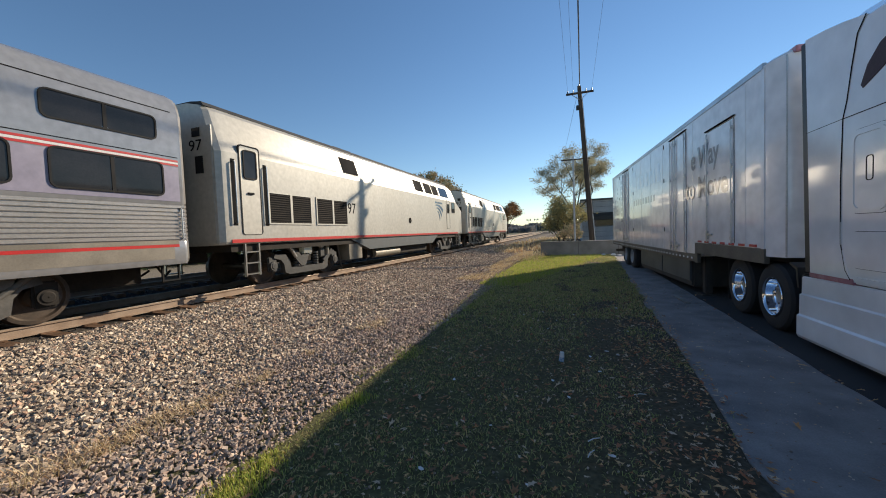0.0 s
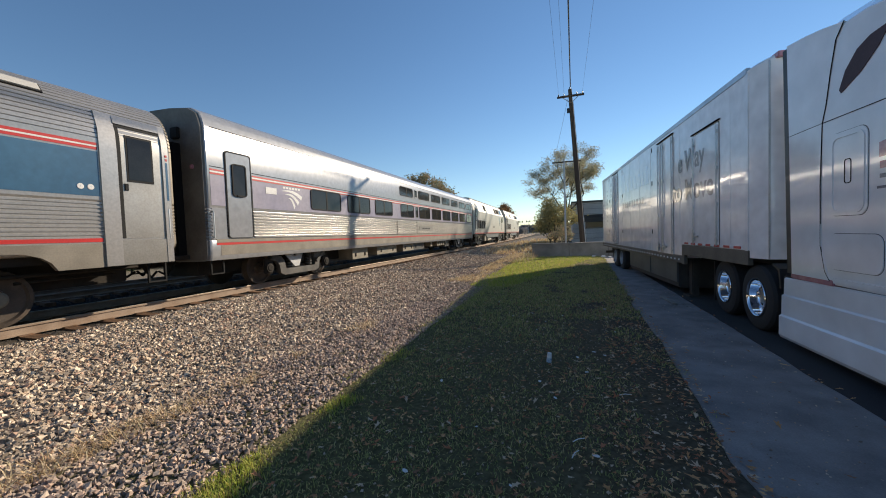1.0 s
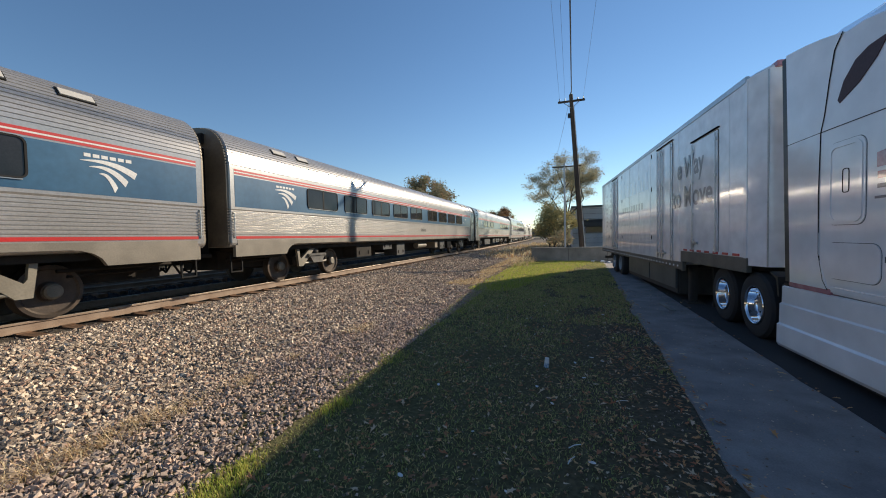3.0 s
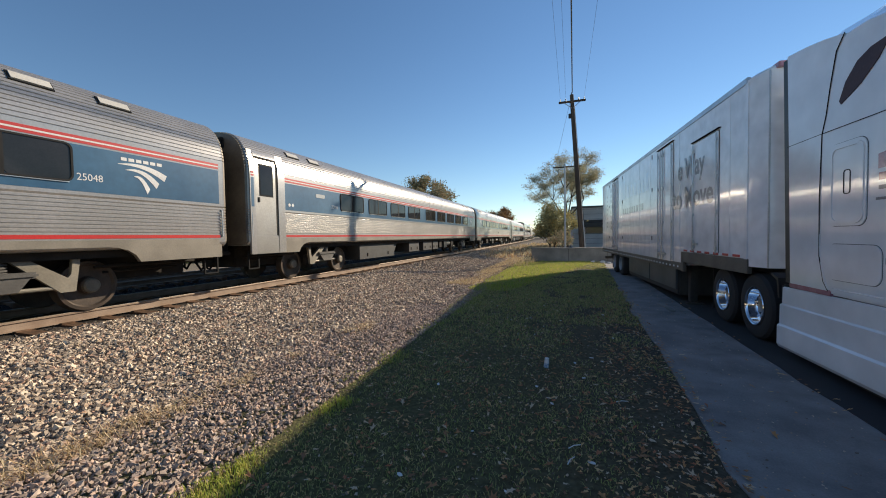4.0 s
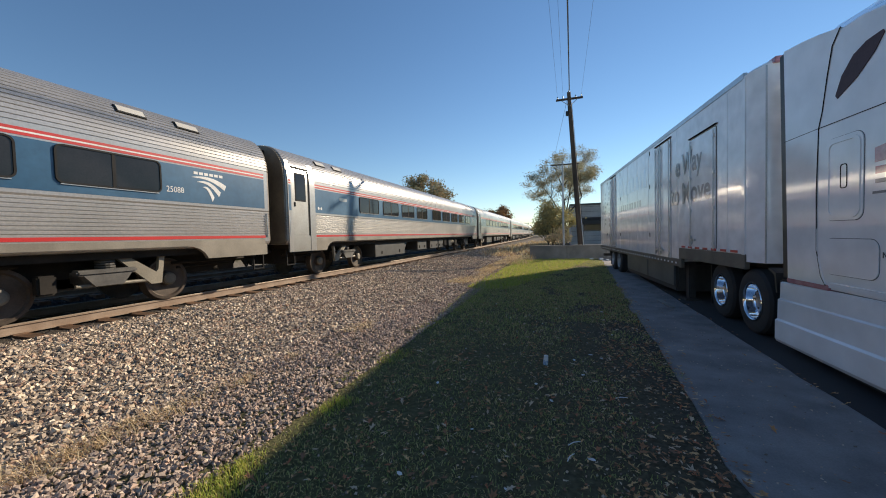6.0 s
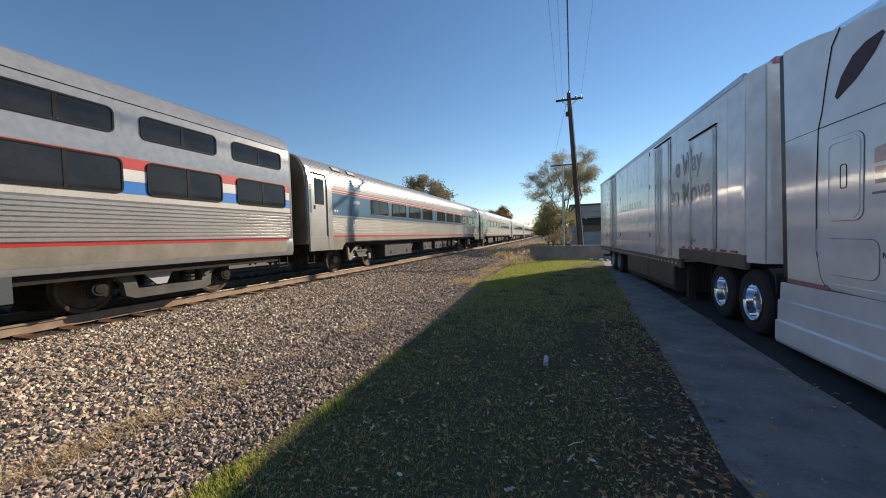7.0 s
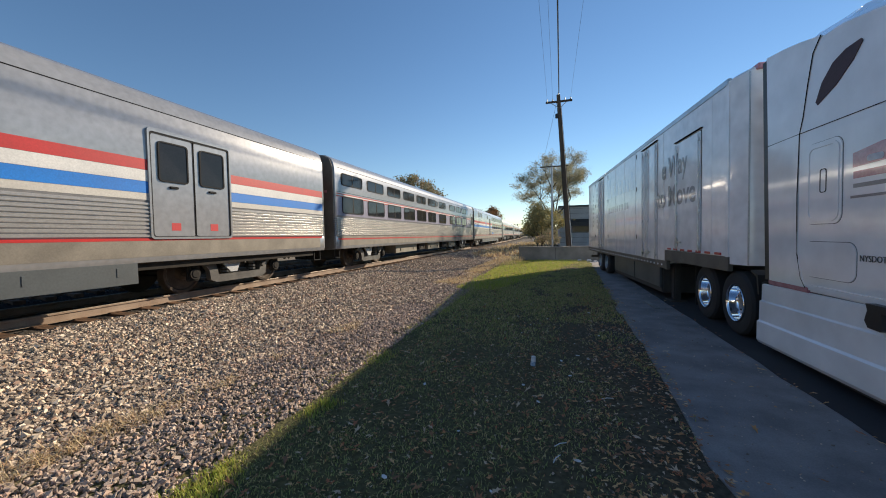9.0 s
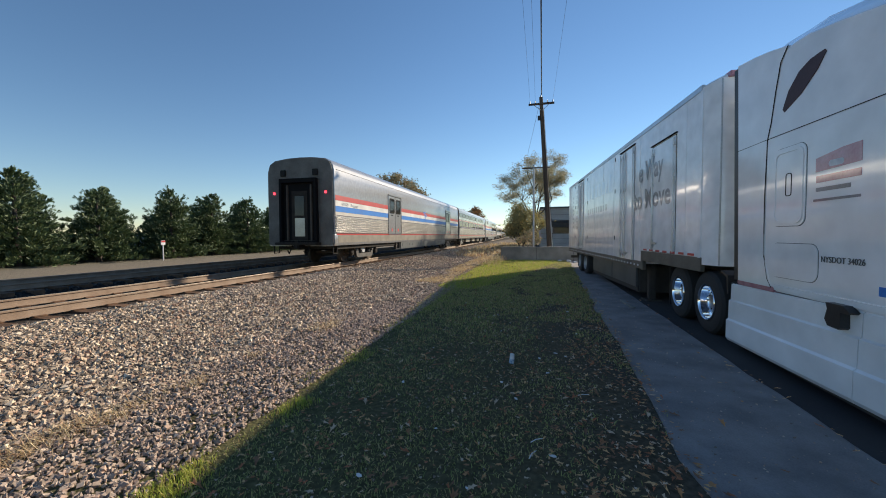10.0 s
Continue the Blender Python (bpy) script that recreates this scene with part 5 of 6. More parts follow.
def build_train():
    lead = locomotive()
    second = copy_thing(lead, Matrix.Identity(4))
    TRAIN.append((lead, 12.6 + 26.01 * 9 + 25.21 - 12.6 + 1.1 + 10.1 + 21.03))
    TRAIN.append((second, 12.6 + 26.01 * 9 + 25.21 - 12.6 + 1.1 + 10.1))

    def put(k, car):
        TRAIN.append((car, 12.6 + 26.01 * (12 - k) + (0.12 if k == 3 else 0.0)))

    up3 = pitch(-2.33, 1, 1.63) + pitch(0.12, 6, 1.67, 2.084)
    c = tall_coach("sleeping_car", "silver sleeping car with violet band and part double window rows", up3, pitch(-9.1, 3, 1.65, 2.1) + pitch(-2.30, 1, 1.63) + pitch(0.16, 6, 1.69, 2.086), [(-12.15, -11.45)], "violet", small=[(-0.40, -0.02, 2.20, 2.84), (-0.44, -0.12, 3.30, 3.72)])
    part("name_plate", Shape().box((1.54, 0.03, 1.52), (1.556, 2.18, 1.72), 0.004), STEEL_DULL, c, "worn steel name plate")
    nm = Shape()
    for i in range(12):
        nm.box((1.556, 0.5 + 0.105 * i, 1.585), (1.558, 0.57 + 0.105 * i, 1.655))
    part("name_bars", nm, RUBBER, c)
    for y in (-2.75, -0.25):
        part("panel_joint", Shape().box((1.53, y - 0.04, 1.31), (1.552, y + 0.04, 2.04), 0.005), STEEL_DULL, c, "riveted vertical joint strip")
    emblem(c, 1.536, -10.35, 2.20, 0.85, WHITE_S)
    part("route_sign", Shape().box((1.53, -10.95, 2.52), (1.540, -10.55, 2.70), 0.003), WHITE_S, c, "small white sign plate")
    put(3, c)
    AMW_CAFE = pitch(-8.58, 3, 1.61, 2.03) + pitch(2.12, 4, 1.65, 2.03)
    put(4, tube_coach("fluted stainless cafe coach, windowless blue band amidships", AMW_CAFE, [(-12.45, -11.65), (11.72, 12.5)], "48185", -10.25, -9.1, plate_y=-0.7, cafe=True))
    K5_UNDER = [(-6.6, -5.4, 0.5, 1.04, UNDER), (-4.3, -3.4, 0.72, 1.04, BOX_GREY), (-2.85, -1.90, 0.38, 1.08, BOX_GREY), (2.90, 3.40, 0.58, 1.00, BOX_TAN), (3.90, 4.90, 0.46, 0.98, BOX_GREY), (5.6, 6.4, 0.5, 1.0, UNDER)]
    put(5, tube_coach("fluted stainless coach, blue band, door at leading end", [(-b, -a) for a, b in AM_W], [(11.72, 12.5)], "25013", -11.2, 9.0, plate_y=-0.2, under=K5_UNDER, tank_y=0.15))
    put(6, tube_coach("fluted stainless coach, blue band, door at trailing end", AM_W, [(-12.45, -11.65)], "25096", 10.5, -9.15))
    put(7, tube_coach("fluted stainless coach, blue band, riveted number plate", AM_W, [(-12.45, -11.65)], "25048", 10.5, 9.9, plate_y=0.0))
    put(8, tube_coach("fluted stainless coach, blue band, bright oval vent plate", AM_W, [(-12.45, -11.65)], "25028", 10.5, 9.95))
    put(9, tube_coach("fluted stainless coach, blue band, door ajar with rail", AM_W, [(-12.45, -11.65)], "25088", 10.5, 9.95))
    c = tall_coach("dining_car", "silver dining car with red, white and blue stripes", pitch(0.42, 6, 1.62, 2.05), pitch(0.45, 6, 1.65, 2.06), [(-1.80, -0.95)], "tricolour", skirt=(-7.4, 6.8), small=[(-9.86, -9.28, 3.33, 3.86), (-8.41, -7.84, 3.33, 3.86), (-3.72, -3.16, 3.31, 3.82)])
    words("car_lettering", "68014   Diner", 0.17, DECAL_GREY, c, on_side(1.536, -12.2, 2.49), 1.25)
    emblem(c, 1.536, -5.3, 2.34, 0.9, BLUE)
    part("name_plate", Shape().box((1.53, 0.55, 1.44), (1.555, 1.98, 1.67), 0.004), BLUE, c, "blue name plate")
    nb = Shape()
    for i, w in enumerate((0.10, 0.05, 0.16, 0.09, 0.13, 0.2)):
        nb.box((1.555, 0.75 + 0.19 * i, 1.52), (1.558, 0.75 + 0.19 * i + w * 0.8, 1.60))
    part("name_bars", nb, WHITE_S, c)
    part("vent", Shape().box((1.40, 0.2, 0.48), (1.515, 0.75, 0.9), 0.01), BOX_TAN, c)
    put(10, c)
    c = tall_coach("sleeping_car", "silver sleeping car with violet band and double window rows", pitch(-12.2, 5, 1.62, 2.06) + pitch(-1.85, 1) + pitch(0.62, 1, 1.7) + pitch(3.48, 3, 1.66, 2.12), pitch(-12.18, 5, 1.64, 2.06) + pitch(-1.85, 1) + pitch(0.62, 1, 1.75) + pitch(3.48, 3, 1.7, 2.13), [(11.72, 12.4)], "violet",
                   boxes=[(-6.6, -3.4, 0.36, 0.82, BOX_TAN), (-2.9, -1.9, 0.4, 0.82, UNDER), (-1.2, 1.4, 0.36, 0.82, BOX_TAN), (2.2, 3.6, 0.40, 0.82, UNDER), (4.1, 6.2, 0.34, 0.82, BOX_TAN)], small=[(-0.1, 0.28, 3.3, 3.72)])
    emblem(c, 1.536, 9.75, 2.20, 0.85, WHITE_S)
    part("route_sign", Shape().box((1.53, 10.85, 2.42), (1.540, 11.25, 2.62), 0.003), WHITE_S, c, "small white sign plate")
    put(11, c)
    c = tall_coach("baggage_car", "silver windowless baggage car with red, white, blue stripes", [], [], [(-6.95, -5.05, 1), (6.9, 8.7, 1)], "tricolour", skirt=(-5.0, 6.6), cat="train car")
    words("car_lettering", "61029   Baggage", 0.17, DECAL_GREY, c, on_side(1.536, -12.1, 2.48), 1.5)
    emblem(c, 1.536, -0.35, 2.34, 0.9, BLUE)
    put(12, c)


build_train()


def tail(t):
    """Where the last car's rear edge is at t seconds."""
    return 13.198 + 26.735 * (t - 10) + 0.064 * t * (t - 10)


# ---- parked truck: trailer frame has local y running back along its side, x = 0 on the side that faces the grass ----
def wheel(parent, x, y, z, r, face=-1, double=True, chrome=True):
    w = 0.28
    prof = [(r * 0.56, 0.0), (r * 0.62, 0.015), (r * 0.80, 0.0), (r * 0.94, 0.02), (r, 0.06), (r, w - 0.06), (r * 0.94, w - 0.02), (r * 0.62, w), (r * 0.56, w)]
    t = Shape().lathe([(a, b) for a, b in prof], (x, y, z), 36)
    if double:
        t.lathe([(a, b + w + 0.06) for a, b in prof], (x, y, z), 36)
    o = part("wheel", t, TYRE, parent, "black truck tyre", soft=30)
    rim = Shape().lathe([(r * 0.585, 0.010), (r * 0.565, -0.006), (r * 0.54, 0.004), (r * 0.525, 0.03), (r * 0.505, 0.13), (r * 0.48, 0.155)], (x, y, z), 40)
    q = part("rim", rim, CHROME if chrome else GALV, o, "polished deep-dish rim", soft=40)
    part("wheel_disc", Shape().lathe([(r * 0.48, 0.155), (r * 0.42, 0.165), (r * 0.30, 0.165), (r * 0.27, 0.14), (r * 0.20, 0.135), (r * 0.19, 0.10), (r * 0.17, 0.09), (0.005, 0.088)], (x, y, z), 32), ALU, q, "dull recessed wheel disc and hub", soft=40)
    for i in range(5):
        a = 2 * math.pi * (i + 0.5) / 5
        part("hand_hole", Shape().tube((x + 0.158, y + r * 0.43 * math.cos(a), z + r * 0.43 * math.sin(a)), (x + 0.168, y + r * 0.43 * math.cos(a), z + r * 0.43 * math.sin(a)), r * 0.055, n=12), SEAM, q)
    nuts = Shape()
    for i in range(10):
        a = 2 * math.pi * i / 10
        nuts.tube((x + 0.155, y + r * 0.37 * math.cos(a), z + r * 0.37 * math.sin(a)), (x + 0.115, y + r * 0.37 * math.cos(a), z + r * 0.37 * math.sin(a)), 0.017, n=6)
    part("wheel_nut", nuts, CHROME, o)
    return o


def build_trailer():
    a, b = Vector((2.80, 6.95)), Vector((1.94, 20.33))
    turn = math.degrees(math.atan2(-(b - a).x, (b - a).y))
    tr = tagged(base("semi_trailer", pose(a.x, a.y, 0, 0, 0, turn)), "long white drop-frame moving-van trailer parked on the road", "trailer")
    L, W, top = 13.42, 2.55, 4.11
    body = Shape()
    def ring(y, z0, dx0):
        return [(dx0, y, z0), (W - dx0, y, z0), (W - dx0, y, top - 0.02), (W - dx0 - 0.06, y, top + 0.03), (dx0 + 0.06, y, top + 0.03), (dx0, y, top - 0.02)]
    body.loft([ring(-0.34, 1.14, 0.34), ring(-0.30, 1.14, 0.13), ring(-0.27, 1.14, 0.09), ring(-0.02, 1.14, 0.015), ring(0.10, 1.14, 0.0), ring(2.74, 1.14, 0.0), ring(2.76, 0.94, 0.0), ring(L, 0.94, 0.0)])
    bd = part("body", body, VAN_WHITE, tr, "white painted trailer body", soft=30)
    part("top_rail", Shape().box((-0.012, 0.10, top - 0.07), (0.05, L, top + 0.035), 0.008).box((0.34, -0.365, top - 0.05), (W - 0.34, -0.33, top + 0.02), 0.008), ALU, tr, "dull aluminium top rail")
    part("nose_cap", Shape().box((0.16, -0.37, top - 0.03), (W - 0.16, -0.20, top + 0.055), 0.01), DECAL_RED, tr, "dark red marker strip")
    part("corner_trim", Shape().tube((0.10, -0.285, 1.15), (0.10, -0.285, top - 0.03), 0.012, n=6), ALU, tr)
    for x0 in (0.42, 1.0, 1.6):
        part("nose_rib", Shape().box((x0, -0.365, 1.2), (x0 + 0.05, -0.35, top - 0.06), 0.01), ALU, tr)
    part("corner_post", Shape().box((-0.008, 0.06, 1.10), (0.03, 0.16, top - 0.05), 0.006), VAN_WHITE, tr)
    part("front_rail", Shape().box((-0.012, 0.04, 1.02), (0.06, 2.80, 1.26), 0.008), LOWER_RAIL, tr, "dark lower rail over the drive wheels")
    part("drop_panel", Shape().box((-0.012, 2.68, 0.80), (0.06, 2.82, 1.26), 0.008), LOWER_RAIL, tr)
    part("side_rail", Shape().box((-0.014, 2.70, 0.82), (0.06, L, 1.0), 0.008), LOWER_RAIL, tr, "dark lower side rail with pale studs")
    stud = Shape().box((-0.022, 0, 0.88), (-0.012, 0.07, 0.92)).mesh("reflector_stud", PAPER)
    for i in range(40):
        o = new("reflector_stud", stud)
        o.parent, o.location = tr, (0, 2.95 + i * 0.26, 0)
    for i in range(7):
        part("reflective_tape", Shape().box((-0.018, 0.28 + i * 0.36, 1.275), (-0.002, 0.48 + i * 0.36, 1.315)), TAPE_RED, tr, "red reflective tape")
        if i < 6:
            part("reflective_tape", Shape().box((-0.018, 0.49 + i * 0.36, 1.275), (-0.002, 0.62 + i * 0.36, 1.315)), PAPER, tr, "white reflective tape")
    for y0, y1, z0, z1 in ((1.02, 2.17, 1.28, 3.57), (3.36, 4.10, 0.98, 3.92), (4.14, 4.50, 0.98, 3.92), (9.8, 10.3, 1.05, 3.98), (10.34, 10.8, 1.05, 3.98)):
        d = part("door", Shape().plate(rrect(y0, z0, y1, z1, 0.03, 3), -0.012, 0.02), VAN_WHITE, tr)
        part("door_gap", Shape().ring(rrect(y0 - 0.014, z0 - 0.014, y1 + 0.014, z1 + 0.014, 0.035, 3), rrect(y0, z0, y1, z1, 0.03, 3), -0.004, 0.02), SEAM, d, "dark joint round the door")
        for yy in (y0 + 0.05, y1 - 0.05):
            rod = Shape().tube((-0.035, yy, z0 + 0.02), (-0.035, yy, z1 - 0.03), 0.014, n=8)
            for z in np.linspace(z0 + 0.12, z1 - 0.15, 4):
                rod.box((-0.05, yy - 0.03, z - 0.03), (-0.01, yy + 0.03, z + 0.03))
            part("lock_rod", rod, ALU, d, "galvanised lock rod")
        part("handle", Shape().box((-0.055, y1 - 0.32, z0 + 0.16), (-0.03, y1 - 0.05, z0 + 0.20), 0.006).box((-0.06, y1 - 0.12, z0 + 0.08), (-0.02, y1 - 0.04, z0 + 0.26), 0.006), ALU, d)
        part("drip_rail", Shape().box((-0.035, y0 - 0.05, z1 + 0.03), (0.0, y1 + 0.05, z1 + 0.05)), SEAM, d)
    words("lettering", "e Way", 0.64, DECAL_GREY, tr, from_left(-0.0125, 3.02, 2.93), 1.42, "faded grey slogan lettering", 0.02)
    words("lettering", "to Move", 0.64, DECAL_GREY, tr, from_left(-0.0125, 3.36, 2.28), 2.15, "faded grey slogan lettering", 0.02)
    for y0, y1, z0, z1 in ((5.4, 5.75, 3.0, 3.55), (5.9, 6.1, 3.0, 3.45), (6.25, 6.65, 3.02, 3.45), (6.8, 7.15, 3.02, 3.45), (7.3, 7.7, 3.02, 3.45), (7.85, 8.2, 3.02, 3.45), (8.4, 9.2, 3.02, 3.75)):
        part("faded_block", Shape().plate([(y0, z0), (y1, z0), (y1 - 0.08, z1), (y0 + 0.1, z1)], -0.003, 0.003), DECAL_BLUE, tr, "faded pale blue block")
    for i in range(9):
        part("faded_bar", Shape().box((-0.003, 6.0 + i * 0.33, 2.45), (0.003, 6.0 + i * 0.33 + 0.2, 2.66)), DECAL_GREY, tr, "small grey bar")
    for i in range(8):
        part("faded_bar", Shape().box((-0.003, 11.0, 1.9 + i * 0.24), (0.003, 11.35, 1.9 + i * 0.24 + 0.16)), DECAL_GREY, tr, "small grey bar")
        part("faded_bar", Shape().box((-0.003, 12.0, 2.0 + i * 0.2), (0.003, 12.25, 2.0 + i * 0.2 + 0.1)), DECAL_GREY, tr, "small grey bar")
    for y in (5.05, 8.9, 11.6):
        for z in (3.85, 2.9, 1.5):
            part("bracket", Shape().box((-0.008, y, z), (0.002, y + 0.05, z + 0.12)), SEAM, tr)
    for y in (0.62, 2.95, 5.2, 6.45, 7.7, 8.95, 11.45, 12.6):
        part("panel_joint", Shape().box((-0.004, y, 1.02 if y > 2.8 else 1.28), (0.002, y + 0.022, top - 0.08)), VAN_WHITE, tr)
    part("belly_box", Shape().box((0.10, 3.3, 0.16), (W - 0.1, 8.2, 0.84), 0.04), CHASSIS, tr, "dark underslung belly box")
    part("belly_panel", Shape().box((0.06, 3.35, 0.30), (0.11, 5.5, 0.82), 0.01).box((0.06, 5.56, 0.30), (0.11, 8.1, 0.82), 0.01), SLATE, tr)
    part("landing_gear", Shape().box((0.25, 2.95, 0.05), (0.40, 3.15, 1.0), 0.02).box((0.15, 2.85, 0.0), (0.5, 3.25, 0.05), 0.01), CHASSIS, tr)
    part("landing_gear", Shape().box((W - 0.4, 2.95, 0.05), (W - 0.25, 3.15, 1.0), 0.02).box((W - 0.5, 2.85, 0.0), (W - 0.15, 3.25, 0.05), 0.01), CHASSIS, tr)
    part("subframe", Shape().box((0.5, -0.1, 1.0), (W - 0.5, 2.8, 1.14)).box((0.6, 8.0, 0.6), (W - 0.6, L, 0.92)), CHASSIS, tr)
    for y in (9.55, 10.75):
        wheel(tr, 0.06, y, 0.47, 0.47, chrome=False)
        w2 = wheel(tr, W - 0.66, y, 0.47, 0.47, chrome=False)
        part("axle", Shape().tube((0.3, y, 0.47), (W - 0.3, y, 0.47), 0.07), CHASSIS, tr)
        part("mud_flap", Shape().box((0.08, y + 0.55, 0.18), (0.62, y + 0.57, 0.8)), BLACK, tr) if y > 10 else None
    part("rear_bumper", Shape().box((0.1, L - 0.12, 0.45), (W - 0.1, L - 0.02, 0.58), 0.01).box((0.4, L - 0.1, 0.55), (0.5, L - 0.02, 0.95)).box((W - 0.5, L - 0.1, 0.55), (W - 0.4, L - 0.02, 0.95)), CHASSIS, tr)
    return tr


def build_tractor():
    X, W = 2.88, 2.45
    t = tagged(base("semi_tractor", pose(X, 0, 0)), "white sleeper-cab semi tractor with long side fairings", "truck")

    def ring(y, z0, top, tuck, crown):
        k = tuck
        return [(k, y, z0), (W - k, y, z0), (W - k + 0.0, y, 2.8), (W - k - 0.004, y, top - 0.16), (W - k - 0.18, y, top), (W / 2, y, top + crown), (k + 0.18, y, top), (k + 0.004, y, top - 0.16), (k, y, 2.8)]
    sl = Shape().loft([ring(5.44, 1.0, 3.98, 0.0, 0.03), ring(5.10, 1.0, 3.945, 0.0, 0.03), ring(4.8, 1.0, 3.93, 0.0, 0.04), ring(4.4, 1.0, 3.84, 0.0, 0.05), ring(3.8, 1.0, 3.68, 0.0, 0.05), ring(3.0, 1.0, 3.42, 0.02, 0.06), ring(2.3, 1.0, 3.12, 0.08, 0.06), ring(1.55, 1.0, 2.75, 0.16, 0.04)])
    cab = part("cab", sl, CAB_WHITE, t, "glossy white sleeper cab", soft=40)
    hood = Shape()
    def hr(y, h, k):
        return [(k, y, 0.75), (W - k, y, 0.75), (W - k, y, h - 0.25), (W - k - 0.25, y, h), (k + 0.25, y, h), (k, y, h - 0.25)]
    hood.loft([hr(1.6, 1.85, 0.2), hr(0.6, 1.75, 0.24), hr(-0.3, 1.6, 0.3), hr(-0.8, 1.3, 0.45)])
    part("hood", hood, CAB_WHITE, t, "white sloping hood", soft=40)
    part("windscreen", Shape().add([(0.3, 1.60, 1.9), (W - 0.3, 1.60, 1.9), (W - 0.35, 2.2, 2.95), (0.35, 2.2, 2.95), (0.3, 1.52, 1.9), (W - 0.3, 1.52, 1.9), (W - 0.35, 2.12, 2.98), (0.35, 2.12, 2.98)],
                                   [(0, 1, 2, 3), (4, 5, 6, 7), (0, 1, 5, 4), (1, 2, 6, 5), (2, 3, 7, 6), (3, 0, 4, 7)]), GLASS, t)
    part("bumper", Shape().box((0.3, -1.05, 0.3), (W - 0.3, -0.75, 0.8), 0.08), CAB_WHITE, t)
    ext = [(5.30, 1.0), (6.02, 1.0), (6.06, 2.0), (6.10, 3.0), (6.15, 4.03), (5.75, 3.965), (5.45, 3.90), (5.12, 3.81), (5.24, 3.66), (5.39, 3.0), (5.45, 2.8), (5.47, 2.0), (5.45, 1.36)]
    for x0, x1 in ((-0.005, 0.05), (W - 0.05, W + 0.005)):
        e = part("side_extender", Shape().plate(ext, x0, x1), CAB_WHITE, t, "white cab side extender")
        part("extender_edge", Shape().plate([(6.02, 1.0), (6.12, 1.0), (6.16, 2.0), (6.20, 3.0), (6.24, 4.0), (6.15, 4.0), (6.10, 3.0), (6.06, 2.0)], x0, x1), BLACK, e, "dark rubber extender edge")
    part("roof_fairing", Shape().loft([[(0.05, 6.10, 3.9), (W - 0.05, 6.10, 3.9), (W - 0.3, 6.10, 4.05), (0.3, 6.10, 4.05)], [(0.03, 5.1, 3.6), (W - 0.03, 5.1, 3.6), (W - 0.33, 5.1, 3.93), (0.33, 5.1, 3.93)]]), CAB_WHITE, t)
    part("flap", Shape().plate([(6.12, 3.05), (6.42, 3.15), (6.36, 2.75), (6.14, 2.85)], 0.3, 0.33), BLACK, t).location = (0, 0.0, 0.55)
    part("flap", Shape().box((0.3, 6.1, 3.02), (0.33, 6.40, 3.14)), BLACK, t)

    def seam(pts, w=0.007):
        s = Shape()
        for (y0, z0), (y1, z1) in zip(pts, pts[1:]):
            d = Vector((y1 - y0, z1 - z0)).normalized() * w / 2
            s.plate([(y0 - d.y - d.x, z0 + d.x - d.y), (y0 + d.y - d.x, z0 - d.x - d.y), (y1 + d.y + d.x, z1 - d.x + d.y), (y1 - d.y + d.x, z1 + d.x + d.y)], -0.0062, 0.0)
        return s
    part("panel_seam", seam([(6.12, 2.82), (5.47, 2.82), (3.4, 2.80)]), SEAM, cab, "long dark panel joint")
    part("panel_seam", seam([(5.11, 3.81), (5.23, 3.67), (5.31, 3.35), (5.38, 3.0), (5.44, 2.82), (5.47, 2.1), (5.46, 1.4), (5.38, 1.1), (5.30, 1.0)], 0.009), SEAM, cab)
    part("panel_seam", seam([(3.62, 3.2), (3.62, 1.1)]), SEAM, cab)

    def hatch(y0, y1, z0, z1, r, name):
        d = part(name, Shape().plate(rrect(y0, z0, y1, z1, r, 5), -0.010, 0.02), CAB_WHITE, cab, "rounded flush hatch")
        part("hatch_joint", Shape().ring(rrect(y0 - 0.006, z0 - 0.006, y1 + 0.006, z1 + 0.006, r + 0.006, 5), rrect(y0, z0, y1, z1, r, 5), -0.002, 0.02), SLATE, d)
        return d
    h = hatch(4.76, 5.30, 1.74, 2.64, 0.10, "luggage_hatch")
    part("hatch_bead", Shape().ring(rrect(4.79, 1.77, 5.27, 2.61, 0.09, 5), rrect(4.82, 1.80, 5.24, 2.58, 0.07, 5), -0.018, 0.0), CAB_WHITE, h)
    part("handle", Shape().ring(rrect(4.97, 2.08, 5.07, 2.34, 0.03, 3), rrect(4.979, 2.089, 5.061, 2.331, 0.023, 3), -0.014, 0.0), SEAM, h)
    hatch(4.56, 5.30, 1.14, 1.54, 0.10, "storage_hatch")
    g = part("sleeper_window", Shape().plate([(5.14, 3.06), (5.17, 3.10), (5.08, 3.28), (4.92, 3.43), (4.75, 3.49), (4.56, 3.50), (4.54, 3.47), (4.65, 3.34), (4.87, 3.18)], -0.006, 0.02), MAROON, cab, "dark teardrop sleeper window")
    part("mud_sign", Shape().plate([(4.63, 2.28), (4.09, 2.30), (4.09, 2.48), (4.3, 2.47), (4.63, 2.42)], -0.004, 0.01), DECAL_RED, cab, "faded red decal panel")
    part("decal_bar", Shape().box((-0.004, 4.09, 2.17), (0.01, 4.62, 2.24)), DECAL_RED, cab)
    part("decal_bar", Shape().box((-0.004, 4.2, 2.08), (0.01, 4.62, 2.12)), DECAL_GREY, cab)
    part("decal_bar", Shape().box((-0.004, 4.09, 1.98), (0.01, 4.65, 2.005)), DECAL_GREY, cab)
    part("decal_oval", Shape().plate(rrect(4.28, 2.31, 4.46, 2.37, 0.028, 4), -0.006, 0.01), PAPER, cab)
    words("lettering", "NYSDOT 34026", 0.085, SLATE, cab, from_left(-0.006, 4.52, 1.365), 0.50, "dark grey registration lettering")
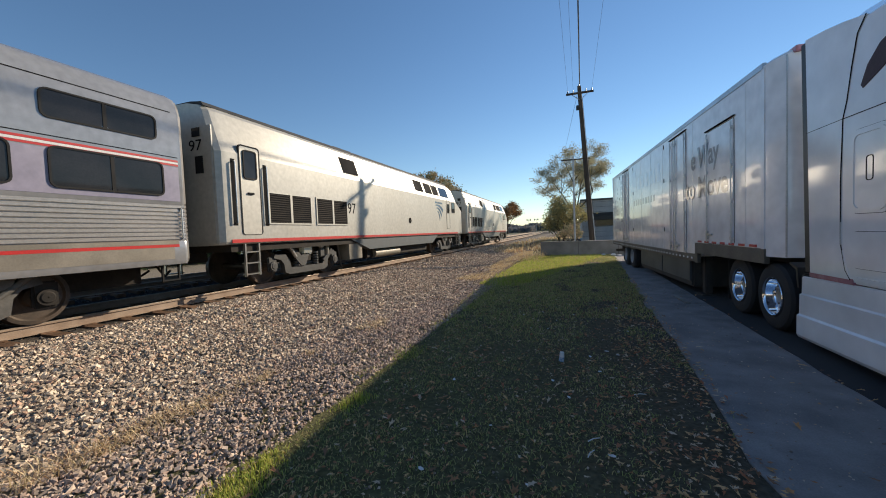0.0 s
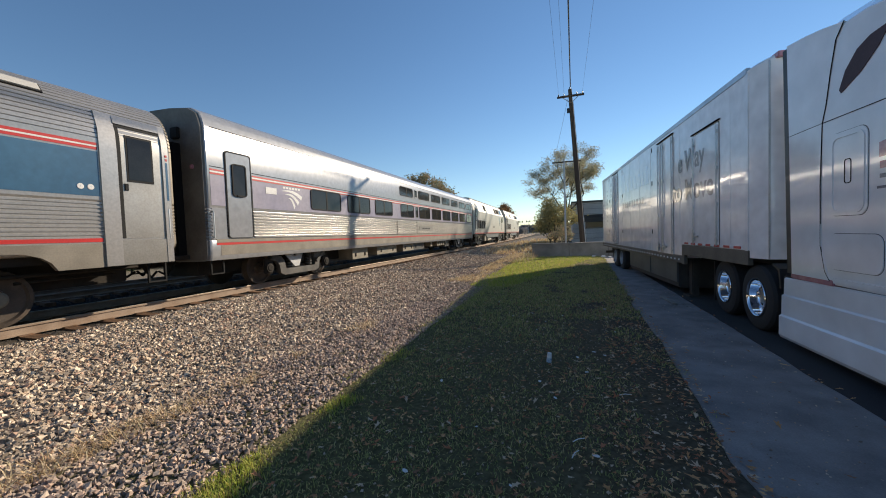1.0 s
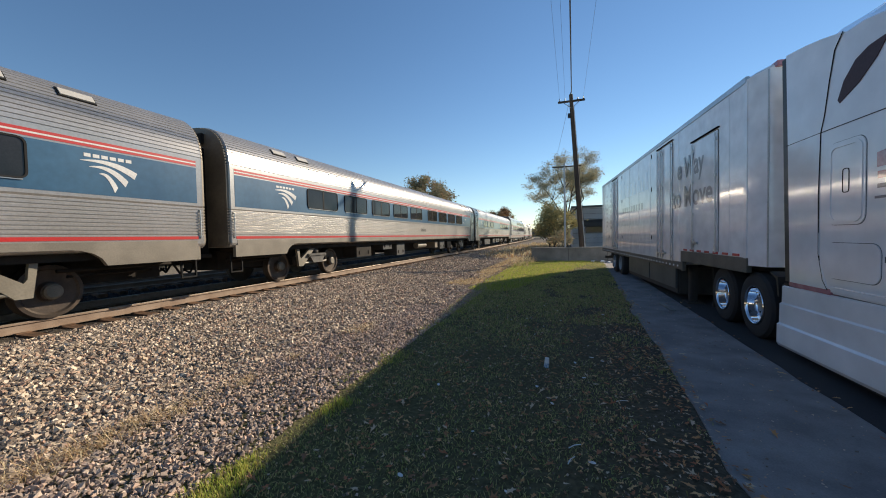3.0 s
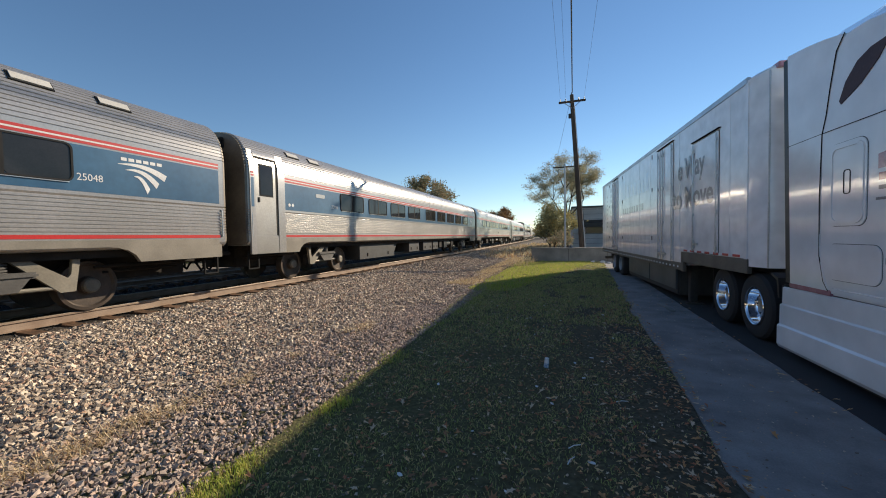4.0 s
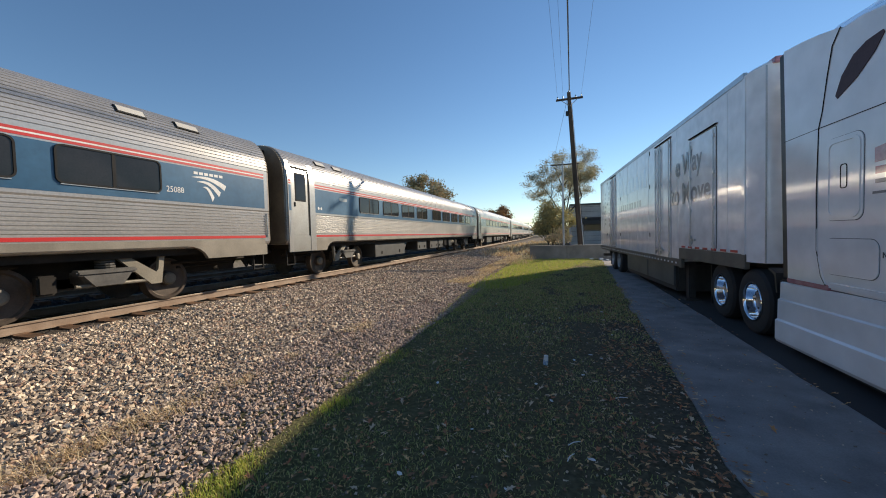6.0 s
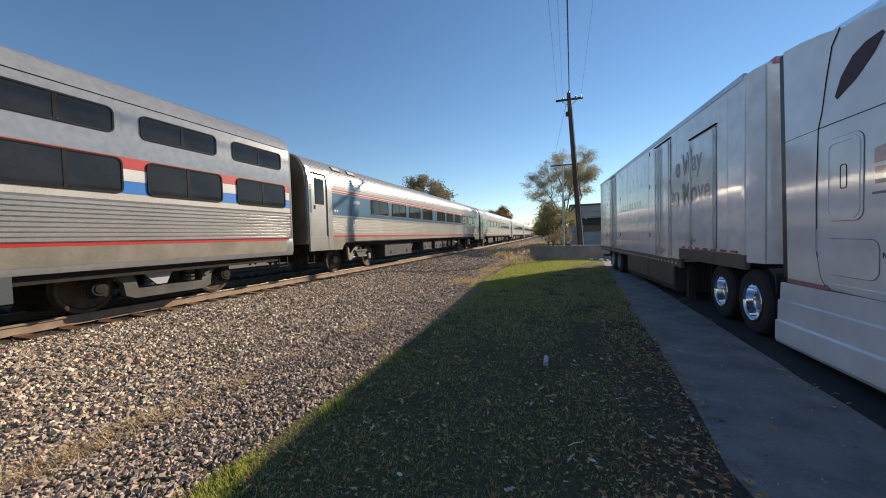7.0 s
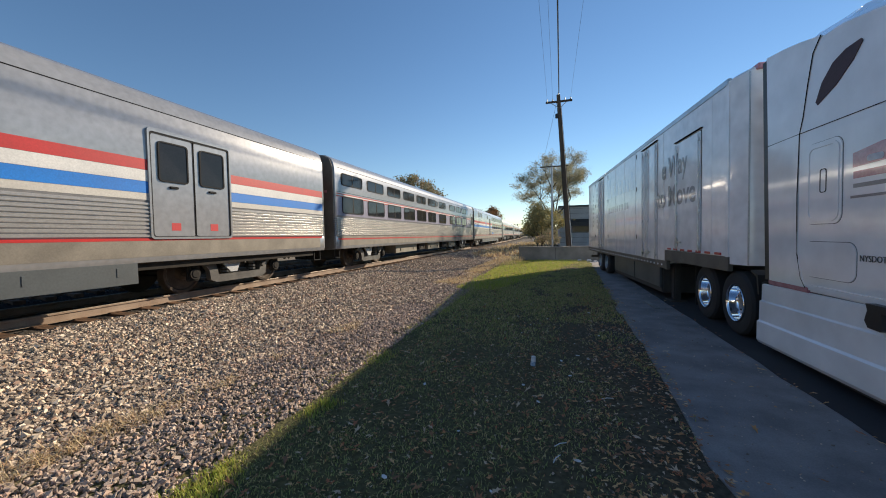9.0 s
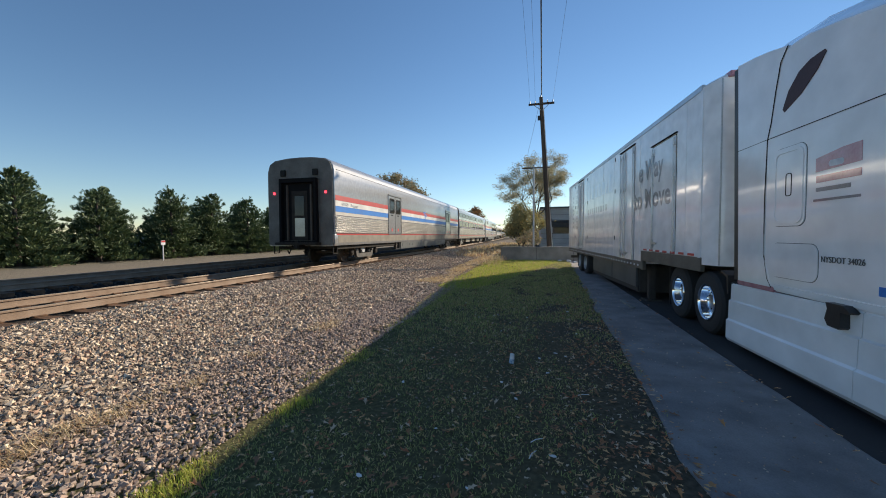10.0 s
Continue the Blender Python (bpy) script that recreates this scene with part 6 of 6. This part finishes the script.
    part("blue_sticker", Shape().box((-0.004, 3.78, 1.12), (0.01, 3.88, 1.20)), BLUE, cab)
    part("door", Shape().plate(rrect(2.35, 1.05, 3.55, 2.95, 0.12, 4), -0.010, 0.02), CAB_WHITE, cab, "cab door")
    window(t, 2.5, 3.35, 2.05, 2.85, -0.012, 0.1, False)
    part("sill_trim", Shape().box((-0.002, 5.25, 0.94), (0.1, 6.05, 1.02), 0.01), DECAL_RED, t, "dark red sill strip")
    part("rocker", Shape().box((-0.01, 1.7, 0.96), (0.1, 5.25, 1.06), 0.02), CAB_WHITE, t, "white rocker panel")
    for x0, sg in ((0.0, 1), (W, -1)):
        sk = Shape()
        prof = [(0.015, 0.93), (-0.004, 0.915), (-0.010, 0.70), (-0.034, 0.682), (-0.038, 0.42), (-0.064, 0.398), (-0.066, 0.14), (-0.045, 0.10), (0.03, 0.10), (0.05, 0.93)]
        sk.loft([[(x0 + sg * a, 6.19, c) for a, c in prof], [(x0 + sg * a, 4.02, c + 0.03) for a, c in prof]])
        part("side_fairing", sk, CAB_WHITE, t, "white lower side fairing", soft=20)
        s2 = Shape()
        s2.loft([[(x0 + sg * a, 4.01, c + 0.03) for a, c in prof], [(x0 + sg * a, 1.9, c + 0.05) for a, c in prof]])
        part("side_fairing", s2, CAB_WHITE, t, "white lower side fairing", soft=20)
        part("fairing_joint", Shape().box((x0 + sg * 0.01, 4.01, 0.14), (x0 + sg * 0.04, 4.03, 0.95)), SEAM, t)
    lt = Shape().plate([(4.30, 0.93), (4.32, 0.99), (4.12, 0.99), (4.04, 0.94), (4.06, 0.92), (4.15, 0.92), (4.14, 0.78), (4.16, 0.76), (4.29, 0.77), (4.33, 0.83)], -0.085, -0.006)
    part("step_latch", lt, BLACK, t, "black plastic step latch")
    part("bottom_rail", Shape().box((0.02, 1.9, 0.07), (0.5, 6.1, 0.12)), CHASSIS, t)
    ch = Shape().box((0.75, -0.6, 0.72), (0.9, 8.4, 0.98)).box((W - 0.9, -0.6, 0.72), (W - 0.75, 8.4, 0.98)).box((0.6, 6.3, 0.98), (W - 0.6, 7.6, 1.04))
    part("chassis", ch, CHASSIS, t, "dark steel chassis rails")
    part("fuel_tank", Shape().tube((0.36, 2.2, 0.6), (0.36, 4.6, 0.6), 0.30, n=20), ALU, t, soft=40)
    part("quarter_fender", Shape().plate([(6.32, 0.75), (6.36, 0.75), (6.40, 1.0), (6.55, 1.06), (6.55, 1.09), (6.36, 1.03)], 0.02, 0.6), BLACK, t)
    part("mud_flap", Shape().box((0.04, 8.75, 0.15), (0.62, 8.77, 0.95)), BLACK, t)
    part("frame_bracket", Shape().box((0.05, 6.26, 0.35), (0.5, 6.34, 0.95), 0.02), CHASSIS, t)
    for y in (6.95, 8.14):
        wheel(t, -0.02, y, 0.52, 0.515)
        wheel(t, W - 0.62, y, 0.52, 0.515)
        part("axle", Shape().tube((0.2, y, 0.52), (W - 0.2, y, 0.52), 0.09).box((W / 2 - 0.25, y - 0.25, 0.3), (W / 2 + 0.25, y + 0.25, 0.75), 0.08), CHASSIS, t)
    for x in (0.12, W - 0.42):
        wheel(t, x, 0.2, 0.52, 0.515, double=False)
    return t


build_trailer()
build_tractor()


# ---- pole, wires, wall, building ----
def build_pole():
    p = tagged(base("utility_pole", pose(1.27, 26, 0)), "leaning dark wooden utility pole with one crossarm", "utility pole")
    dx = -0.66
    lean = lambda z: dx * z / 10.6
    part("pole_shaft", Shape().tube((0, 0, -0.3), (lean(11.05), 0, 11.05), 0.19, 0.12, 14), WOOD, p, soft=40)
    part("crossarm", Shape().box((lean(10.6) - 0.85, -0.14, 10.52), (lean(10.6) + 0.85, -0.02, 10.64), 0.01), WOOD, p)
    for s in (-1, 1):
        part("brace", Shape().tube((lean(10.6) + s * 0.5, -0.1, 10.52), (lean(10.1), -0.1, 10.1), 0.02, n=6), GALV, p)
    for q in (-0.75, -0.4, 0.4, 0.75):
        part("insulator", Shape().tube((lean(10.6) + q, -0.08, 10.64), (lean(10.6) + q, -0.08, 10.80), 0.035, 0.025, 8), BLACK, p)
    part("insulator", Shape().tube((lean(11.05), 0, 11.05), (lean(11.05), 0, 11.2), 0.04, 0.03, 8), BLACK, p)
    part("ground_wire", Shape().tube((-0.2, -0.1, 0.2), (lean(10.3) - 0.13, -0.1, 10.3), 0.012, n=5).tube((0.21, -0.1, 0.2), (lean(10.3) + 0.14, -0.1, 10.2), 0.012, n=5), BLACK, p)
    part("cable_guard", Shape().tube((0.16, -0.14, 0.1), (lean(2.6) + 0.15, -0.13, 2.6), 0.035, n=8), GALV, p)
    part("bracket", Shape().box((lean(9.6) - 0.3, -0.1, 9.5), (lean(9.6) - 0.1, 0.05, 9.8), 0.02), BLACK, p)
    q = tagged(base("steel_post", pose(0.13, 28, 0)), "slim pale steel post with a short crossarm", "post")
    part("shaft", Shape().tube((0, 0, -0.2), (0.0, 0, 6.85), 0.075, 0.06, 12), GALV, q, soft=40)
    part("crossarm", Shape().box((-0.85, -0.05, 6.60), (1.15, 0.03, 6.68), 0.01), WOOD, q)
    return p


build_pole()


def wire(a, b, r, sag, label):
    s = Shape()
    n = 24
    pts = [Vector(a).lerp(Vector(b), i / n) - Vector((0, 0, sag * 4 * (i / n) * (1 - i / n))) for i in range(n + 1)]
    s.loft([[p + Vector((r * math.cos(k * 2.094), 0, r * math.sin(k * 2.094))) for k in range(3)] for p in pts])
    tagged(part("overhead_wire", s, BLACK), label, "cable", "overhead wires")


wire((0.61, 26, 11.18), (-1.2, -45, 11.6), 0.04, 0.5, "thick black overhead cable tied to the pole top")
wire((0.61 - 0.75, 26, 10.8), (-1.4, -45, 11.0), 0.006, 0.6, "thin overhead wire on the crossarm")
wire((0.61 - 0.40, 26, 10.8), (-1.2, -45, 11.0), 0.006, 0.6, "thin overhead wire on the crossarm")
wire((0.61 + 0.75, 26, 10.8), (0.8, -45, 11.0), 0.006, 0.6, "thin overhead wire on the crossarm")
wire((0.61, 26, 11.18), (-6, 120, 11.0), 0.012, 1.0, "overhead cable running on along the line")


def build_wall():
    w = Shape().box((-2.0, 24.5, -0.4), (9.5, 24.85, 0.84), 0.02)
    wl = part("concrete_wall", w, CONCRETE, None)
    tagged(wl, "low weathered concrete retaining wall", "wall", kind="structure")
    part("coping", Shape().box((-2.03, 24.46, 0.80), (9.5, 24.89, 0.88), 0.015), CONCRETE, wl)
    jt = Shape()
    for x in (0.3, 2.6, 4.9, 7.2):
        jt.box((x, 24.494, 0.0), (x + 0.015, 24.51, 0.8))
    part("joint", jt, SEAM, wl)


build_wall()


def build_shed():
    b = tagged(base("block_building", pose(1.1, 48, 0)), "low grey flat-roofed block building", "building")
    part("wall", Shape().box((0, 0, -0.2), (22, 14, 5.0)), BLOCK, b, "grey painted wall")
    part("roof", Shape().box((-0.15, -0.15, 5.0), (22.15, 14.15, 5.22), 0.02), SLATE, b)
    for i, x in enumerate((1.5, 5.5, 9.5, 13.5)):
        w = part("window", Shape().box((x, -0.04, 1.9), (x + 2.4, 0.02, 3.0)), GLASS, b)
        part("awning", Shape().loft([[(x - 0.2, -0.02, 3.5), (x + 2.6, -0.02, 3.5), (x + 2.6, -0.02, 3.05), (x - 0.2, -0.02, 3.05)], [(x - 0.2, -0.8, 3.1), (x + 2.6, -0.8, 3.1), (x + 2.6, -0.8, 2.6), (x - 0.2, -0.8, 2.6)]]), BLACK, b, "dark awning")
        part("sill", Shape().box((x - 0.1, -0.1, 1.82), (x + 2.5, 0.0, 1.9)), CONCRETE, w)
    for z in np.arange(0.6, 5.0, 0.6):
        part("course_joint", Shape().box((0.0, -0.006, z), (22, 0.004, z + 0.02)), SEAM, b)


build_shed()


# ---- trees ----
def tree(name, label, m, height, spread, trunk_r, leaf_mat, leaves, leaf_size, seed, first=0.35, gap=0.25, wood=BARK, loose=0.4, airy=False, sway=0.0):
    """Tapered trunk, forking limbs, and a crown of separate leaf clumps at the twigs."""
    r = random.Random(seed)
    tr = tagged(base(name, m), label, "tree")
    wd, tips = Shape(), []

    def limb(p, d, length, rad, depth):
        q = p
        for i in range(3):
            e = q + d * length / 3
            wd.tube(q, e, rad * (1 - 0.22 * i), rad * (1 - 0.22 * (i + 1)), 7 if depth < 2 else 4)
            q = e
            d = (d + Vector((r.uniform(-1, 1), r.uniform(-1, 1), r.uniform(-0.3, 0.5))) * 0.16).normalized()
            if depth >= 2:
                tips.append(q.copy())
        if depth < 4:
            for _ in range(3 if depth < 3 else 2):
                a = r.uniform(0, 6.283)
                side = Vector((math.cos(a), math.sin(a), r.uniform(-0.15, 0.6)))
                limb(q, (d * 0.7 + side * 0.8 * spread + Vector((sway, 0, 0))).normalized(), length * r.uniform(0.55, 0.8), rad * 0.5, depth + 1)

    trunk_top = Vector((0, 0, height * first))
    wd.tube((0, 0, -0.2), (0.03, 0, height * first * 0.5), trunk_r * 1.25, trunk_r, 12)
    wd.tube((0.03, 0, height * first * 0.5), trunk_top, trunk_r, trunk_r * 0.8, 12)
    for i in range(5):
        a = i * 1.257 + r.uniform(-0.3, 0.3)
        limb(trunk_top, Vector((math.cos(a) * spread, math.sin(a) * spread, r.uniform(0.6, 1.2))).normalized(), height * 0.24, trunk_r * 0.55, 1)
    limb(trunk_top, Vector((0.05, 0, 1)), height * 0.28, trunk_r * 0.7, 1)
    top = max(t.z for t in tips)
    wd.v = [(x, y, z if z < height * first else height * first + (z - height * first) * (height * (0.97 - first)) / (top - height * first)) for x, y, z in wd.v]
    tips = [Vector((t.x, t.y, height * first + (t.z - height * first) * (height * (0.97 - first)) / (top - height * first))) for t in tips]
    part("trunk", wd, wood, tr, soft=60)
    tips = [t for t in tips if r.random() > gap and (not airy or math.hypot(t.x, t.y) + 0.5 * (t.z - height * 0.55) > 1.5)]
    lv = Shape()
    for i in range(leaves):
        t = r.choice(tips)
        c = t + Vector((r.gauss(0, 1), r.gauss(0, 1), r.gauss(0, 0.7))) * loose
        u = Vector((r.uniform(-1, 1), r.uniform(-1, 1), r.uniform(-0.6, 0.6))).normalized()
        w = u.orthogonal().normalized()
        s = leaf_size * r.uniform(0.6, 1.4)
        lv.v += [tuple(c - u * s), tuple(c + w * s * 0.5), tuple(c + u * s), tuple(c - w * s * 0.5 + Vector((0, 0, s * 0.2)))]
        o = len(lv.v) - 4
        lv.f.append((o, o + 1, o + 2, o + 3))
    me = bpy.data.meshes.new("crown")
    me.from_pydata(lv.v, [], lv.f)
    me.materials.append(leaf_mat)
    c = new("crown", me)
    c.parent = tr
    return tr


tree("locust_tree", "tall thin-leaved yellowing tree behind the wall", pose(0.3, 44, 0), 11.8, 1.05, 0.22, LEAF_YELLOW, 26000, 0.075, 3, first=0.30, gap=0.30, loose=0.30, airy=True, sway=0.28)
tree("autumn_tree", "low golden autumn tree beside the track", pose(-0.9, 40, 0), 5.2, 0.75, 0.12, LEAF_GOLD, 6500, 0.10, 7, first=0.12, gap=0.1, loose=0.28)
tree("autumn_tree", "golden-green roadside shrub behind the wall", pose(-1.6, 47, 0), 4.2, 0.9, 0.1, LEAF_GOLD, 4500, 0.12, 9, first=0.1, gap=0.1, loose=0.3)
tree("autumn_tree", "green roadside shrub low behind the wall", pose(-0.1, 33, 0.1), 2.2, 0.9, 0.06, LEAF_OLIVE, 1800, 0.07, 19, first=0.1, gap=0.1, loose=0.15)
tree("broadleaf_tree", "broad dull olive tree beyond the railway", pose(-34.5, 90, 0), 18.2, 0.95, 0.45, LEAF_OLIVE, 15000, 0.28, 12, first=0.22, gap=0.1, loose=0.75)
tree("broadleaf_tree", "rusty autumn tree far along the line", pose(-28.5, 170, 0), 15.2, 0.8, 0.4, LEAF_RUST, 8000, 0.32, 14, first=0.2, gap=0.1, loose=0.75)


def conifer(m, height, seed):
    r = random.Random(seed)
    tr = tagged(base("pine_tree", m), "dense dark green pine beyond the second track", "tree", "row of pines")
    part("trunk", Shape().tube((0, 0, -0.2), (0, 0, height * 0.9), 0.16, 0.03, 8), BARK, tr)
    vs, fs = [], []
    wd = Shape()
    z = 0.12
    while z < height * 0.99:
        f = z / height
        reach = 2.05 * (1 - f) ** 0.7 * (0.9 + 0.2 * r.random()) + 0.12
        for b in range(int(5 + 13 * (1 - f))):
            a = r.uniform(0, 6.283)
            L = reach * r.uniform(0.6, 1.15)
            d = Vector((math.cos(a), math.sin(a), 0.04 + 0.5 * f * f))
            for i in range(int(6 + L * 10)):
                t = (i + r.random()) / (6 + L * 10)
                c = Vector((0, 0, z)) + d * L * (0.25 + 0.75 * t) + Vector((r.gauss(0, 0.10), r.gauss(0, 0.10), r.gauss(0, 0.07)))
                n = (d + Vector((r.gauss(0, 0.6), r.gauss(0, 0.6), 0.75 + r.gauss(0, 0.35)))).normalized()
                s = r.uniform(0.13, 0.25)
                u = n.orthogonal().normalized()
                w = n.cross(u)
                o = len(vs)
                for k in range(3):
                    g = (u * math.cos(k * 2.09) + w * math.sin(k * 2.09)) * s * 0.34
                    vs += [tuple(c), tuple(c + n * s * 0.75 + g * 1.3), tuple(c + n * s * 1.2 + g * 0.5), tuple(c + n * s * 0.7 + g * 0.2)]
                    fs.append((o + 4 * k, o + 4 * k + 1, o + 4 * k + 2, o + 4 * k + 3))
        z += 0.20 + 0.08 * r.random()
    me = bpy.data.meshes.new("crown")
    me.from_pydata(vs, [], fs)
    me.materials.append(NEEDLE)
    c = new("crown", me)
    c.parent = tr
    return tr


PINES = [conifer(pose(-23.2, 11.6, 0.3), 4.3, 51), conifer(pose(-23.4, 15.0, 0.3), 3.9, 52), conifer(pose(-23.0, 18.9, 0.3), 4.25, 53)]
for i, (x, y, k) in enumerate(((-23.4, 22.4, 0), (-23.1, 25.6, 2), (-23.6, 29.2, 1), (-23.2, 33.0, 0), (-23.5, 8.0, 2), (-23.3, 4.6, 1), (-26.2, 13.2, 2), (-26.4, 17.2, 0), (-26.0, 21.0, 1), (-26.5, 24.4, 2), (-26.3, 9.8, 0), (-26.2, 28.0, 0))):
    copy_thing(PINES[k], pose(x, y, 0.3, 0, 0, 70 * i + 20))


def build_sign():
    s = tagged(base("line_marker", pose(-20.6, 16.4, 0.28)), "small white trackside marker sign on a thin post", "sign")
    part("post", Shape().tube((0, 0, -0.1), (0, 0, 1.0), 0.03, n=8), PAPER, s)
    part("plate", Shape().box((-0.01, -0.13, 0.92), (0.03, 0.13, 1.18), 0.01), PAPER, s)
    part("mark", Shape().box((0.03, -0.12, 1.07), (0.034, 0.12, 1.17)), TAPE_RED, s)


build_sign()


def parked_car(m):
    c = tagged(base("parked_car", m), "white parked car glimpsed between the pines", "car")
    prof = [(-2.2, 0.35), (2.2, 0.35), (2.25, 0.75), (1.4, 0.95), (0.8, 1.42), (-1.1, 1.45), (-2.0, 1.0), (-2.25, 0.9)]
    part("body", Shape().plate(prof, -0.85, 0.85), CAB_WHITE, c, soft=30)
    part("side_glass", Shape().plate([(-1.5, 1.0), (1.1, 1.0), (0.7, 1.36), (-1.05, 1.38)], 0.85, 0.86), GLASS, c)
    for y in (-1.4, 1.4):
        w = part("wheel", Shape().lathe([(0.02, 0), (0.32, 0), (0.32, 0.2), (0.02, 0.2)], (0.68, y, 0.32), 18), TYRE, c)
        part("rim", Shape().lathe([(0.02, 0.2), (0.2, 0.2), (0.18, 0.21), (0.02, 0.21)], (0.68, y, 0.32), 18), GALV, w)


parked_car(pose(-29.5, 16.2, 0.33))
parked_car(pose(-29.2, 23.0, 0.33))


# ---- far distance ----
def treeline(name, label, y, x0, x1, h, n, mat, seed, size):
    r = random.Random(seed)
    vs, fs = [], []
    for i in range(n):
        x = r.uniform(x0, x1)
        hh = h * (0.45 + 0.55 * abs(noise.noise((x * 0.03, seed, 0)) * 1.6)) * r.uniform(0.1, 1)
        c = Vector((x, y + r.uniform(-12, 12), hh))
        u = Vector((r.uniform(-1, 1), r.uniform(-0.3, 0.3), r.uniform(-0.6, 0.9))).normalized()
        w = u.orthogonal()
        s = size * r.uniform(0.5, 1.3)
        o = len(vs)
        vs += [tuple(c - u * s), tuple(c + w * s * 0.7), tuple(c + u * s), tuple(c - w * s * 0.7)]
        fs.append((o, o + 1, o + 2, o + 3))
    me = bpy.data.meshes.new(name)
    me.from_pydata(vs, [], fs)
    me.materials.append(mat)
    tagged(new(name, me), label, kind="stuff")


# distance haze is painted into these greyed leaf colours
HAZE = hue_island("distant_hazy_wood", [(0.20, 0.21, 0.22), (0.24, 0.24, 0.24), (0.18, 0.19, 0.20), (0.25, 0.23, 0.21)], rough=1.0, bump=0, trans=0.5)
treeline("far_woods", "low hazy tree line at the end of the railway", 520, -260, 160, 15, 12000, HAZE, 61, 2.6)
treeline("far_woods", "hedge and saplings along the line", 120, -3.0, 14, 5.0, 2600, LEAF_GOLD, 62, 0.5)
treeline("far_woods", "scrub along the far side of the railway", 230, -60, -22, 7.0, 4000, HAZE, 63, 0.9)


def signal_mast(x, y, h):
    s = tagged(base("railway_signal", pose(x, y, 0.2)), "distant railway signal mast with two heads", "railway signal", "distant signals")
    part("mast", Shape().tube((0, 0, 0), (0, 0, h), 0.14, n=6), GALV, s)
    part("crossarm", Shape().box((-1.6, -0.1, h - 1.2), (1.6, 0.1, h - 0.9)), GALV, s)
    for q in (-1.3, 1.3):
        part("signal_head", Shape().box((q - 0.35, -0.2, h - 1.6), (q + 0.35, 0.2, h - 0.1), 0.05), SLATE, s)
    return s


SIG = signal_mast(-18, 300, 10.5)
for x, y in ((-27, 300), (-33, 300), (-12.5, 260)):
    copy_thing(SIG, pose(x, y, 0.2))


# ---- litter ----
def litter():
    can = tagged(base("drink_can", pose(-0.21, 4.63, 0.045, 0, 0, 20)), "crushed white and blue can standing in the grass", "litter")
    part("can_body", Shape().tube((0, 0, 0), (0.008, 0, 0.055), 0.031, 0.030, 16), surf("can_blue", (0.10, 0.25, 0.45), (0.5, 0.55, 0.62), rough=0.35, coarse=40, bump=0), can, soft=40)
    part("can_top", Shape().tube((0.008, 0, 0.055), (0.012, 0, 0.115), 0.030, 0.026, 16), PAPER, can, soft=40)
    r = random.Random(77)
    for i in range(34):
        y = r.uniform(1.6, 9)
        x = r.uniform(-1.6, path_edge(y) - 0.05)
        s = r.uniform(0.012, 0.032)
        sh = Shape().plate([(s * (1 + r.uniform(-0.3, 0.3)) * math.cos(a), s * (0.6 + r.uniform(-0.2, 0.2)) * math.sin(a)) for a in np.linspace(0, 5.4, 6)], -0.002, 0.002)
        o = part("paper_scrap", sh, PAPER)
        o.matrix_basis = pose(x, y, ground_z(x, y) + 0.03, r.uniform(-25, 25), 90 + r.uniform(-30, 30), r.uniform(0, 360))
        tagged(o, "small white scrap of paper in the grass", "litter", "paper scraps")
    for x, y, a in ((0.05, 2.75, 65), (0.08, 2.95, 40), (-0.55, 2.0, 100), (0.55, 3.9, 20)):
        o = part("twig", Shape().tube((-0.06, 0, 0), (0, 0.008, 0.004), 0.004, n=5).tube((0, 0.008, 0.004), (0.06, 0, 0), 0.004, 0.003, 5), PAPER)
        o.matrix_basis = pose(x, y, ground_z(x, y) + 0.035, 0, 0, a)
        tagged(o, "pale bleached twig lying in the grass", "twig", "pale twigs")
    plank = part("wood_scrap", Shape().box((-0.05, -0.45, 0), (0.05, 0.45, 0.03), 0.006), CONCRETE)
    plank.matrix_basis = pose(2.22, 9.3, 0.008, 0, 0, 2)
    tagged(plank, "pale strip of scrap wood on the shoulder", "scrap")
    for x, y, s in ((2.2, 23.2, 0.22), (1.7, 23.7, 0.16), (2.5, 22.8, 0.14)):
        o = part("rubble", Shape().box((-s, -s * 0.6, 0), (s, s * 0.6, s * 0.6), s * 0.2), PAPER)
        o.matrix_basis = pose(x, y, 0, 0, 0, x * 40)
        tagged(o, "pale lump of rubble before the wall", "rubble", "rubble")


litter()


# ---- movement ----
def motions():
    for car, ahead in TRAIN:
        rows = []
        for i in range(21):
            t = i * 0.5
            y = tail(t) + ahead
            slope = (bend(y + 9) - bend(y - 9)) / 18
            rows.append((t, pose(TRACK_X + (bend(y + 9) + bend(y - 9)) / 2, y, RAIL_Z, 0, 0, -math.degrees(math.atan(slope)))))
        walk(car, rows)


motions()
